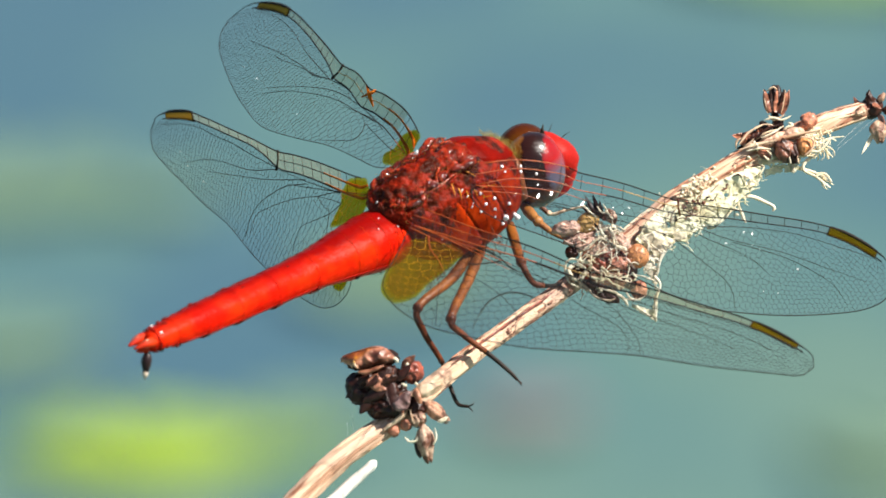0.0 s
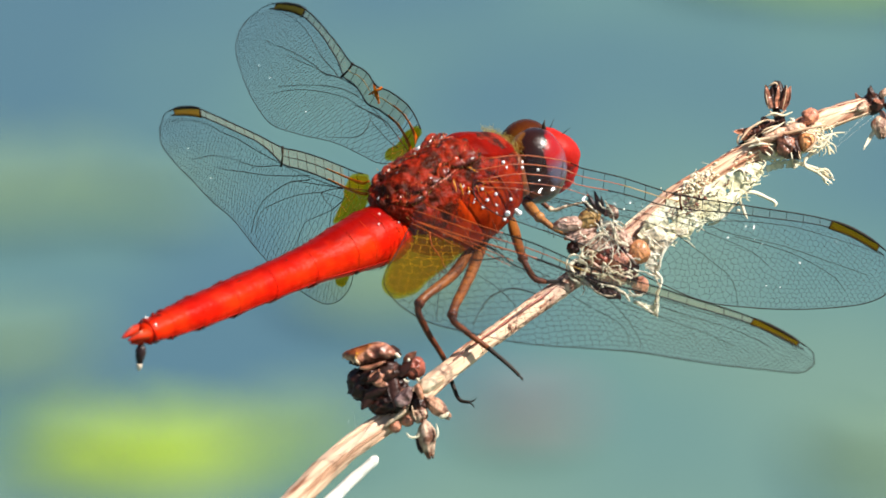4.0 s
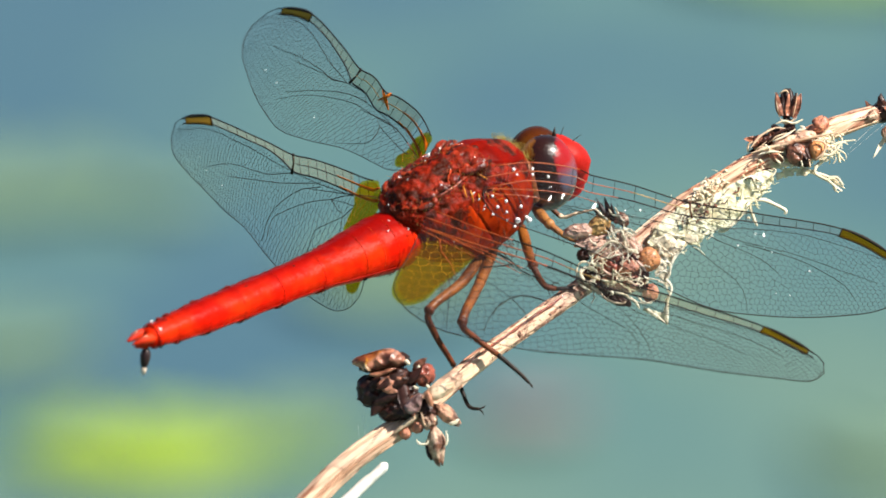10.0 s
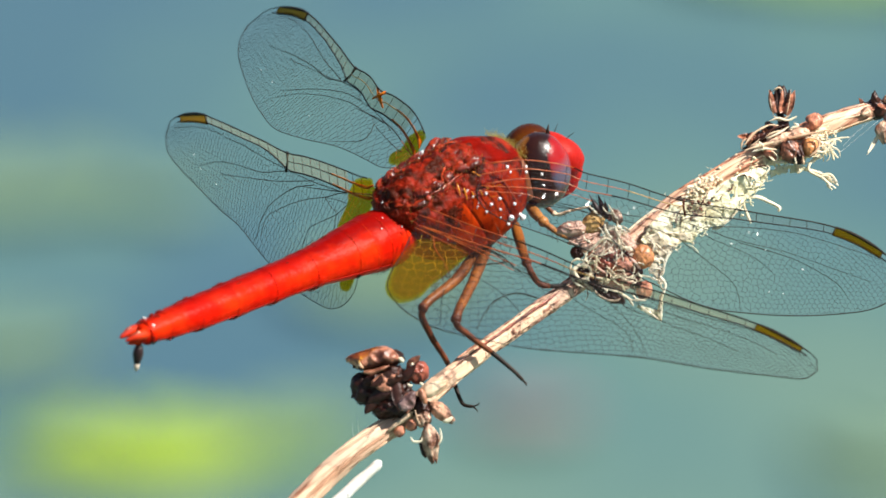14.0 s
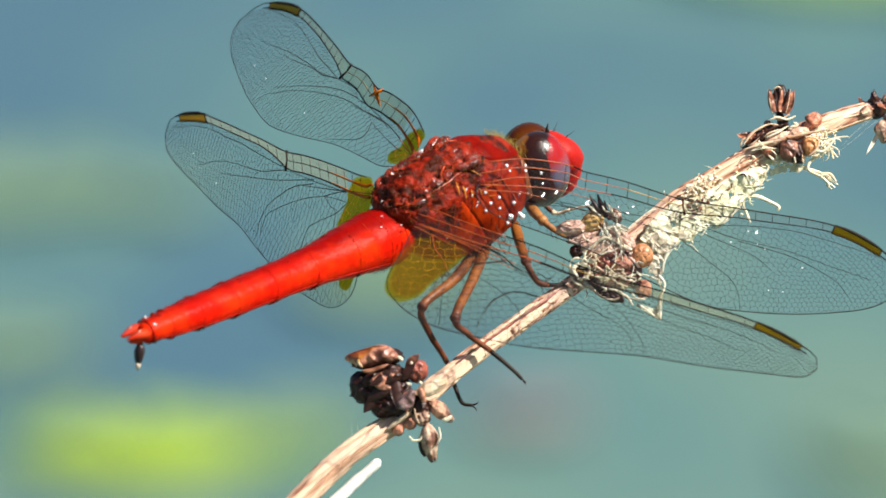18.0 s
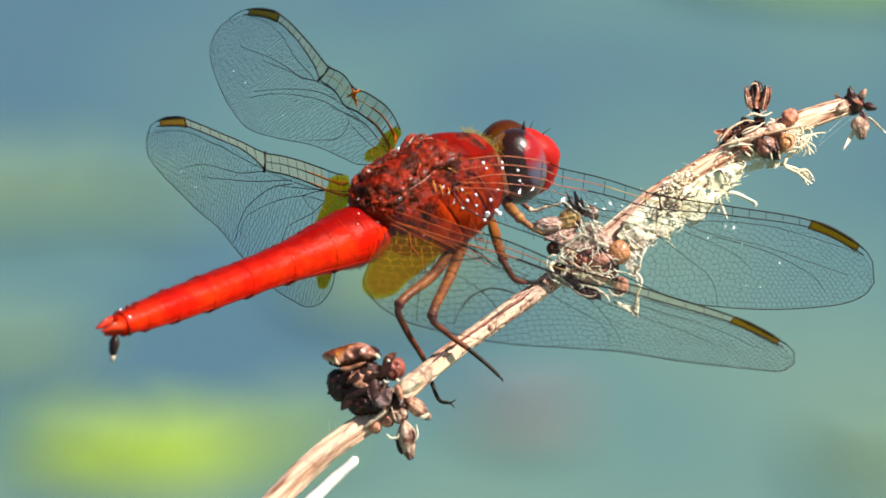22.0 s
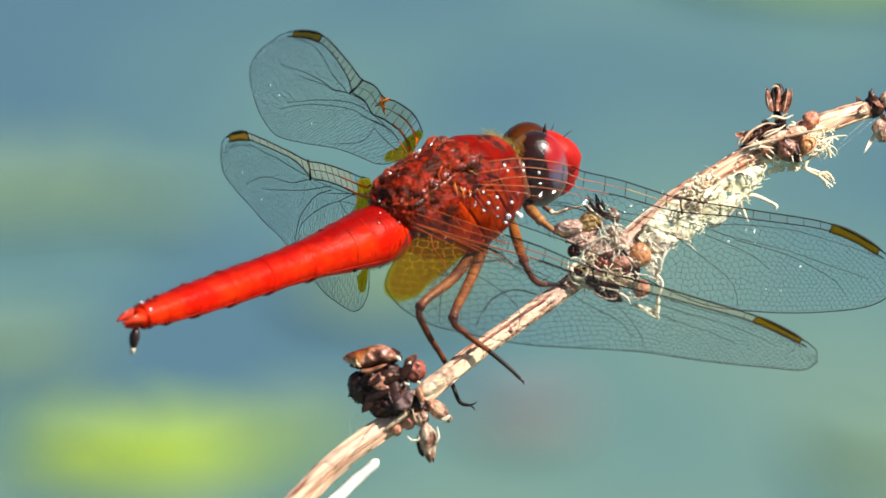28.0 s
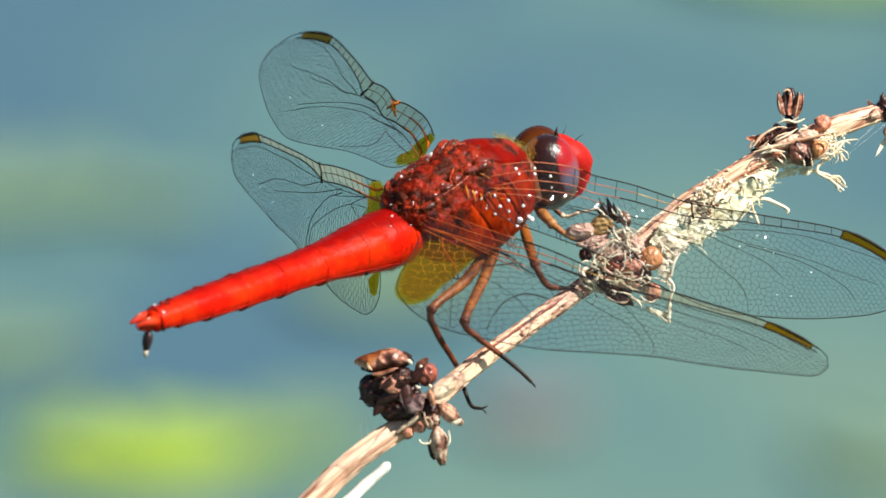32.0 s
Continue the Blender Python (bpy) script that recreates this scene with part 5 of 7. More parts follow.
def pod_shape(length, width, ribs=6, open_tip=True, seed=0):
    """A withered capsule along +z: ribbed, wrinkled, pinched at the stalk, split into points at the tip."""
    rings = []
    prof = ((0, .12), (.05, .3), (.13, .6), (.22, .82), (.33, .96), (.45, 1.0), (.57, .95), (.68, .84), (.78, .68), (.87, .52), (.94, .4), (1.0, .26))
    for z, r in prof:
        ring = []
        for j in range(24):
            a = 2 * math.pi * j / 24
            fold = abs(math.sin(ribs * a / 2 + 0.6 * z))
            k = 1 - 0.24 * (1 - fold) * (0.4 + z) + 0.22 * noise.noise((math.cos(a) * 1.6, math.sin(a) * 1.6, z * 3 + seed)) \
                + 0.08 * noise.noise((math.cos(a) * 5, math.sin(a) * 5, z * 9 + seed))
            zz = z + (0.16 * (fold - 0.5) if z > 0.85 and open_tip else 0)
            ring.append(Vector((math.cos(a) * r * k * width / 2, math.sin(a) * r * k * width / 2, zz * length)))
        rings.append(ring)
    return Shape().rings(rings)


def bract_shape(length, width, curl=0.6, seed=0):
    """A dried pointed leaflet along +z, cupped and curled, with thickness."""
    top, low, n, m = [], [], 10, 5
    for i in range(n):
        t = i / (n - 1)
        w = width / 2 * (math.sin(math.pi * min(1, 0.12 + 0.88 * t)) ** 0.7) * (1 - 0.55 * t)
        for j in range(m):
            q = j / (m - 1) * 2 - 1
            bend = curl * length * 0.5 * t * t
            p = Vector((q * w, bend + 0.35 * w * q * q + 0.08 * length * noise.noise((q, t * 2.5, seed)), t * length))
            top.append(p), low.append(p - Vector((0, 0.07, 0)))
    faces = []
    for i in range(n - 1):
        for j in range(m - 1):
            k = i * m + j
            faces.append((k, k + 1, k + m + 1, k + m))
            faces.append((k + n * m + m, k + n * m + m + 1, k + n * m + 1, k + n * m))
    for i in range(n - 1):
        for j in (0, m - 1):
            k = i * m + j
            faces.append((k, k + m, k + m + n * m, k + n * m))
    return Shape().add(top + low, faces)


def aim(x, y, z, way, spin=0):
    """A pose (place in millimetres) whose z axis points along way."""
    q = Vector(way).to_track_quat("Z", "Y").to_matrix().to_4x4()
    return Matrix.Translation((x * MM, y * MM, z * MM)) @ q @ pose(0, 0, 0, 0, 0, spin)


def seed_head(name, centre, core, label, pods, bracts, seed, big=1.0, crumbs=6, leaf=None):
    """core: size of the woody knot; pods: (x, y, z, way, length, width, material); bracts: (x, y, z, way, length, width, curl, spin)."""
    knot = part(name, Shape().ball((0, 0, 0), core, None, 16, 10, 0.3), POD, stem, label, mm(*centre))
    pods = [(x * big, y * big, z * big, way, length * big, width * big, mat) for x, y, z, way, length, width, mat in pods]
    bracts = [(x * big, y * big, z * big, way, length * big, width * big, curl, spin) for x, y, z, way, length, width, curl, spin in bracts]
    for k, (x, y, z, way, length, width, mat) in enumerate(pods):
        part("seed_pod", pod_shape(length, width, 5 + k % 3, True, seed + k), mat, knot, at=aim(x, y, z, way, 40 * k))
    for k, (x, y, z, way, length, width, curl, spin) in enumerate(bracts):
        part("bract", bract_shape(length, width, curl, seed + 2 * k), leaf or BRACT, knot, at=aim(x, y, z, way, spin))
    r = random.Random(seed)
    for k in range(crumbs):                               # crumpled scraps over the knot
        d = Vector((r.gauss(-0.2, 1), r.gauss(0, 1), abs(r.gauss(0.3, .8)))).normalized()
        part("bract", bract_shape(r.uniform(.7, 1.5) * big, r.uniform(.4, .9) * big, r.uniform(.2, .9), seed + 40 + k), BRACT if k % 3 else POD, knot,
             at=aim(d.x * core[0] * r.uniform(.7, 1.15), d.y * core[1] * r.uniform(.7, 1.15), d.z * core[2] * 1.1,
                    (d.x + r.gauss(0, .8), d.y + r.gauss(0, .8), d.z * 0.5 + r.gauss(0, .3)), r.uniform(0, 360)))
    return knot


def lump(name, parent, x, y, z, radii, lean, mat, seed, tip=0.0, label=""):
    """A crumpled piece on a seed head, its place counted on the perch plane."""
    base = parent.matrix_basis.translation / MM if parent is not stem else Vector()
    plump = mat in (POD_ORANGE, POD_ROSE)
    return part(name, crumple([q * (1.0 if plump else 1.12) for q in radii], seed, tip, 0.38 if plump else 1.0), mat, parent, label, mm(x - base.x, y - base.y, z - base.z) @ pose(0, 0, 0, 0, 0, lean))


def edge(parent, points, width, mat):
    """A thin pale rolled edge along a husk."""
    base = parent.matrix_basis.translation / MM if parent is not stem else Vector()
    line = spline([Vector(p) - base for p in points], 6 * len(points))
    n = len(line)
    part("husk_edge", Shape().tube(line, np.interp(np.linspace(0, 1, n), (0, .25, .8, 1), (.4, 1, .9, .3)) * width * 1.25, 6, 0.5), mat, parent)


def pod_from(parent, a, b, width, mat, seed):
    """A pod that reaches from a to b."""
    a, b = Vector(a), Vector(b)
    base = parent.matrix_basis.translation / MM
    part("seed_pod", pod_shape((b - a).length, width, 5 + seed % 3, True, seed), mat, parent, at=aim(*(a - base), b - a, 37 * seed))


# lower seed head, about (-4.3, -9)
# pieces in POD: dark brown husk with the head's deep shade in the colour
lower = part("seed_head", crumple((1.45, 1.45, 1.1), 3.3), POD, stem, "large withered dark brown seed head on the stem", mm(-3.99, -9.05, 4.2))
lump("husk", lower, -4.5, -7.15, 4.5, (1.3, 0.5, 0.6), 8, POD, 5.1)
lump("husk", lower, -3.78, -8.72, 5.0, (0.85, 0.5, 0.5), -20, POD, 9.2)
lump("husk", lower, -5.26, -9.05, 4.3, (0.75, 0.85, 0.7), 30, POD, 11.4, 0.1)
lump("husk", lower, -2.87, -9.8, 5.1, (0.5, 0.85, 0.45), -15, POD, 13.9)
lump("husk", lower, -3.6, -10.17, 4.7, (0.95, 0.55, 0.7), 20, POD, 15.2)
lump("husk", lower, -3.49, -8.19, 5.1, (0.55, 0.6, 0.5), 40, POD, 17.6)
lump("husk", lower, -1.94, -7.94, 4.9, (0.58, 0.6, 0.55), 10, ROSE_DEEP, 19.3)
lump("husk", lower, -4.52, -9.61, 4.6, (0.8, 0.5, 0.6), -30, POD, 21.1)
lump("husk", lower, -3.12, -11.78, 4.9, (0.36, 0.4, 0.35), 0, POD_ROSE, 23.5)
lump("husk", lower, -2.31, -11.4, 5, (0.4, 0.36, 0.35), 30, POD_ROSE, 25.8)
lump("husk", lower, -1.57, -10.97, 5, (0.42, 0.45, 0.4), 0, POD_PALE, 27.2)
lump("husk", lower, -1.76, -10.23, 4.8, (0.7, 0.5, 0.5), -40, POD, 28.4)
lump("husk", lower, -4.89, -8.44, 5, (0.5, 0.3, 0.4), 25, POD, 33)
pod_from(lower, (-1.9, -9.45, 5.3), (0.0, -8.65, 5.2), 1.05, FIBRE, 4)
pod_from(lower, (-1.2, -9.92, 4.9), (0.37, -11.16, 4.8), 1.1, POD_TAN, 5)
pod_from(lower, (-1.25, -11.3, 5.1), (-0.85, -13.75, 5), 1.25, POD_PALE, 6)


def husk_leaf(parent, corners, z, dome, mat, seed, thick=0.3, label=""):
    """A folded, domed scrap of husk with creases and a rolled rim; z is its height over the perch plane."""
    from mathutils.geometry import delaunay_2d_cdt
    base = parent.matrix_basis.translation / MM
    poly = spline([*corners, corners[0]], 7 * len(corners))[:-1]
    lo, hi = poly.min(0), poly.max(0)
    inner = [(x, y) for x in np.arange(lo[0], hi[0], 0.11) for y in np.arange(lo[1], hi[1], 0.11)
             if inside(poly, x, y)[0] and np.min(np.hypot(poly[:, 0] - x, poly[:, 1] - y)) > 0.07]
    co, _, faces, *_ = delaunay_2d_cdt([Vector(p) for p in [*poly, *inner]], [(i, (i + 1) % len(poly)) for i in range(len(poly))], [], 1, 1e-6)
    n, top = len(co), []
    for c in co:
        gap = float(np.min(np.hypot(poly[:, 0] - c.x, poly[:, 1] - c.y)))
        p = Vector((c.x, c.y, seed))
        crease = 0.16 * (1 - 2.4 * abs(noise.noise(p * 1.5))) + 0.05 * noise.noise(p * 5)
        top.append(Vector((c.x - base.x, c.y - base.y, z - base.z + dome * (1 - math.exp(-gap / 0.22)) + crease * min(1, gap / 0.1))))
    low = [Vector((v.x, v.y, v.z - thick)) for v in top]
    count = {}
    for f in faces:
        for a, b in zip(f, (*f[1:], f[0])):
            count[a, b] = 1
    rim = [(b, a, n + a, n + b) for a, b in count if (b, a) not in count]
    part("husk", Shape().add(top + low, [tuple(f) for f in faces] + [tuple(n + k for k in f[::-1]) for f in faces] + rim), mat, parent, label)


husk_leaf(lower, [(-6.62, -7.18), (-6.4, -6.85), (-5.4, -6.5), (-4.4, -6.24), (-3.7, -6.35), (-3.2, -6.8), (-3.05, -7.15), (-3.5, -7.4), (-4.25, -7.45), (-5.3, -7.72), (-5.85, -7.55), (-6.3, -7.4)],
          5.3, 0.45, HUSK_COPPER, 5.1, 0.4, "folded copper-brown husk on top of the seed head")
# highlight on the dark mass, put in as a copper scrap
husk_leaf(lower, [(-4.97, -8.6), (-4.4, -8.05), (-3.5, -8.0), (-3.15, -7.75), (-3.1, -8.1), (-3.8, -8.65), (-3.6, -9.1), (-4.25, -9.2), (-4.7, -8.9)], 5.6, 0.2, HUSK_COPPER, 8.4, 0.3)
husk_leaf(lower, [(-3.25, -10.0), (-2.65, -9.35), (-2.05, -9.2), (-2.1, -10.1), (-2.5, -10.5), (-3.1, -10.4)], 5.7, 0.15, HUSK_LILAC, 12.6, 0.25)
husk_leaf(lower, [(-1.65, -8.95), (-1.35, -9.5), (-1.3, -10.0), (-1.6, -9.9), (-1.9, -9.3)], 5.8, 0.1, BRACT_PALE, 14.2, 0.2)
edge(lower, [(-5.45, -7.95, 5.8), (-4.7, -7.88, 5.85), (-3.75, -7.52, 5.85)], 0.13, BRACT_PALE)
edge(lower, [(-6.6, -7.3, 5.5), (-6.3, -7.15, 5.6), (-5.95, -7.35, 5.6), (-5.85, -7.7, 5.6)], 0.06, FIBRE)
edge(lower, [(-5.75, -7.15, 5.85), (-5.7, -7.45, 5.8), (-5.45, -7.7, 5.8)], 0.08, FIBRE)
edge(lower, [(-6.64, -7.08, 5.5), (-5.84, -6.7, 5.5), (-4.73, -6.37, 5.5), (-3.98, -6.3, 5.5)], 0.05, BRACT_PALE)
edge(lower, [(-3.18, -7.01, 5.5), (-2.99, -7.14, 5.5), (-2.87, -7.32, 5.5)], 0.1, LICHEN)
edge(lower, [(-2.35, -7.38, 5.4), (-2.19, -7.51, 5.4)], 0.12, LICHEN)
edge(lower, [(-2.6, -8.68, 5.5), (-2.4, -8.82, 5.5), (-2.25, -8.77, 5.5)], 0.07, LICHEN)
edge(lower, [(-2.4, -12.21, 5.4), (-2.13, -12.48, 5.4), (-1.69, -12.43, 5.4), (-1.61, -12.15, 5.4)], 0.075, LICHEN)
edge(lower, [(-2.07, -10.41, 5.6), (-1.94, -10.97, 5.6), (-1.76, -11.34, 5.6)], 0.06, FIBRE)
edge(lower, [(-3.86, -11.78, 5.2), (-3.06, -11.16, 5.2), (-2.25, -10.5, 5.2)], 0.16, FIBRE)
edge(lower, [(-0.27, -11.16, 5.5), (0.1, -11.12, 5.5), (0.37, -10.85, 5.5)], 0.12, LICHEN)
edge(lower, [(-0.46, -11.59, 5.6), (-0.37, -12.27, 5.6), (-0.58, -12.7, 5.6)], 0.06, LICHEN)
edge(lower, [(-2.07, -9.24, 5.6), (-2.15, -9.86, 5.6), (-2.25, -10.41, 5.6)], 0.05, FIBRE)
edge(lower, [(-5.71, -7.38, 5.6), (-5.65, -7.08, 5.6)], 0.06, LICHEN)
edge(lower, [(-1.68, -12.2, 4.9), (-1.6, -12.9, 4.9), (-1.38, -13.55, 4.9)], 0.17, POD)
edge(lower, [(-1.76, -8.62, 5.5), (-1.57, -8.81, 5.5)], 0.11, LICHEN)


def blade(parent, at, way, length, width, curl, mat):
    """A dry pointed leaf tip."""
    base = parent.matrix_basis.translation / MM
    part("bract", bract_shape(length, width, curl, length * 7), mat, parent, at=aim(*(Vector(at) - base), way, 180))

for x, y, z, way, length, width, curl, mat in (
        (-3.0, -8.0, 5.6, (-0.8, -0.35, 0.2), 2.2, 1.2, 0.3, POD), (-2.9, -8.4, 5.5, (0.55, 0.6, 0.3), 1.3, 0.8, 0.5, POD),
        (-3.3, -8.6, 5.5, (0.1, -0.9, 0.2), 2.0, 1.1, 0.3, POD), (-2.45, -9.3, 5.7, (-0.1, -0.9, 0.15), 1.4, 0.9, 0.3, BRACT), (-3.6, -8.9, 5.4, (-0.75, -0.5, 0.2), 1.9, 1.2, 0.5, POD),
        (-2.5, -7.6, 5.2, (0.5, 0.5, 0.4), 1.1, 0.8, 0.5, BRACT), (-4.6, -9.6, 5.2, (-0.5, -0.7, 0.2), 1.3, 1.1, 0.5, POD)):
    blade(lower, (x, y, z), way, length, width, curl, mat)

# middle knot, about (10.5, -0.5)
middle = part("seed_head", crumple((1.7, 1.2, 0.9), 41.2), ROSE_DEEP, stem, "withered seed head wrapped in pale lichen", mm(10.86, -1.2, -2.9))
lump("husk", middle, 11.54, -0.95, -1.9, (0.74, 0.48, 0.5), 8, POD_ROSE, 2.2)
lump("husk", middle, 10.43, -0.83, -2.1, (0.5, 0.42, 0.4), -20, ROSE_DEEP, 4.4)
lump("husk", middle, 12.9, -0.4, -2.2, (0.68, 0.74, 0.55), 20, POD_ORANGE, 6.1)
lump("husk", middle, 12.99, -2.62, -2.6, (0.52, 0.58, 0.45), 0, POD_ROSE, 8.8)
lump("husk", middle, 12.22, -2.13, -2.5, (0.6, 0.3, 0.4), -20, POD, 10.3)
lump("husk", middle, 8.3, 1.42, -2, (0.78, 0.40, 0.4), 5, HUSK_CREAM, 12.5)
lump("husk", middle, 9.1, 0.84, -2.1, (0.85, 0.30, 0.3), 18, HUSK_CREAM, 14.1)
lump("husk", middle, 8.57, -0.15, -2.2, (0.34, 0.34, 0.3), 0, POD, 16.6)
lump("husk", middle, 9.6, 1.77, -1.95, (0.62, 0.50, 0.26), 35, CHIP, 18.2)
lump("husk", middle, 10.12, 1.58, -2.05, (0.18, 0.34, 0.2), 30, POD, 20.9)
lump("husk", middle, 9.62, 0.41, -2.1, (0.75, 0.32, 0.3), 25, HUSK_CREAM, 22.4)
# shaded hole between the pods, put in as a deep rose lump
lump("husk", middle, 10.8, -0.30, -1.75, (0.40, 0.20, 0.2), 5, ROSE_DEEP, 24)
lump("husk", middle, 9.62, -0.27, -2.1, (0.34, 0.3, 0.25), 0, POD_ROSE, 25.3)
lump("husk", middle, 10.8, -2.99, -2.5, (0.75, 0.32, 0.4), -22, POD, 27.7)
lump("husk", middle, 10.5, 0.1, -2.1, (0.9, 0.5, 0.3), 30, HUSK_CREAM, 43.7)
lump("husk", middle, 11.6, 0.7, -2.3, (0.8, 0.4, 0.3), -40, HUSK_CREAM, 45.1)
lump("husk", middle, 11.35, -2.07, -2.3, (0.8, 0.25, 0.35), -8, ROSE_DEEP, 29.1)
lump("husk", middle, 10.12, -1.60, -2.2, (0.8, 0.30, 0.3), -12, POD_ROSE, 31.2)
lump("husk", middle, 11.6, -2, -1.9, (0.2, 0.16, 0.16), 0, POD_PALE, 33.3)
lump("husk", middle, 9.87, -2.31, -2.3, (0.5, 0.2, 0.3), -30, POD, 35.8)
lump("husk", middle, 11.17, 2.2, -2.2, (0.28, 0.4, 0.25), 20, POD_PALE, 37.1)
# shade inside the lichen ring, put in as a dark lump
lump("husk", middle, 8.94, -1.51, -2.55, (0.42, 0.4, 0.25), 0, POD, 38.2)
lump("husk", middle, 8.73, -1.94, -2.2, (0.14, 0.1, 0.1), 0, POD_ORANGE, 39.5)
lump("husk", middle, 9.13, -1.82, -2.2, (0.12, 0.14, 0.1), 0, POD_ORANGE, 40.7)
blade(middle, (10.3, 2.08, -2.2), (-0.9, 1.54, 0.1), 1.79, 0.476, 0.2, POD)
blade(middle, (10.43, 2.14, -2.2), (-0.5, 1.58, 0), 1.66, 0.504, 0.1, POD)
blade(middle, (10.51, 2.08, -2.1), (-0.12, 1.22, 0.1), 1.23, 0.448, -0.1, POD)
blade(middle, (10.67, 1.95, -2.2), (0.31, 0.83, 0), 0.89, 0.476, 0.2, BRACT)
blade(middle, (10.24, 1.95, -2.1), (-1.11, 0.99, 0), 1.49, 0.336, 0.1, POD)
edge(middle, [(9.35, 2.94, -1.75), (9.75, 2.51, -1.75), (10.22, 2.14, -1.75)], 0.06, LICHEN)
edge(middle, [(10.24, 2.88, -1.75), (10.51, 2.51, -1.75), (10.98, 2.41, -1.75)], 0.055, LICHEN)
edge(middle, [(10.64, 3.01, -1.8), (10.98, 2.39, -1.8), (11.21, 2.02, -1.8)], 0.06, LICHEN)
edge(middle, [(10.37, 1.83, -1.7), (10.51, 1.15, -1.7), (11.21, 0.41, -1.7), (12.16, -0.02, -1.7)], 0.09, LICHEN)
edge(middle, [(9.13, -0.15, -1.7), (9.62, 0.19, -1.7), (10.37, 0.78, -1.7), (11.23, 0.41, -1.7)], 0.085, LICHEN)
edge(middle, [(9.15, -0.15, -1.65), (9.13, -0.64, -1.65), (9.62, -0.8, -1.65), (10.12, -0.48, -1.65)], 0.07, LICHEN)
edge(middle, [(10.98, 1.71, -1.8), (11.26, 0.9, -1.8), (11.35, 0.28, -1.8)], 0.08, LICHEN)
edge(middle, [(10.18, 0.88, -1.75), (10.61, 0.97, -1.75), (10.98, 0.88, -1.75)], 0.06, LICHEN)
edge(middle, [(11.23, 0.16, -1.75), (11.79, 0.16, -1.75), (12.22, -0.02, -1.75)], 0.1, LICHEN)
edge(middle, [(12.03, -0.46, -1.7), (12.41, -0.83, -1.7), (12.72, -1.22, -1.7)], 0.075, LICHEN_PINK)
edge(middle, [(10.98, 1.46, -2.1), (11.54, 1.58, -2.1), (12.1, 1.21, -2.1)], 0.055, LICHEN)
edge(middle, [(12.03, 1.34, -2.1), (11.48, 0.9, -2.1), (11.6, 0.53, -2.1)], 0.05, LICHEN)
edge(middle, [(8.2, -0.77, -1.9), (8.14, -1.32, -1.9), (8.39, -2.07, -1.9), (9, -2.44, -1.9)], 0.07, LICHEN)
edge(middle, [(8.2, -0.77, -1.9), (8.57, -0.56, -1.9), (9.13, -0.73, -1.9)], 0.06, LICHEN)
edge(middle, [(9.38, -0.77, -1.75), (9.93, -1.14, -1.75), (10.49, -1.45, -1.75), (11.97, -1.57, -1.75)], 0.065, LICHEN_PINK)
edge(middle, [(9.81, -1.76, -1.8), (10.49, -1.88, -1.8), (11.35, -1.79, -1.8)], 0.06, LICHEN)
edge(middle, [(10.18, -2.44, -2), (10.51, -2.66, -2), (10.24, -2.78, -2)], 0.075, LICHEN)
edge(middle, [(10.37, -2.5, -2), (11.11, -2.68, -2), (11.6, -2.81, -2)], 0.06, LICHEN)
edge(middle, [(9.5, -2.37, -2.05), (10.12, -3.05, -2.05), (10.98, -3.3, -2.05), (11.42, -3.18, -2.05)], 0.07, FIBRE)
edge(middle, [(11.35, -2.81, -2.1), (11.97, -3.18, -2.1), (12.28, -3.67, -2.1)], 0.085, LICHEN)
edge(middle, [(11.73, -1.82, -1.95), (12.47, -1.63, -1.95), (13.09, -1.69, -1.95), (13.7, -1.82, -1.95)], 0.05, LICHEN)
edge(middle, [(12.16, -2.81, -2.1), (12.47, -3.18, -2.1), (13.09, -3.3, -2.1)], 0.05, LICHEN)
edge(middle, [(12.03, -3.18, -2.1), (12.72, -3.3, -2.1), (13.4, -3.05, -2.1)], 0.045, LICHEN)
edge(middle, [(11.48, -1.82, -1.9), (11.54, -2.31, -1.9), (11.73, -2.62, -1.9)], 0.05, LICHEN)
edge(middle, [(12.53, -1.45, -1.9), (12.78, -1.82, -1.9), (12.59, -2.07, -1.9)], 0.06, LICHEN)
edge(middle, [(8.51, 0.53, -1.75), (9.13, 0.72, -1.75), (9.75, 0.88, -1.75)], 0.045, LICHEN_PINK)
edge(middle, [(8.02, 0.66, -1.8), (8.63, 0.41, -1.8), (9.25, 0.59, -1.8)], 0.05, LICHEN_PINK)
edge(middle, [(13.09, 0.84, -2.2), (13.58, 0.41, -2.2), (13.52, -0.15, -2.2)], 0.05, LICHEN)
ring_line = [(8.91 + 0.52 * math.cos(a) * (1 + 0.1 * math.sin(3 * a)), -1.45 + 0.50 * math.sin(a), -1.75 + 0.08 * math.cos(2 * a)) for a in np.linspace(0, 6.4, 30)]
edge(middle, ring_line, 0.125, LICHEN)
# upper knot, about (22.5, 7.3)
seed_head("seed_head", (22.0, 7.2, -7.3), (1.5, 0.85, 0.8), "small withered seed heads tangled in lichen",
          [(0.9, -0.4, 0.7, (0.3, -0.4, 0.7), 1.4, 1.2, POD), (1.6, -0.1, 0.6, (0.6, -0.2, 0.6), 1.2, 1.1, POD_ROSE),
           (2.2, 1.0, -0.1, (0.3, 0.9, 0.3), 0.9, 1.25, POD_ROSE), (-1.2, 0.1, 0.4, (-0.9, 0.3, 0.3), 1.0, 0.8, POD),
           (-0.4, 0.6, 0.5, (-0.5, 0.7, 0.4), 0.9, 0.7, POD), (0.3, 0.7, 0.5, (0.2, 0.8, 0.4), 0.8, 0.6, POD)],
          [(-0.6, 0.3, 0.7, (-0.6, 0.7, 0.2), 1.0, 0.5, 0.4, 0), (0.5, 0.1, 0.9, (0.7, -0.3, 0.3), 1.4, 0.6, 0.4, 70)], 29)
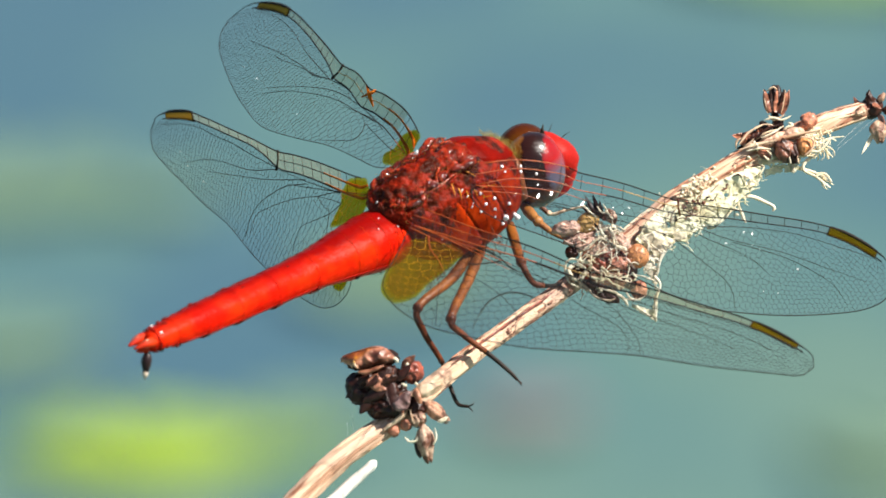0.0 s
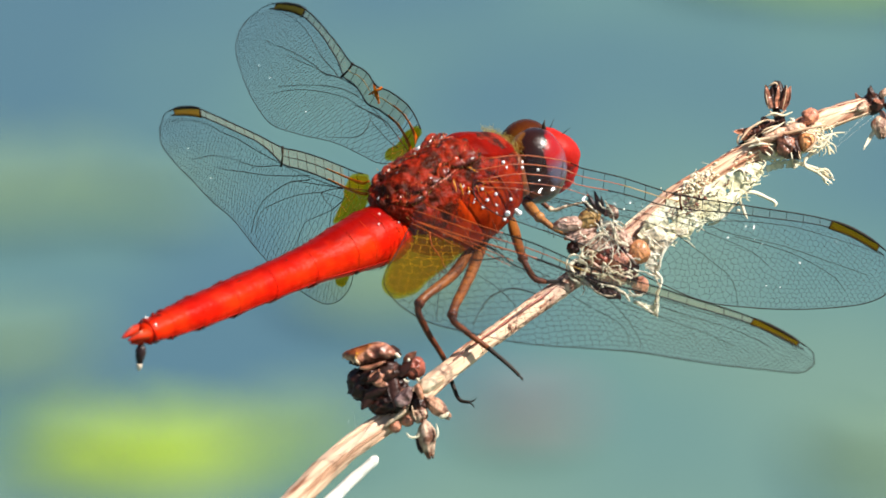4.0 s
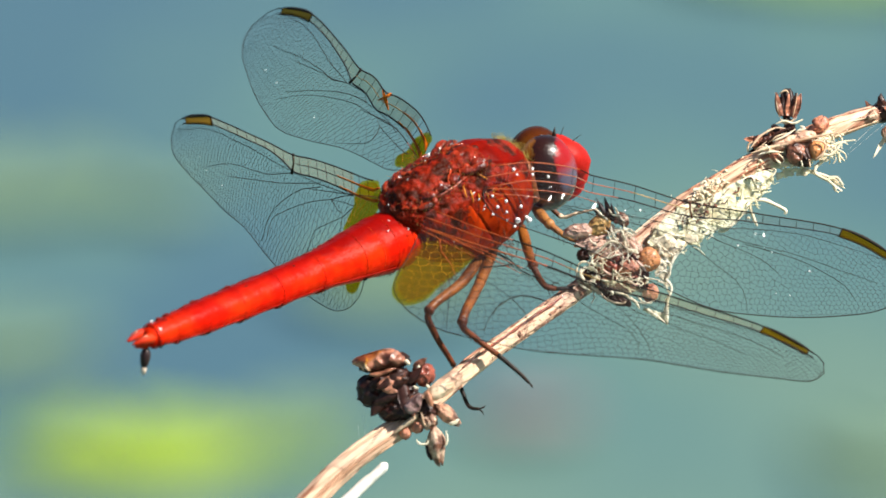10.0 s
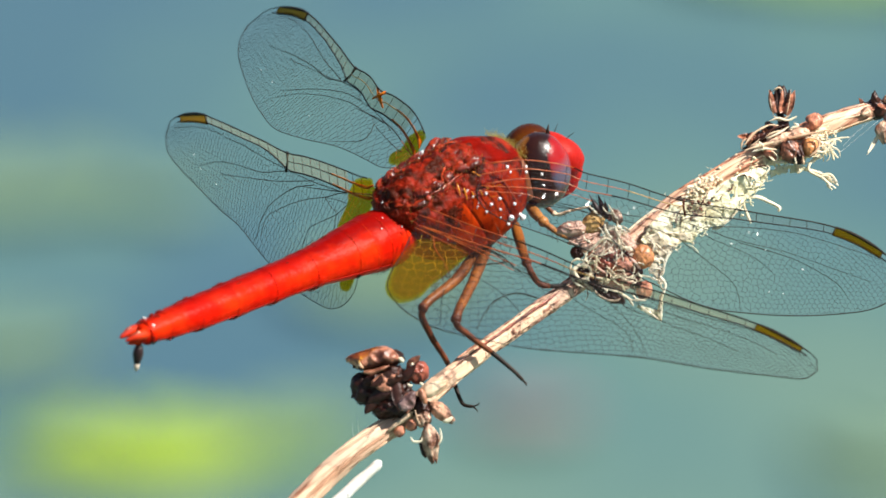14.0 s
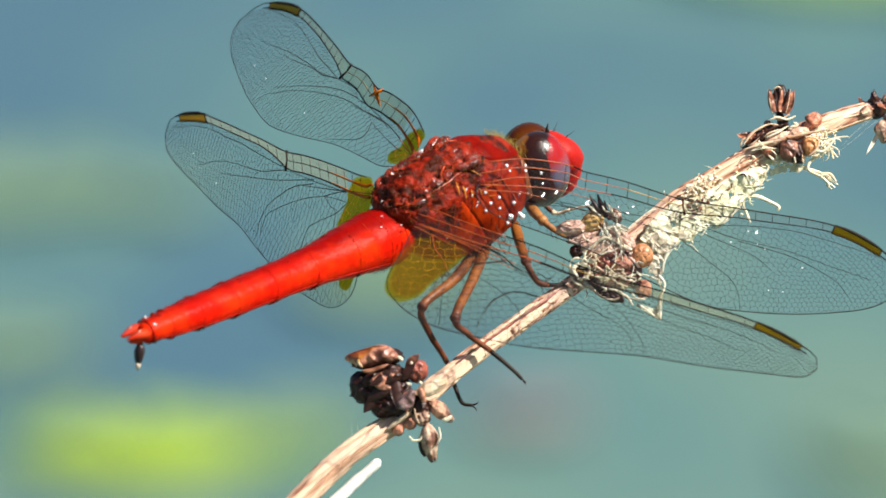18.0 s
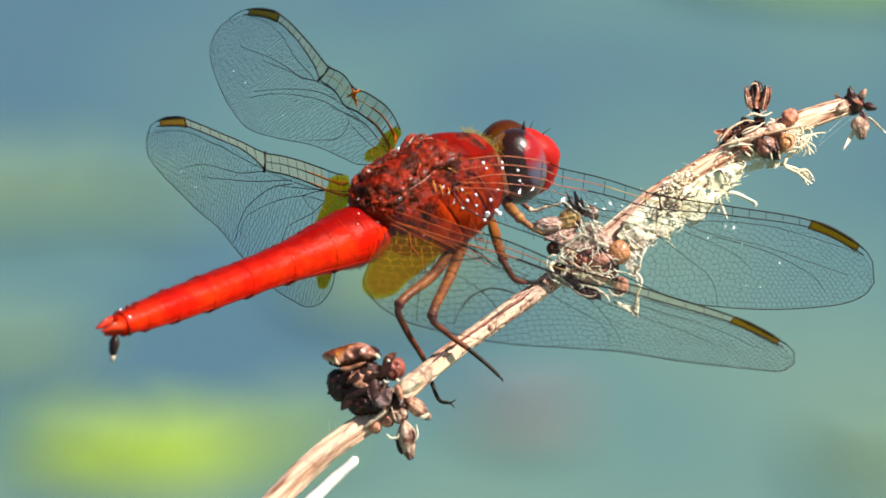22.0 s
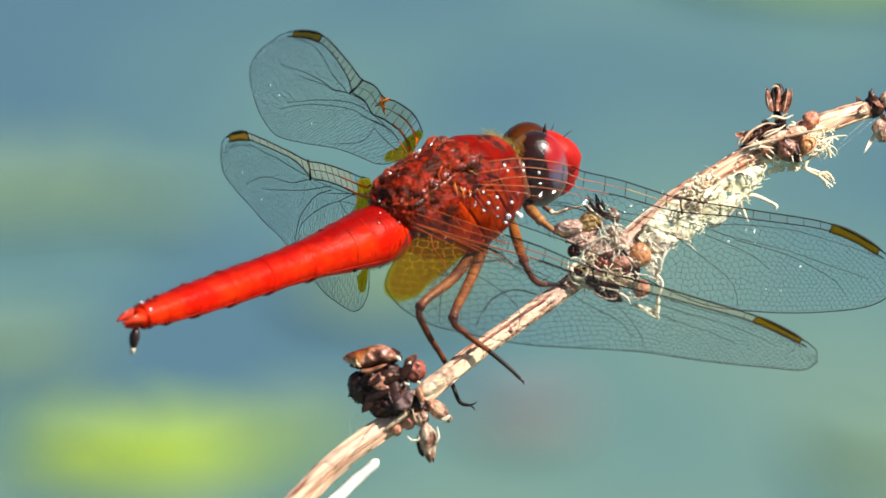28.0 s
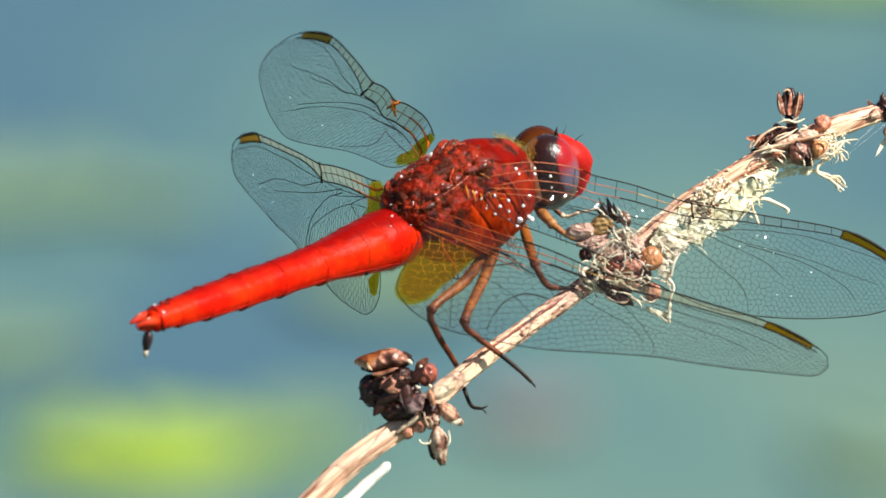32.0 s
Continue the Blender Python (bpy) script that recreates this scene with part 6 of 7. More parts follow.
bud = part("bud_stalk", Shape().tube(spline([(21.9, 7.6, -7.3), (22.1, 8.4, -7.2), (22.0, 9.2, -7.1)], 8), (.4, .3, .26, .3, .26, .25, .26, .28), 8, 0.3), POD, stem,
           "dark stalk of a standing bud")
part("seed_pod", pod_shape(1.9, 1.35, 6, True, 41), POD, bud, "dark upright seed pod with split tip", aim(22.0, 8.9, -7.1, (0.05, 1, 0.1)))
for k, (dx, w) in enumerate(((-0.75, -0.35), (-0.3, -0.1), (0.25, 0.1), (0.72, 0.38))):
    part("bract", bract_shape(1.55, 0.55, 0.1, 60 + k), POD if k % 2 else BRACT, bud, at=aim(22.0 + dx * 0.4, 9.1, -6.7 + (0.25 if k in (1, 2) else 0), (w * 0.7, 1, 0.05), 180 + 20 * k))
for dx, tilt in ((-0.62, -0.10), (0.62, 0.12)):           # pale rims of its sepals
    edge(bud, [(22.0 + dx * 0.7, 9.0, -6.3), (22.0 + dx, 9.8, -6.2), (22.0 + dx + tilt, 10.6, -6.4)], 0.035, FIBRE)
edge(bud, [(21.5, 10.5, -6.4), (21.9, 10.75, -6.3), (22.2, 10.6, -6.4)], 0.05, FIBRE)
part("sepal", bract_shape(1.7, 0.9, 0.25, 66), BRACT, bud, "copper-coloured sepal", aim(22.35, 9.0, -6.5, (0.35, 1, 0.15), 150))
part("sepal", bract_shape(1.6, 0.8, 0.2, 68), BRACT, bud, "copper-coloured sepal", aim(21.75, 9.1, -6.4, (-0.25, 1, 0.15), 210))
# tip of the stem, about (28.8, 9.3)
seed_head("seed_head", (28.5, 9.4, -9.8), (0.75, 0.75, 0.6), "small dried buds at the broken tip of the stem",
          [(0.0, 0.3, 0.3, (-0.3, 0.9, 0.3), 0.8, 0.6, POD), (0.5, 0.4, 0.3, (0.5, 0.8, 0.2), 0.7, 0.5, POD_PALE), (0.4, -0.8, 0.6, (0.1, -0.95, 0.2), 1.5, 1.25, POD_PALE),
           (0.7, -0.1, 0.4, (0.9, -0.2, 0.3), 0.9, 0.6, POD), (-0.4, 0.0, 0.5, (-0.6, -0.4, 0.6), 0.9, 0.7, POD_PALE)],
          [(0.2, -1.6, 0.7, (-0.5, -0.85, 0.1), 1.8, 0.35, 0.3, 0), (1.0, -0.9, 0.6, (0.8, -0.6, 0.1), 1.6, 0.3, 0.3, 40)], 33, leaf=LICHEN)

# white sliver beside the lower stalk
part("bark_sliver", Shape().tube(spline([(-4.3, -13.75, 5.0), (-5.05, -14.45, 5.2), (-6.1, -15.4, 5.5), (-7.5, -16.75, 6.0), (-10.4, -19.6, 7.0)], 20),
                                 np.interp(np.linspace(0, 1, 20), (0, .06, .4, 1), (.1, .33, .36, .5)), 10, 0.2), CHALK, stem,
     "chalk-white peeled sliver beside the stalk")


# a dark line along the upper side of the stalk, with a pale strip over it
edge(stem, [(0.6, -7.5, 2.55), (2.4, -6.15, 1.5), (4.3, -4.85, 0.25), (6.2, -3.55, -0.9), (7.5, -2.6, -1.8)], 0.06, ROSE_DEEP)
edge(stem, [(1.4, -6.75, 2.1), (2.9, -5.65, 1.1), (4.6, -4.45, 0.0), (6.0, -3.45, -0.9)], 0.075, FIBRE)
edge(stem, [(-7.6, -14.4, 6.2), (-5.6, -12.75, 5.5), (-3.9, -11.4, 4.8)], 0.05, BRACT_PALE)
edge(stem, [(-8.2, -15.2, 6.5), (-6.4, -13.7, 5.9), (-4.6, -12.2, 5.2), (-3.4, -11.3, 4.7)], 0.06, BRACT_PALE)


# lichen: crust and strands that cling to the stalk
def strands(count, zone, length, width, seed, droop=(0.2, -1, 0.1), curl=0.6, around=1.1):
    """Wandering threads that start on the stalk in the stretch zone of x."""
    r, s = random.Random(seed), Shape()
    for _ in range(count):
        c, rad = stem_at(stem_s(r.uniform(*zone)))
        d = Vector((r.gauss(0.3, .5), r.gauss(-0.55, .6), r.gauss(0.55, .45))).normalized()
        p, way = c + d * rad * around, (Vector(droop) * 0.6 + d * 0.5 + Vector((r.gauss(0, .5),) * 1 + (r.gauss(0, .5), r.gauss(0, .4)))).normalized()
        n, step = r.randint(5, 10), length * r.uniform(.5, 1.3) / 8
        pts = [p]
        for k in range(n):
            way = (way + Vector((r.gauss(0, curl), r.gauss(0, curl), r.gauss(0, curl)))).normalized()
            p = p + way * step
            gap = p - c
            if gap.length > rad + length * 0.75:
                way = (way - gap.normalized() * 0.8).normalized()
            pts.append(p)
        w = width * r.uniform(.6, 1.3)
        s.tube(pts, np.interp(np.linspace(0, 1, len(pts)), (0, .3, 1), (1, .9, .45)) * w, 5)
    return s


part("lichen_tuft", strands(40, (20.0, 25.0), 1.8, 0.06, 54), LICHEN, stem, "cream lichen round the upper buds", kind="stuff")


def crust(zone, count, size, seed, low=-0.4):
    r, s = random.Random(seed), Shape()
    for _ in range(count):
        c, rad = stem_at(stem_s(r.uniform(*zone)))
        d = Vector((r.gauss(0.35, .35), r.gauss(low, .45), r.gauss(0.45, .4))).normalized()
        z = size * r.uniform(.5, 1.3)
        s.ball(c + d * rad * r.uniform(.95, 1.25), (z, z * r.uniform(.5, 1), z * r.uniform(.5, 1)), None, 7, 5, 0.5)
    return s


part("lichen_crust", crust((20.4, 24.5), 110, 0.2, 63), LICHEN, stem, "crumbly cream lichen crust", kind="stuff")


def branch(points, width, label, forks=()):
    s = Shape().tube(spline(points, 6 * len(points)), np.linspace(1, .5, 6 * len(points)) * width, 7, 0.4)
    for f in forks:
        s.tube(spline(f, 12), np.linspace(.8, .25, 12) * width, 6, 0.4)
    return part("lichen_branch", s, LICHEN, stem, label)


branch([(22.6, 6.3, -7.2), (23.2, 5.6, -6.9), (24.0, 5.3, -6.8), (24.7, 5.1, -6.8), (25.3, 4.7, -6.8)], 0.16, "branching cream lichen twig below the buds",
       ([(24.9, 5.0, -6.8), (25.4, 5.0, -6.7), (25.8, 4.5, -6.7)], [(25.2, 4.8, -6.8), (25.2, 4.3, -6.8), (25.5, 4.0, -6.8)], [(25.3, 4.7, -6.8), (25.9, 4.3, -6.8)]))
branch([(24.0, 7.4, -7.8), (24.9, 7.2, -7.4), (25.4, 6.7, -7.3), (25.6, 6.0, -7.3)], 0.15, "branching cream lichen twig below the buds",
       ([(25.0, 7.1, -7.4), (25.8, 7.4, -7.4), (26.6, 7.5, -7.4)], [(25.5, 6.5, -7.3), (25.9, 6.1, -7.3)], [(25.3, 6.8, -7.3), (24.8, 6.2, -7.3)]))


def web(corners, low, high, count, width, seed, label, mat=LICHEN):
    """Pale threads that run to and fro between the corners of a patch."""
    r, s = random.Random(seed), Shape()
    poly = np.array(corners, float)
    lo, hi = poly.min(0), poly.max(0)

    def spot():
        while True:
            x, y = r.uniform(lo[0], hi[0]), r.uniform(lo[1], hi[1])
            if inside(poly, x, y)[0]:
                return Vector((x, y, r.uniform(low, high)))

    for _ in range(count):
        a = spot()
        b = a + (spot() - a) * r.uniform(0.25, 0.7)
        sag = Vector((r.gauss(0, .3), r.gauss(0, .3), r.gauss(0, .2)))
        pts = []
        for t in np.linspace(0, 1, 8):
            p = a.lerp(b, t) + sag * math.sin(math.pi * t) + Vector((r.gauss(0, .04), r.gauss(0, .04), 0))
            pts.append(p)
        w = width * r.uniform(.5, 1.4)
        s.tube(pts, np.interp(np.linspace(0, 1, 8), (0, .2, .8, 1), (.5, 1, .9, .4)) * w, 5)
    return part("lichen_web", s, mat, stem, label, kind="stuff")


web([(20.3, 7.4), (25.2, 7.8), (25.6, 6.6), (23.5, 5.5), (20.5, 5.9)], -7.4, -6.2, 170, 0.06, 74, "cream web of lichen round the upper buds")


def lichen_sheet(corners, z0, z1, gap, seed, label, mat, thick=0.09):
    """A ragged skin of lichen with holes in it; z0 and z1 are its depth at the first and the last x."""
    poly = np.array(corners, float)
    lo, hi = poly.min(0), poly.max(0)
    step, r = 0.085, Vector((seed, 0, 0))
    nx, ny = int((hi[0] - lo[0]) / step) + 4, int((hi[1] - lo[1]) / step) + 4
    xs, ys = lo[0] - step + step * np.arange(nx), lo[1] - step + step * np.arange(ny)
    keep, verts = {}, []
    for i in range(nx):
        for j in range(ny):
            p = Vector((xs[i], ys[j], 0))
            q = p + Vector((noise.noise(p * 2.6 + r), noise.noise(p * 2.6 - r), 0)) * 0.16
            hole = noise.noise(p * 1.5 + r * 3) + 0.55 * noise.noise(p * 4.2 + r)
            if inside(poly, q.x, q.y)[0] and hole < gap:
                z = z0 + (z1 - z0) * (p.x - lo[0]) / (hi[0] - lo[0]) + 0.30 * noise.noise(p * 0.9 + r) + 0.10 * noise.noise(p * 3.1 + r)
                keep[i, j] = len(verts)
                verts.append(Vector((q.x, q.y, z + 0.06 * noise.noise(p * 7 + r))))
    n = len(verts)
    faces, rims = [], {}
    for (i, j), a in keep.items():
        cell = [a, keep.get((i + 1, j)), keep.get((i + 1, j + 1)), keep.get((i, j + 1))]
        if None in cell:
            continue
        faces.append(tuple(cell))
        faces.append(tuple(n + k for k in cell[::-1]))
        for k in range(4):
            rims[cell[k], cell[(k + 1) % 4]] = 1
    for (a, b) in list(rims):
        if (b, a) not in rims:
            faces.append((b, a, n + a, n + b))
    return part("lichen_sheet", Shape().add(verts + [v - Vector((0, 0, thick)) for v in verts], faces), mat, stem, label)


def rope(points, width, label="pale lichen cord", mat=LICHEN):
    n = 6 * len(points)
    return part("lichen_cord", Shape().tube(spline(points, n), np.interp(np.linspace(0, 1, n), (0, .1, .85, 1), (.7, 1, .85, .45)) * width, 8, 0.6), mat, stem, label)


lichen_sheet([(12.72, 0.73), (13.3, 1.72), (14.2, 2.6), (15.1, 3.2), (16.5, 3.5), (17.4, 4.0), (18.3, 4.6), (19.5, 5.2), (21.27, 5.70), (21.14, 4.67), (20.63, 3.91), (20.12, 3.59), (19.61, 3.14), (18.91, 2.37), (18.08, 1.61), (17.50, 1.42), (16.74, 1.14), (16.17, 0.46), (15.46, 0.65), (14.89, 0.02), (14.38, -0.75), (13.23, -0.49)], -3.6, -5.7, 0.74, 3.7, "thin greenish-cream skin of lichen under the stalk", LICHEN_GREEN)
lichen_sheet([(13.09, 0.78), (14.01, 1.34), (15.19, 1.21), (16.18, 1.21), (16.18, 0.72), (15.31, 0.53), (14.69, -0.15), (14.26, -1.08), (14.17, -1.82), (14.38, -2.31), (14.17, -2.81), (13.83, -2.07), (13.21, -1.32), (13.52, -0.58), (13.46, 0.28)], -3.2, -3.8, 0.52, 5.9, "cream web of lichen with holes beside the knot", LICHEN)
lichen_sheet([(12.53, -3.49), (13.83, -3.86), (14.01, -2.81), (14.32, -2.56), (14.22, -4.81), (13.95, -4.69), (13.21, -4.23), (12.47, -3.8)], -3.1, -3.3, 0.5, 8.3, "cream web of lichen that hangs from the knot", LICHEN_GREEN)
lichen_sheet([(21.27, 5.31), (22.16, 5.6), (23.18, 5.75), (23.82, 5.44), (23.43, 5.14), (22.54, 5.09), (21.78, 4.89), (21.27, 4.73)], -6.2, -6.6, 0.6, 9.9, "green lichen film below the buds", LICHEN_GREEN)
rope([(14.69, -0.02, -3.3), (14.38, -0.77, -3.3), (14.22, -1.45, -3.3), (14.01, -1.69, -3.3)], 0.11)
rope([(14.01, -1.69, -3.1), (14.38, -2.31, -3.1), (14.1, -3.3, -3.1), (14.1, -4.72, -3.1)], 0.1)
rope([(13.09, 0.78, -3.5), (13.95, 1.09, -3.5), (15.19, 1.15, -3.5)], 0.09)
rope([(12.59, -3.61, -3.1), (13.21, -3.98, -3.1), (14.01, -4.6, -3.1)], 0.07)
rope([(13.77, 0.41, -3.2), (14.2, 0.04, -3.2), (14.57, -0.21, -3.2)], 0.06)
rope([(15.19, 0.41, -3.4), (14.76, -0.09, -3.4), (14.57, -0.46, -3.4)], 0.08)
rope([(13.7, -0.64, -3.2), (14.14, -0.58, -3.2), (14.32, -0.77, -3.2)], 0.06)
rope([(13.33, -1.51, -3.1), (13.83, -1.2, -3.1), (14.15, -1.32, -3.1)], 0.07)
rope([(13.46, -1.82, -3.1), (14.2, -2.07, -3.1)], 0.05)
rope([(19.61, 3.46, -5.6), (20.5, 3.52, -5.6), (21.27, 3.2, -5.6), (21.93, 2.85, -5.6), (21.88, 2.57, -5.6)], 0.13)
rope([(20.63, 4.35, -5.6), (20.12, 3.91, -5.6), (19.61, 3.2, -5.6), (19.86, 2.31, -5.6), (20.09, 1.78, -5.6)], 0.11)
rope([(17.63, 2.69, -5.4), (17.72, 2.06, -5.4), (18.08, 1.78, -5.4), (18.53, 1.99, -5.4), (19.1, 2.57, -5.4)], 0.12)
rope([(17.5, 1.42, -5.5), (18.08, 1.57, -5.5), (18.84, 2.31, -5.5), (19.51, 3.05, -5.5)], 0.09)
rope([(15.46, 0.65, -4.9), (16.1, 0.59, -4.9), (16.29, 0.37, -4.9)], 0.09)
rope([(16.68, 1.1, -5.1), (16.87, 1.29, -5.1), (17.21, 1.01, -5.1)], 0.08)
rope([(12.72, 0.42, -4.5), (13.74, 0.53, -4.5), (14.76, 0.14, -4.5), (15.46, 0.65, -4.5)], 0.05)
rope([(19.74, 3.46, -5.5), (19.42, 3.71, -5.5), (19.61, 4.1, -5.5)], 0.08)
rope([(19.42, 2.37, -5.6), (19.61, 2.29, -5.6)], 0.09)
rope([(14.38, -0.56, -4.3), (14.89, 0.08, -4.3), (15.46, 0.63, -4.3)], 0.08)
rope([(23.18, 5.56, -6.5), (23.31, 5.24, -6.5), (23.15, 5.12, -6.5)], 0.11)
rope([(16.29, 4.54, -4.7), (16.61, 4.73, -4.7), (16.74, 4.35, -4.7)], 0.1)
rope([(15.81, 4.12, -4.5), (16.1, 4.2, -4.5), (16.68, 4.03, -4.5), (16.8, 3.78, -4.5)], 0.11)
rope([(13.17, 2.31, -4.2), (13.42, 2.5, -4.2), (14, 2.69, -4.2)], 0.05)
rope([(15.12, 2.18, -4.35), (15.21, 2.82, -4.35), (15.53, 3.37, -4.35), (16.29, 3.27, -4.35), (17.31, 3.05, -4.35)], 0.045, "dark crack in the bark", POD)
rope([(17.44, 3.43, -4.7), (17.7, 3.52, -4.7)], 0.06, "dark crack in the bark", POD)
rope([(19.23, 4.86, -5), (19.61, 4.99, -5), (19.8, 4.8, -5)], 0.07, "dark crack in the bark", POD)
rope([(20.37, 5.5, -5.5), (20.88, 5.6, -5.5), (21.27, 5.5, -5.5)], 0.05, "dark crack in the bark", POD)
rope([(15.66, 2.69, -4.3), (16.29, 2.57, -4.3), (16.87, 2.82, -4.3)], 0.04, "dark crack in the bark", POD)
part("lichen_crust", crust((14.6, 20.2), 60, 0.13, 61, -0.2), LICHEN_GREEN, stem, "crumbly greenish-cream lichen crust", kind="stuff")
part("lichen_crust", crust((8.8, 12.6), 30, 0.12, 62, 0.2), LICHEN, stem, "crumbly cream lichen crust", kind="stuff")


def crumbs_patch(corners, low, high, count, size, seed, label, mat):
    """Flat crumbs of crust that fill a patch."""
    r, s = random.Random(seed), Shape()
    poly = np.array(corners, float)
    lo, hi = poly.min(0), poly.max(0)
    while count:
        x, y = r.uniform(lo[0], hi[0]), r.uniform(lo[1], hi[1])
        if inside(poly, x, y)[0]:
            z = size * r.uniform(.4, 1.4)
            s.ball((x, y, r.uniform(low, high)), (z, z * r.uniform(.4, 1), z * .5), Matrix.Rotation(r.uniform(0, 3), 3, "Z"), 9, 6, 0.9)
            count -= 1
    return part("lichen_crust", s, mat, stem, label, kind="stuff")


def lichen_fibres(corners, low, high, count, width, seed, label, mat):
    """Thin cords that lie along the stalk over a skin of lichen."""
    r, s = random.Random(seed), Shape()
    poly = np.array(corners, float)
    lo, hi = poly.min(0), poly.max(0)
    while count:
        x, y = r.uniform(lo[0], hi[0]), r.uniform(lo[1], hi[1])
        if not inside(poly, x, y)[0]:
            continue
        a, long, z = radians(34) + r.gauss(0, 0.6), r.uniform(0.3, 0.9), low + (high - low) * (x - lo[0]) / (hi[0] - lo[0]) + r.uniform(-.1, .15)
        pts = [(x + long * k * math.cos(a) + r.gauss(0, .1), y + long * k * math.sin(a) + r.gauss(0, .1), z + r.gauss(0, .05)) for k in (0, .33, .66, 1)]
        s.tube(spline(pts, 9), np.interp(np.linspace(0, 1, 9), (0, .2, .8, 1), (.4, 1, .8, .3)) * width * r.uniform(.6, 1.4), 6, 0.5)
        count -= 1
    return part("lichen_fibre", s, mat, stem, label, kind="stuff")


UNDER_STALK = [(13.3, 1.0), (15.1, 2.6), (17.4, 3.6), (19.5, 4.8), (21.0, 5.2), (20.5, 3.9), (19.0, 2.4), (17.5, 1.4), (16.2, 0.5), (14.6, -0.3)]
lichen_fibres(UNDER_STALK, -3.52, -5.62, 24, 0.05, 101, "pale cords of lichen laid along the stalk", LICHEN)
lichen_fibres(UNDER_STALK, -3.52, -5.62, 36, 0.05, 102, "greenish cords of lichen laid along the stalk", LICHEN_GREEN)
lichen_fibres([(13.3, 1.0), (15.1, 2.9), (17.4, 3.9), (19.5, 5.0), (19.5, 4.4), (17.5, 2.8), (15.4, 1.8)], -3.4, -5.2, 14, 0.04, 103, "brown shreds of bark in the lichen", BRACT)
crumbs_patch([(15.5, 2.9), (16.4, 3.5), (17.6, 3.3), (17.3, 2.7), (16.3, 2.3)], -4.3, -4.1, 16, 0.10, 104, "brown crumbs of bark in the lichen", BRACT)
crumbs_patch([(15.5, 3.5), (16.9, 4.85), (17.8, 5.0), (17.0, 4.1), (16.1, 3.4)], -4.9, -4.3, 80, 0.10, 105, "crumbly cream lichen crust on the stalk", LICHEN)
crumbs_patch([(20.4, 6.4), (24.9, 7.6), (25.0, 7.0), (23.2, 5.9)], -7.3, -6.6, 90, 0.2, 83, "crumbly cream lichen crust below the buds", LICHEN)
part("silk_threads", Shape().prisms([(25.9, 6.4, -7.3), (26.2, 6.9, -7.4), (26.6, 7.4, -7.4), (-5.7, -12.1, 4.6), (-6.1, -12.6, 4.7)],
                                    [(28.6, 8.6, -9.5), (28.2, 8.9, -9.5), (28.6, 9.0, -9.6), (-5.9, -10.7, 4.6), (-6.2, -11.2, 4.7)], [0.012] * 5, [(0, 0, 1)] * 5), SILK, stem,
     "fine spider threads", kind="stuff")
web([(9.0, 1.6), (11.2, 2.2), (12.6, 0.3), (13.2, -0.6), (12.4, -3.0), (10.6, -3.2), (8.9, -1.9), (8.6, 0.2)], -2.1, -1.3, 60, 0.045, 75, "cream tangle of lichen round the knot")
lichen_sheet([(9.9, 1.9), (11.2, 2.0), (12.4, 0.3), (11.4, 0.1), (10.5, 0.25), (9.5, 0.5)], -2.1, -2.1, 0.02, 12.7, "cream web of lichen over the knot", LICHEN)
lichen_sheet([(8.4, -1.9), (9.0, -0.8), (10.4, -1.5), (12.0, -1.7), (12.5, -3.0), (11.2, -3.3), (9.6, -2.9)], -2.3, -2.3, -0.08, 14.2, "cream web of lichen below the knot", LICHEN)
upper = part("seed_head", crumple((0.7, 0.4, 0.4), 51.1), POD, stem, "dark husks among pale strands on the stalk", mm(20.63, 7.41, -6.6))
lump("husk", upper, 20.12, 7.40, -6.4, (0.42, 0.20, 0.2), 50, BRACT, 3.1)
lump("husk", upper, 21.27, 8.0, -6.6, (0.40, 0.20, 0.2), 25, BRACT, 5.2)
lump("husk", upper, 22.2, 8.50, -6.8, (0.24, 0.32, 0.2), 10, POD, 7.3)
lump("husk", upper, 21.39, 6.33, -6.2, (0.42, 0.26, 0.25), -25, BRACT, 9.4)
lump("husk", upper, 22.67, 6.58, -5.9, (0.52, 0.62, 0.45), 15, BRACT, 11.5)
lump("husk", upper, 21.9, 7.3, -6.2, (0.8, 0.3, 0.3), 20, HUSK_CREAM, 21.5)
lump("husk", upper, 23.2, 7.7, -6.3, (0.6, 0.3, 0.3), 10, HUSK_CREAM, 23.1)
lump("husk", upper, 24.01, 6.84, -6, (0.48, 0.6, 0.4), -10, POD_ORANGE, 13.6)
lump("husk", upper, 20.76, 6.84, -6.1, (0.5, 0.2, 0.2), -10, POD_PALE, 15.7)
lump("husk", upper, 23.31, 5.95, -6, (0.25, 0.2, 0.2), 0, POD, 17.8)
lump("husk", upper, 24.15, 8.25, -7.2, (0.5, 0.3, 0.35), 10, POD_ROSE, 19.9)
edge(upper, [(19.61, 6.58, -5.9), (20.63, 6.90, -5.9), (21.65, 7.16, -5.9), (23.43, 7.60, -5.9), (25.22, 7.99, -5.9)], 0.1, FIBRE)
edge(upper, [(19.99, 6.84, -6), (21.27, 7.67, -6), (22.29, 7.99, -6)], 0.06, FIBRE)
edge(upper, [(19.46, 6.67, -6.1), (19.51, 7.16, -6.1), (19.80, 7.41, -6.1)], 0.06, FIBRE)
edge(upper, [(21.27, 6.24, -5.9), (21.84, 5.82, -5.9), (22.67, 5.91, -5.9)], 0.07, LICHEN)
edge(upper, [(22.92, 6.33, -5.5), (23.08, 5.69, -5.5)], 0.05, LICHEN)
edge(upper, [(23.43, 6.39, -5.5), (23.59, 5.69, -5.5)], 0.045, FIBRE)
edge(upper, [(21.39, 6.65, -5.8), (21.84, 6.20, -5.8), (21.71, 5.88, -5.8)], 0.05, LICHEN)
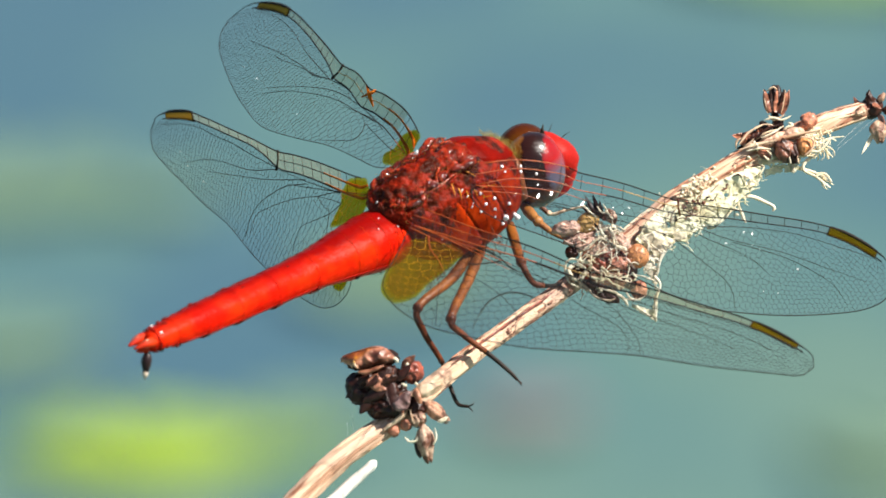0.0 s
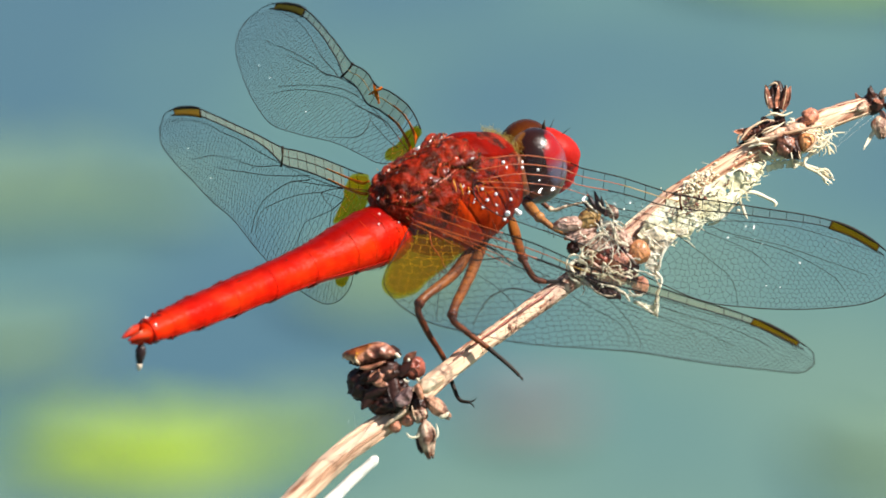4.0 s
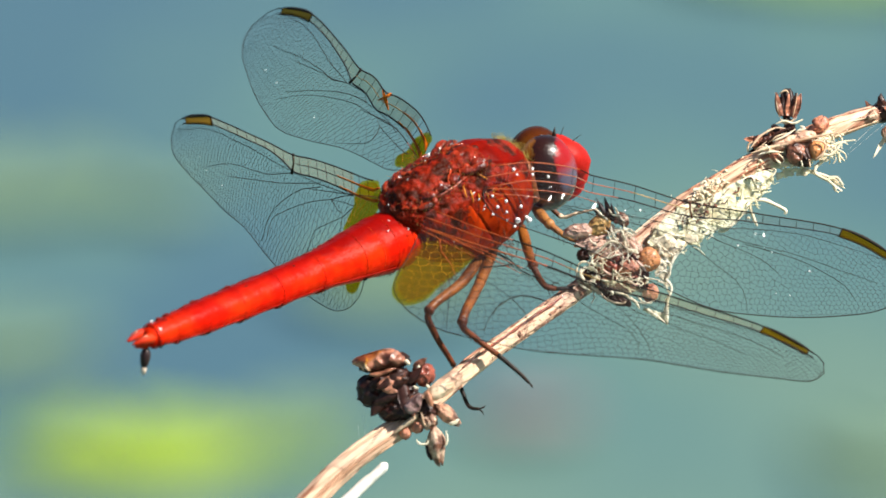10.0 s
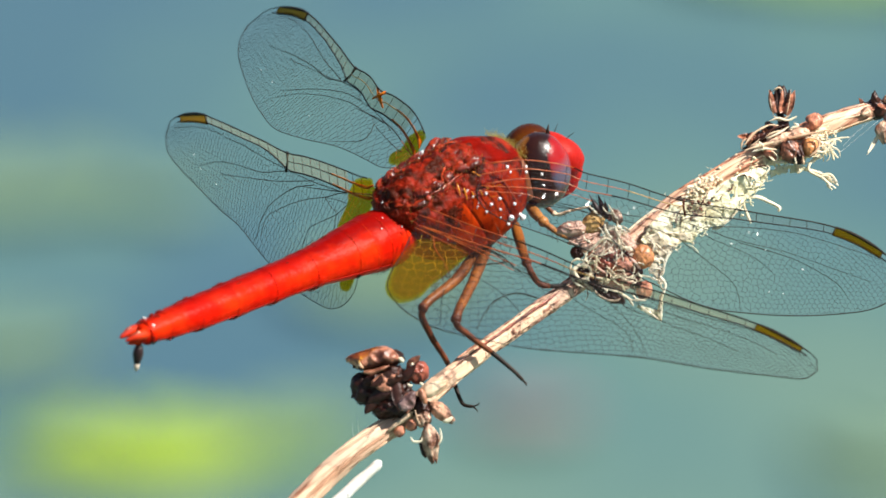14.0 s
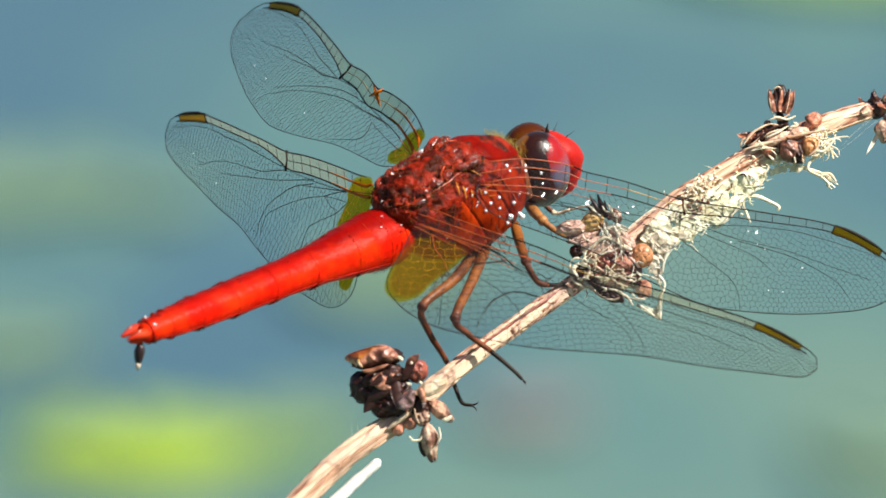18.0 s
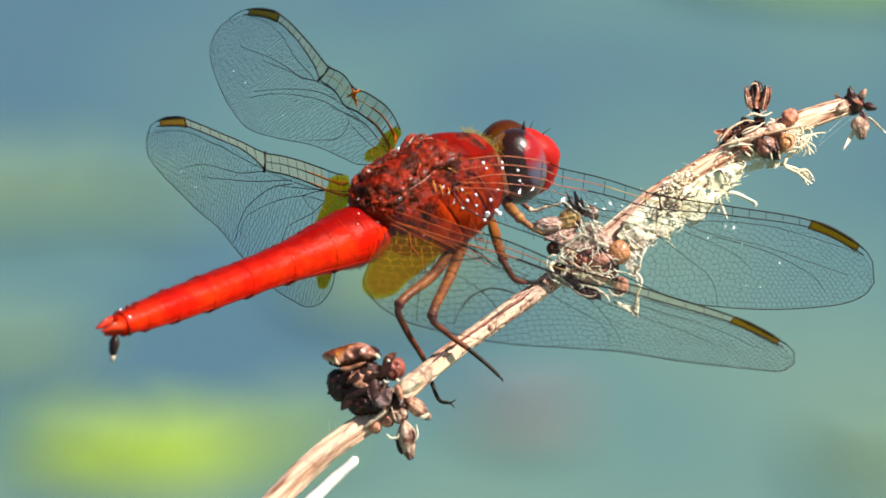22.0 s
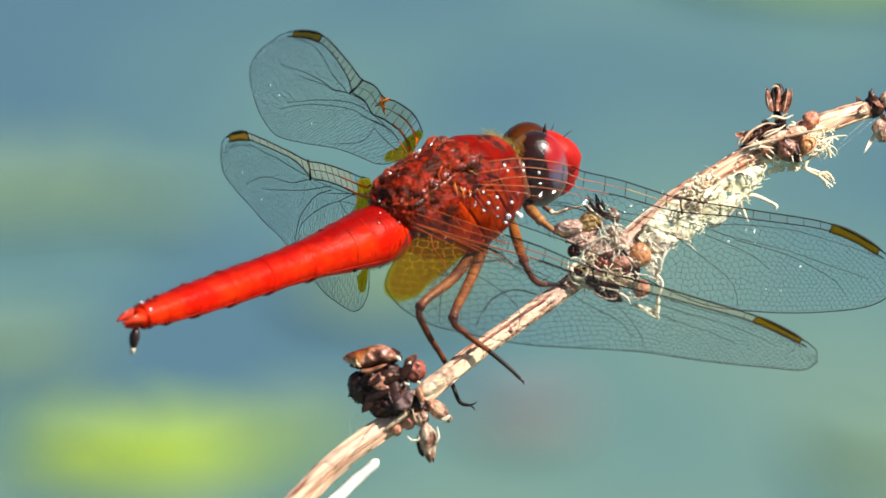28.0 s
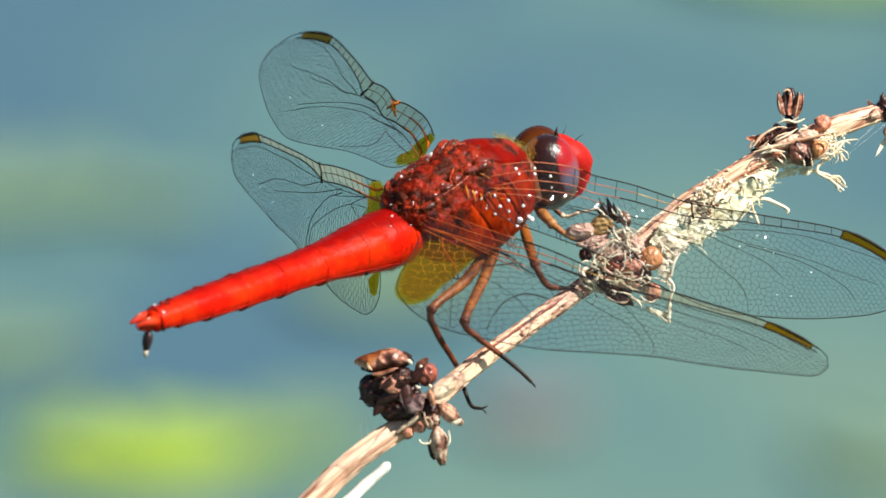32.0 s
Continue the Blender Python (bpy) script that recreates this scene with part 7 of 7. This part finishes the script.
edge(upper, [(23.69, 7.48, -5.5), (24.52, 7.28, -5.5), (24.45, 6.65, -5.5), (23.94, 6.20, -5.5)], 0.07, FIBRE)
edge(upper, [(20.12, 6.52, -5.8), (20.88, 6.71, -5.8), (21.90, 6.65, -5.8)], 0.06, LICHEN)
edge(upper, [(20.63, 8.05, -6.2), (21.39, 8.30, -6.2), (22.16, 8.18, -6.2)], 0.05, FIBRE)
edge(upper, [(22.92, 8.43, -6.3), (23.18, 8.24, -6.3), (22.67, 8.05, -6.3)], 0.08, LICHEN)
edge(upper, [(21.3, 8.55, -6.3), (21.9, 8.75, -6.3), (22.5, 8.6, -6.3), (23.1, 8.85, -6.3)], 0.07, LICHEN)
edge(upper, [(21.6, 8.9, -6.4), (22.0, 8.6, -6.4), (22.7, 8.95, -6.4)], 0.06, FIBRE)
edge(upper, [(19.6, 6.9, -5.9), (20.3, 7.75, -6.0), (21.2, 8.25, -6.1)], 0.06, FIBRE)
edge(upper, [(20.6, 7.2, -5.9), (21.4, 7.95, -6.0), (22.3, 8.3, -6.1)], 0.08, POD)
edge(upper, [(21.1, 7.4, -5.8), (21.9, 7.75, -5.8), (22.6, 8.2, -5.9)], 0.06, LICHEN)
edge(upper, [(24.33, 6.65, -6.1), (24.96, 6.52, -6.1), (25.73, 7.41, -6.1)], 0.07, LICHEN)


def bark_patches(zone, count, size, seed, mat, label):
    """Flat flakes of darker bark that hug the stalk."""
    r, s = random.Random(seed), Shape()
    for _ in range(count):
        at = r.uniform(*zone)
        c, rad = stem_at(stem_s(at))
        c2, _ = stem_at(stem_s(at + 0.3))
        way = (c2 - c).normalized()
        u = way.cross(Vector((0, 0, 1))).normalized()
        v = way.cross(u)
        a = r.uniform(0, 2 * math.pi)
        d = u * math.cos(a) + v * math.sin(a)
        turn = Matrix((way, d, way.cross(d))).transposed()
        s.ball(c + d * rad * 0.985, (size * r.uniform(.6, 2.4), size * 0.28, size * r.uniform(.3, .8)), turn, 9, 6, 0.9)
    return part("bark_crust", s, mat, stem, label, kind="stuff")


bark_patches((2.6, 9.4), 80, 0.20, 91, BRACT_PALE, "dark brown flakes of bark on the stalk")
bark_patches((2.0, 21.0), 80, 0.16, 93, FIBRE, "pale flakes of bark on the stalk")

part("lichen_tuft", strands(110, (14.0, 21.2), 0.75, 0.032, 55, (0, 0.3, 0.2), 0.7), LICHEN, stem, "fine cream lichen fuzz along the stalk", kind="stuff")
part("lichen_tuft", strands(60, (13.4, 20.4), 1.0, 0.045, 56), LICHEN_GREEN, stem, "pale fingers of lichen under the stalk", kind="stuff")
part("lichen_tuft", strands(55, (8.2, 12.8), 0.9, 0.035, 57, (0, 0.2, 0.4), 0.7), LICHEN_PINK, stem, "fine rosy-cream lichen fuzz round the knot", kind="stuff")
branch([(24.7, 6.33, -6.6), (24.0, 5.75, -6.5), (23.95, 5.24, -6.5), (24.7, 4.86, -6.6), (25.2, 4.48, -6.6), (25.7, 4.1, -6.6)], 0.12, "curled cream lichen twig below the buds",
       ([(25.2, 4.48, -6.6), (25.3, 4.25, -6.6), (25.25, 4.1, -6.6)], [(24.7, 4.86, -6.6), (25.1, 4.95, -6.6), (25.5, 4.7, -6.6)]))
branch([(25.0, 6.6, -6.7), (25.4, 6.9, -6.8), (25.75, 7.35, -6.9), (26.1, 7.2, -6.9)], 0.09, "curled cream lichen twig beside the buds",
       ([(25.4, 6.9, -6.8), (25.9, 6.6, -6.8), (26.0, 6.2, -6.8)], [(25.2, 6.7, -6.8), (25.3, 6.2, -6.8), (25.1, 5.9, -6.8)]))


# ---- what moves ----
# seconds, shift of the stem across the perch plane (millimetres), lean in degrees
SWAY = [(0, -0.09, -0.09, 0.07), (0.5, 0.28, -0.23, 0.02), (1, 0.31, -0.17, 0.01), (1.5, 0.04, -0.05, 0.09), (2, 0.29,
    -0.13, -0.06), (2.5, -0.06, -0.11, 0.05), (3, -0.12, 0.08, 0.12), (3.5, -0.12, 0.25, 0.12), (5.5, 0.71, -0.16,
    -0.09), (6, 0.57, -0.13, 0.02), (6.5, 0.41, 0.02, 0.04), (7, 0.22, 0, 0.08), (7.5, 0.24, 0.03, 0.05), (8, 0.12,
    0.06, -0), (8.5, 0.64, -0.18, -0.15), (9, 0.57, 0, -0.1), (9.5, 0.56, -0.09, -0.07), (10, 0.67, -0.26, -0.07),
    (10.5, 0.5, -0.09, -0.07), (11, 0.23, -0.11, -0), (11.5, 0.01, -0.06, 0.04), (12, 0.1, -0.14, 0), (12.5, 0.17,
    -0.11, -0), (13, 0, -0, -0), (13.5, -0.04, -0.12, 0.04), (14, 0.26, -0.1, -0), (14.5, 0.08, 0.15, 0.08), (16.5,
    0.14, -0.14, 0), (17, -0.06, -0.15, 0.04), (17.5, 0.53, -0.15, -0.03), (18, 0.21, -0.02, -0.06), (18.5, -0.35,
    0.14, 0.12), (19, -0.56, 0, 0.08), (19.5, -0.96, 0.21, 0.15), (20, -1.3, 0.41, 0.25), (20.5, -1.54, 0.32, 0.15),
    (21, -1.03, 0.22, 0.15), (21.5, -0.72, 0.2, 0.19), (22, -1.31, 0.14, 0.14), (22.5, -0.47, -0.05, 0.04), (23, 0.7,
    -0.31, -0.1), (23.5, 0.46, -0.2, -0.09), (24, 0.5, -0.2, -0.12), (24.5, -0.27, 0.11, 0.02), (25, -0.73, 0.12,
    0.06), (25.5, -0.33, 0.15, 0.13), (27.5, 0.06, 0.17, 0.03), (28, 0.07, -0.01, 0.06), (28.5, 0.47, -0.12, 0.06),
    (29, 0.37, -0.17, -0.01), (29.5, 0.66, -0.21, -0.1), (30, 0.44, -0, 0.03), (30.5, 0.5, 0.02, 0.05), (31, 0.78,
    -0.21, 0.05), (31.5, 0.9, -0.22, -0.03), (32, 0.82, -0.23, -0.01)]
ABDOMEN_ROWS = [(0, 10.9, 3.1), (0.5, 11.6, 3), (1, 13, 0.7), (1.5, 12.1, 1.1), (2, 11.1, 1.4), (2.5, 11.5, 1.3), (3,
    11.5, 1.5), (3.5, 11, 1.5), (5.5, 10.9, 0.9), (6, 10.4, 0.6), (6.5, 11.2, 0.7), (7, 11.1, 1.1), (7.5, 10.9, 0.7),
    (8, 11.3, 0.8), (8.5, 11.2, 1.1), (9, 11.2, 0.8), (9.5, 10.8, -0.5), (10, 10.8, 0.3), (10.5, 10.9, 0.1), (11,
    10.8, 0), (11.5, 10.9, 0.5), (12, 10.8, -0.5), (12.5, 11.3, 0.6), (13, 11.1, 0.4), (13.5, 11.2, 0.7), (14, 11,
    0.1), (14.5, 10.7, -0.3), (16.5, 11.1, -0.1), (17, 10.9, 0.6), (17.5, 11.3, 0.7), (18, 11.1, 0.6), (18.5, 11.7,
    0.9), (19, 11.3, 0.7), (19.5, 11.6, 0.4), (20, 11.4, 0.8), (20.5, 11.2, 0.5), (21, 12, -0.3), (21.5, 12.1, -0),
    (22, 12, 0.1), (22.5, 11.9, -0.2), (22.7, 11.9, -0.2), (22.9, 13.1, 1.7), (23, 13.1, 1.7), (23.5, 12.9, 0.8), (24,
    12.9, 0.5), (24.5, 13, 0.2), (25, 13.3, 0.9), (25.5, 13.6, 1.4), (27.5, 13.2, 0.4), (28, 13.2, -0.1), (28.5, 13.4,
    0.5), (29, 13.3, 0.1), (29.5, 13.3, -0.1), (30, 13.3, -0.2), (30.5, 13, -0.1), (31, 13.2, 0), (31.5, 13.4, 0),
    (32, 13.4, 0.2)]
RIGHT_HIND_ROWS = [(0, 2, 9.9, -63.3), (0.5, 1.9, 10, -63.4), (1, 1.9, 9.9, -63.4), (1.5, 1.9, 9.9, -63.5), (2, 1.9,
    9.8, -63.3), (2.5, 1.9, 9.8, -63.4), (3, 1.9, 9.9, -63.4), (3.5, 1.9, 10, -63.5), (5.5, 1.9, 10.1, -63.6), (6,
    1.9, 10.2, -63.6), (6.5, 1.9, 10, -63.6), (7, 1.9, 10.1, -63.6), (7.5, 1.9, 10, -63.6), (8, 1.9, 10, -63.5), (8.5,
    1.9, 10, -63.5), (9, 1.9, 10.1, -63.6), (9.5, 1.9, 10.1, -63.6), (10, 1.9, 10.1, -63.6), (10.5, 1.9, 10, -63.6),
    (11, 1.9, 10, -63.5), (11.5, 1.9, 10, -63.6), (12, 1.9, 9.8, -63.5), (12.5, 1.9, 10.1, -63.6), (13, 1.9, 10.1,
    -63.6), (13.5, 1.9, 10, -63.6), (14, 1.9, 10.1, -63.7), (14.5, 1.9, 10, -63.6), (16.5, 1.9, 9.9, -63.6), (17, 1.9,
    10, -63.6), (17.5, 1.9, 10.1, -63.7), (18, 1.9, 10, -63.6), (18.5, 1.9, 9.9, -63.5), (19, 1.9, 9.9, -63.5), (19.5,
    1.9, 9.9, -63.5), (20, 1.9, 10, -63.5), (20.5, 1.9, 9.7, -63.4), (21, 1.9, 9.9, -63.6), (21.5, 1.9, 9.9, -63.6),
    (22, 1.9, 9.7, -63.5), (22.5, 1.9, 10.1, -63.8), (22.7, 1.9, 10.1, -63.8), (22.9, 2, 8.9, -62.9), (23, 2, 8.9,
    -62.9), (23.5, 2, 8.9, -62.9), (24, 2, 9.1, -63), (24.5, 2, 8.8, -62.8), (25, 2, 8.8, -62.8), (25.5, 2, 9, -62.9),
    (27.5, 2, 9.2, -63.1), (28, 2, 9.3, -63.1), (28.5, 2, 9.4, -63.2), (29, 2, 9.4, -63.2), (29.5, 2, 9.3, -63.2),
    (30, 2, 9.4, -63.2), (30.5, 1.9, 9.6, -63.3), (31, 1.9, 9.5, -63.3), (31.5, 1.9, 9.5, -63.3), (32, 1.9, 9.5,
    -63.3)]
LEFT_HIND_ROWS = [(0, 117.8, 16.7, 77.2), (0.5, 117.7, 16.7, 76.9), (1, 117.6, 16.9, 76.6), (1.5, 117.5, 17, 76.4),
    (2, 117.5, 17.1, 76.6), (2.5, 117.6, 17, 76.7), (3, 117.6, 16.9, 76.6), (3.5, 117.5, 17, 76.3), (5.5, 117.3, 17.4,
    75.9), (6, 117.4, 17.2, 76.1), (6.5, 117.4, 17.2, 76.1), (7, 117.4, 17.1, 76), (7.5, 117.4, 17.3, 76.1), (8,
    117.3, 17.5, 76), (8.5, 117.3, 17.4, 75.9), (9, 117.3, 17.5, 75.8), (9.5, 117.3, 17.8, 75.9), (10, 117.3, 17.6,
    76), (10.5, 117.3, 17.8, 75.9), (11, 117.3, 17.8, 75.9), (11.5, 117.2, 17.8, 75.7), (12, 117.2, 18.1, 75.6),
    (12.5, 117.3, 17.7, 75.8), (13, 117.3, 17.7, 75.8), (13.5, 117.2, 17.9, 75.6), (14, 117.3, 17.7, 75.9), (14.5,
    117.3, 17.9, 76), (16.5, 117.2, 18.2, 75.8), (17, 117.3, 18.2, 75.8), (17.5, 117.3, 17.7, 75.9), (18, 117.3, 17.8,
    75.9), (18.5, 117.3, 17.9, 75.9), (19, 117.3, 18.2, 75.8), (19.5, 117.3, 18.2, 76), (20, 117.3, 18.1, 75.9),
    (20.5, 117.1, 19, 75.5), (21, 117.1, 18.7, 75.6), (21.5, 117.2, 18.4, 75.7), (22, 117.2, 18.9, 75.6), (22.5,
    117.1, 18.5, 75.5), (22.7, 117.1, 18.5, 75.5), (22.9, 107.7, 22.8, 68.9), (23, 107.7, 22.8, 68.9), (23.5, 107.7,
    22.8, 68.9), (24, 107.7, 22.8, 68.9), (24.5, 107.7, 22.8, 68.9), (25, 107.7, 22.8, 68.9), (25.5, 107.7, 22.8,
    68.9), (27.5, 107.8, 22.8, 69), (28, 107.7, 22.8, 68.9), (28.5, 107.8, 22.6, 69), (29, 107.8, 22.6, 69.1), (29.5,
    107.8, 22.8, 69), (30, 107.8, 22.8, 69), (30.5, 107.7, 22.6, 68.7), (31, 107.7, 22.7, 68.8), (31.5, 107.7, 22.7,
    68.8), (32, 107.7, 22.6, 68.9)]
RIGHT_FORE_ROWS = [(0, 43, 19.9, -37.6), (0.5, 43, 19.9, -37.6), (1, 43.1, 19.5, -37.3), (1.5, 43, 19.7, -37.5), (2,
    43.1, 19.6, -37.3), (2.5, 43, 19.6, -37.4), (3, 43, 19.6, -37.4), (3.5, 43, 19.6, -37.4), (5.5, 43, 19.8, -37.6),
    (6, 43, 19.8, -37.6), (6.5, 43, 19.7, -37.5), (7, 43, 19.7, -37.5), (7.5, 43, 19.8, -37.5), (8, 43, 19.7, -37.4),
    (8.5, 43, 19.6, -37.4), (9, 43, 19.7, -37.4), (9.5, 43, 19.8, -37.5), (10, 43, 19.7, -37.4), (10.5, 43, 19.7,
    -37.4), (11, 43, 19.7, -37.4), (11.5, 43, 19.9, -37.5), (12, 43.1, 19.6, -37.3), (12.5, 43, 19.7, -37.4), (13, 43,
    19.7, -37.4), (13.5, 43.1, 19.6, -37.3), (14, 43, 19.9, -37.5), (14.5, 43, 19.8, -37.4), (16.5, 43.1, 19.7,
    -37.3), (17, 43, 19.8, -37.4), (17.5, 43, 19.7, -37.4), (18, 43, 19.8, -37.4), (18.5, 43, 19.8, -37.4), (19, 43.1,
    19.6, -37.3), (19.5, 43, 19.7, -37.4), (20, 43, 19.8, -37.4), (20.5, 43.1, 19.6, -37.2), (21, 43.1, 19.8, -37.4),
    (21.5, 43.1, 19.9, -37.3), (22, 43.1, 19.7, -37.2), (22.5, 43, 19.8, -37.4), (22.7, 43, 19.8, -37.4), (22.9, 43.1,
    19.9, -37.2), (23, 43.1, 19.9, -37.2), (23.5, 43.1, 19.8, -37.2), (24, 43.1, 19.6, -37.1), (24.5, 43.2, 19.4,
    -36.9), (25, 43.2, 19.6, -37), (25.5, 43.1, 19.6, -37.1), (27.5, 43.1, 19.8, -37.3), (28, 43.1, 19.8, -37.3),
    (28.5, 43, 19.9, -37.4), (29, 43.1, 19.8, -37.4), (29.5, 43.1, 19.8, -37.3), (30, 43, 20, -37.4), (30.5, 43, 20,
    -37.5), (31, 43, 20.1, -37.6), (31.5, 43, 20, -37.5), (32, 43, 20.1, -37.5)]
LEFT_FORE_ROWS = [(0, 151.9, 11, 67.8), (0.5, 151.8, 11.1, 67.7), (1, 151.8, 10.8, 67.7), (1.5, 151.7, 11.3, 67), (2,
    151.8, 11, 67.7), (2.5, 151.8, 11.2, 67.5), (3, 151.6, 11.8, 66.4), (3.5, 151.4, 12.4, 65.6), (5.5, 151.5, 12.2,
    65.9), (6, 151.5, 12.1, 65.9), (6.5, 151.5, 11.6, 66.2), (7, 151.6, 11.5, 66.2), (7.5, 151.6, 11.5, 66.6), (8,
    151.6, 11.7, 66.5), (8.5, 151.6, 11.5, 66.6), (9, 151.7, 11.5, 66.8), (9.5, 151.5, 12.3, 66.1), (10, 151.6, 12,
    66.2), (10.5, 151.5, 12.5, 65.9), (11, 151.5, 12.5, 66), (11.5, 151.7, 11.6, 66.9), (12, 151.5, 12.4, 66.2),
    (12.5, 151.5, 12.1, 66.1), (13, 151.7, 11.4, 67), (13.5, 151.5, 12.2, 66), (14, 151.5, 12.3, 65.9), (14.5, 151.7,
    11.8, 66.8), (16.5, 151.7, 11.7, 67), (17, 151.6, 11.9, 66.8), (17.5, 151.7, 11.1, 67.2), (18, 151.7, 11.5, 66.9),
    (18.5, 151.6, 11.9, 66.3), (19, 151.7, 11.9, 66.9), (19.5, 151.7, 12, 66.9), (20, 151.5, 12.6, 66), (20.5, 151.7,
    12.2, 67.3), (21, 151.6, 12.5, 66.8), (21.5, 151.6, 12.5, 66.5), (22, 151.6, 12.8, 66.7), (22.5, 151.6, 12.4,
    66.5), (22.7, 151.6, 12.4, 66.5), (22.9, 157.1, 16.9, 63.8), (23, 157.1, 16.9, 63.8), (23.5, 157.1, 16.9, 63.8),
    (24, 157.1, 16.9, 63.8), (24.5, 157.1, 16.9, 63.8), (25, 157.1, 16.9, 63.8), (25.5, 157.1, 16.9, 63.8), (27.5,
    157.1, 16.7, 63.9), (28, 157.1, 16.9, 63.8), (28.5, 157.1, 16.5, 64), (29, 157.1, 16.8, 63.9), (29.5, 157.2, 16.6,
    64.2), (30, 157.1, 16.8, 63.7), (30.5, 157.1, 16.5, 64), (31, 157, 16.7, 63.7), (31.5, 157.1, 16.6, 63.9), (32,
    157.1, 16.6, 64)]


def motions():
    """The stem sways in the wind with the dragonfly on it; abdomen and wings shift as it balances."""
    lean = lambda x, y, a: PERCH @ mm(x, y, 0, 0, 0, a)
    walk(stem, [(t, lean(x, y, a)) for t, x, y, a in SWAY])
    walk(fly, [(t, lean(x, y, a) @ FLY_ON_PERCH) for t, x, y, a in SWAY])
    x, y, z = ABDOMEN_JOINT
    walk(abdomen, [(t, mm(x, y, z + (0.16 if t > 22.8 else 0.0), 0, lift, side)) for t, lift, side in ABDOMEN_ROWS])
    for wing, at, rows in ((right_hind, "rh", RIGHT_HIND_ROWS), (left_hind, "lh", LEFT_HIND_ROWS),
                           (right_fore, "rf", RIGHT_FORE_ROWS), (left_fore, "lf", LEFT_FORE_ROWS)):
        walk(wing, [(t, mm(*HINGES[at], rx, ry, rz)) for t, rx, ry, rz in rows])


motions()
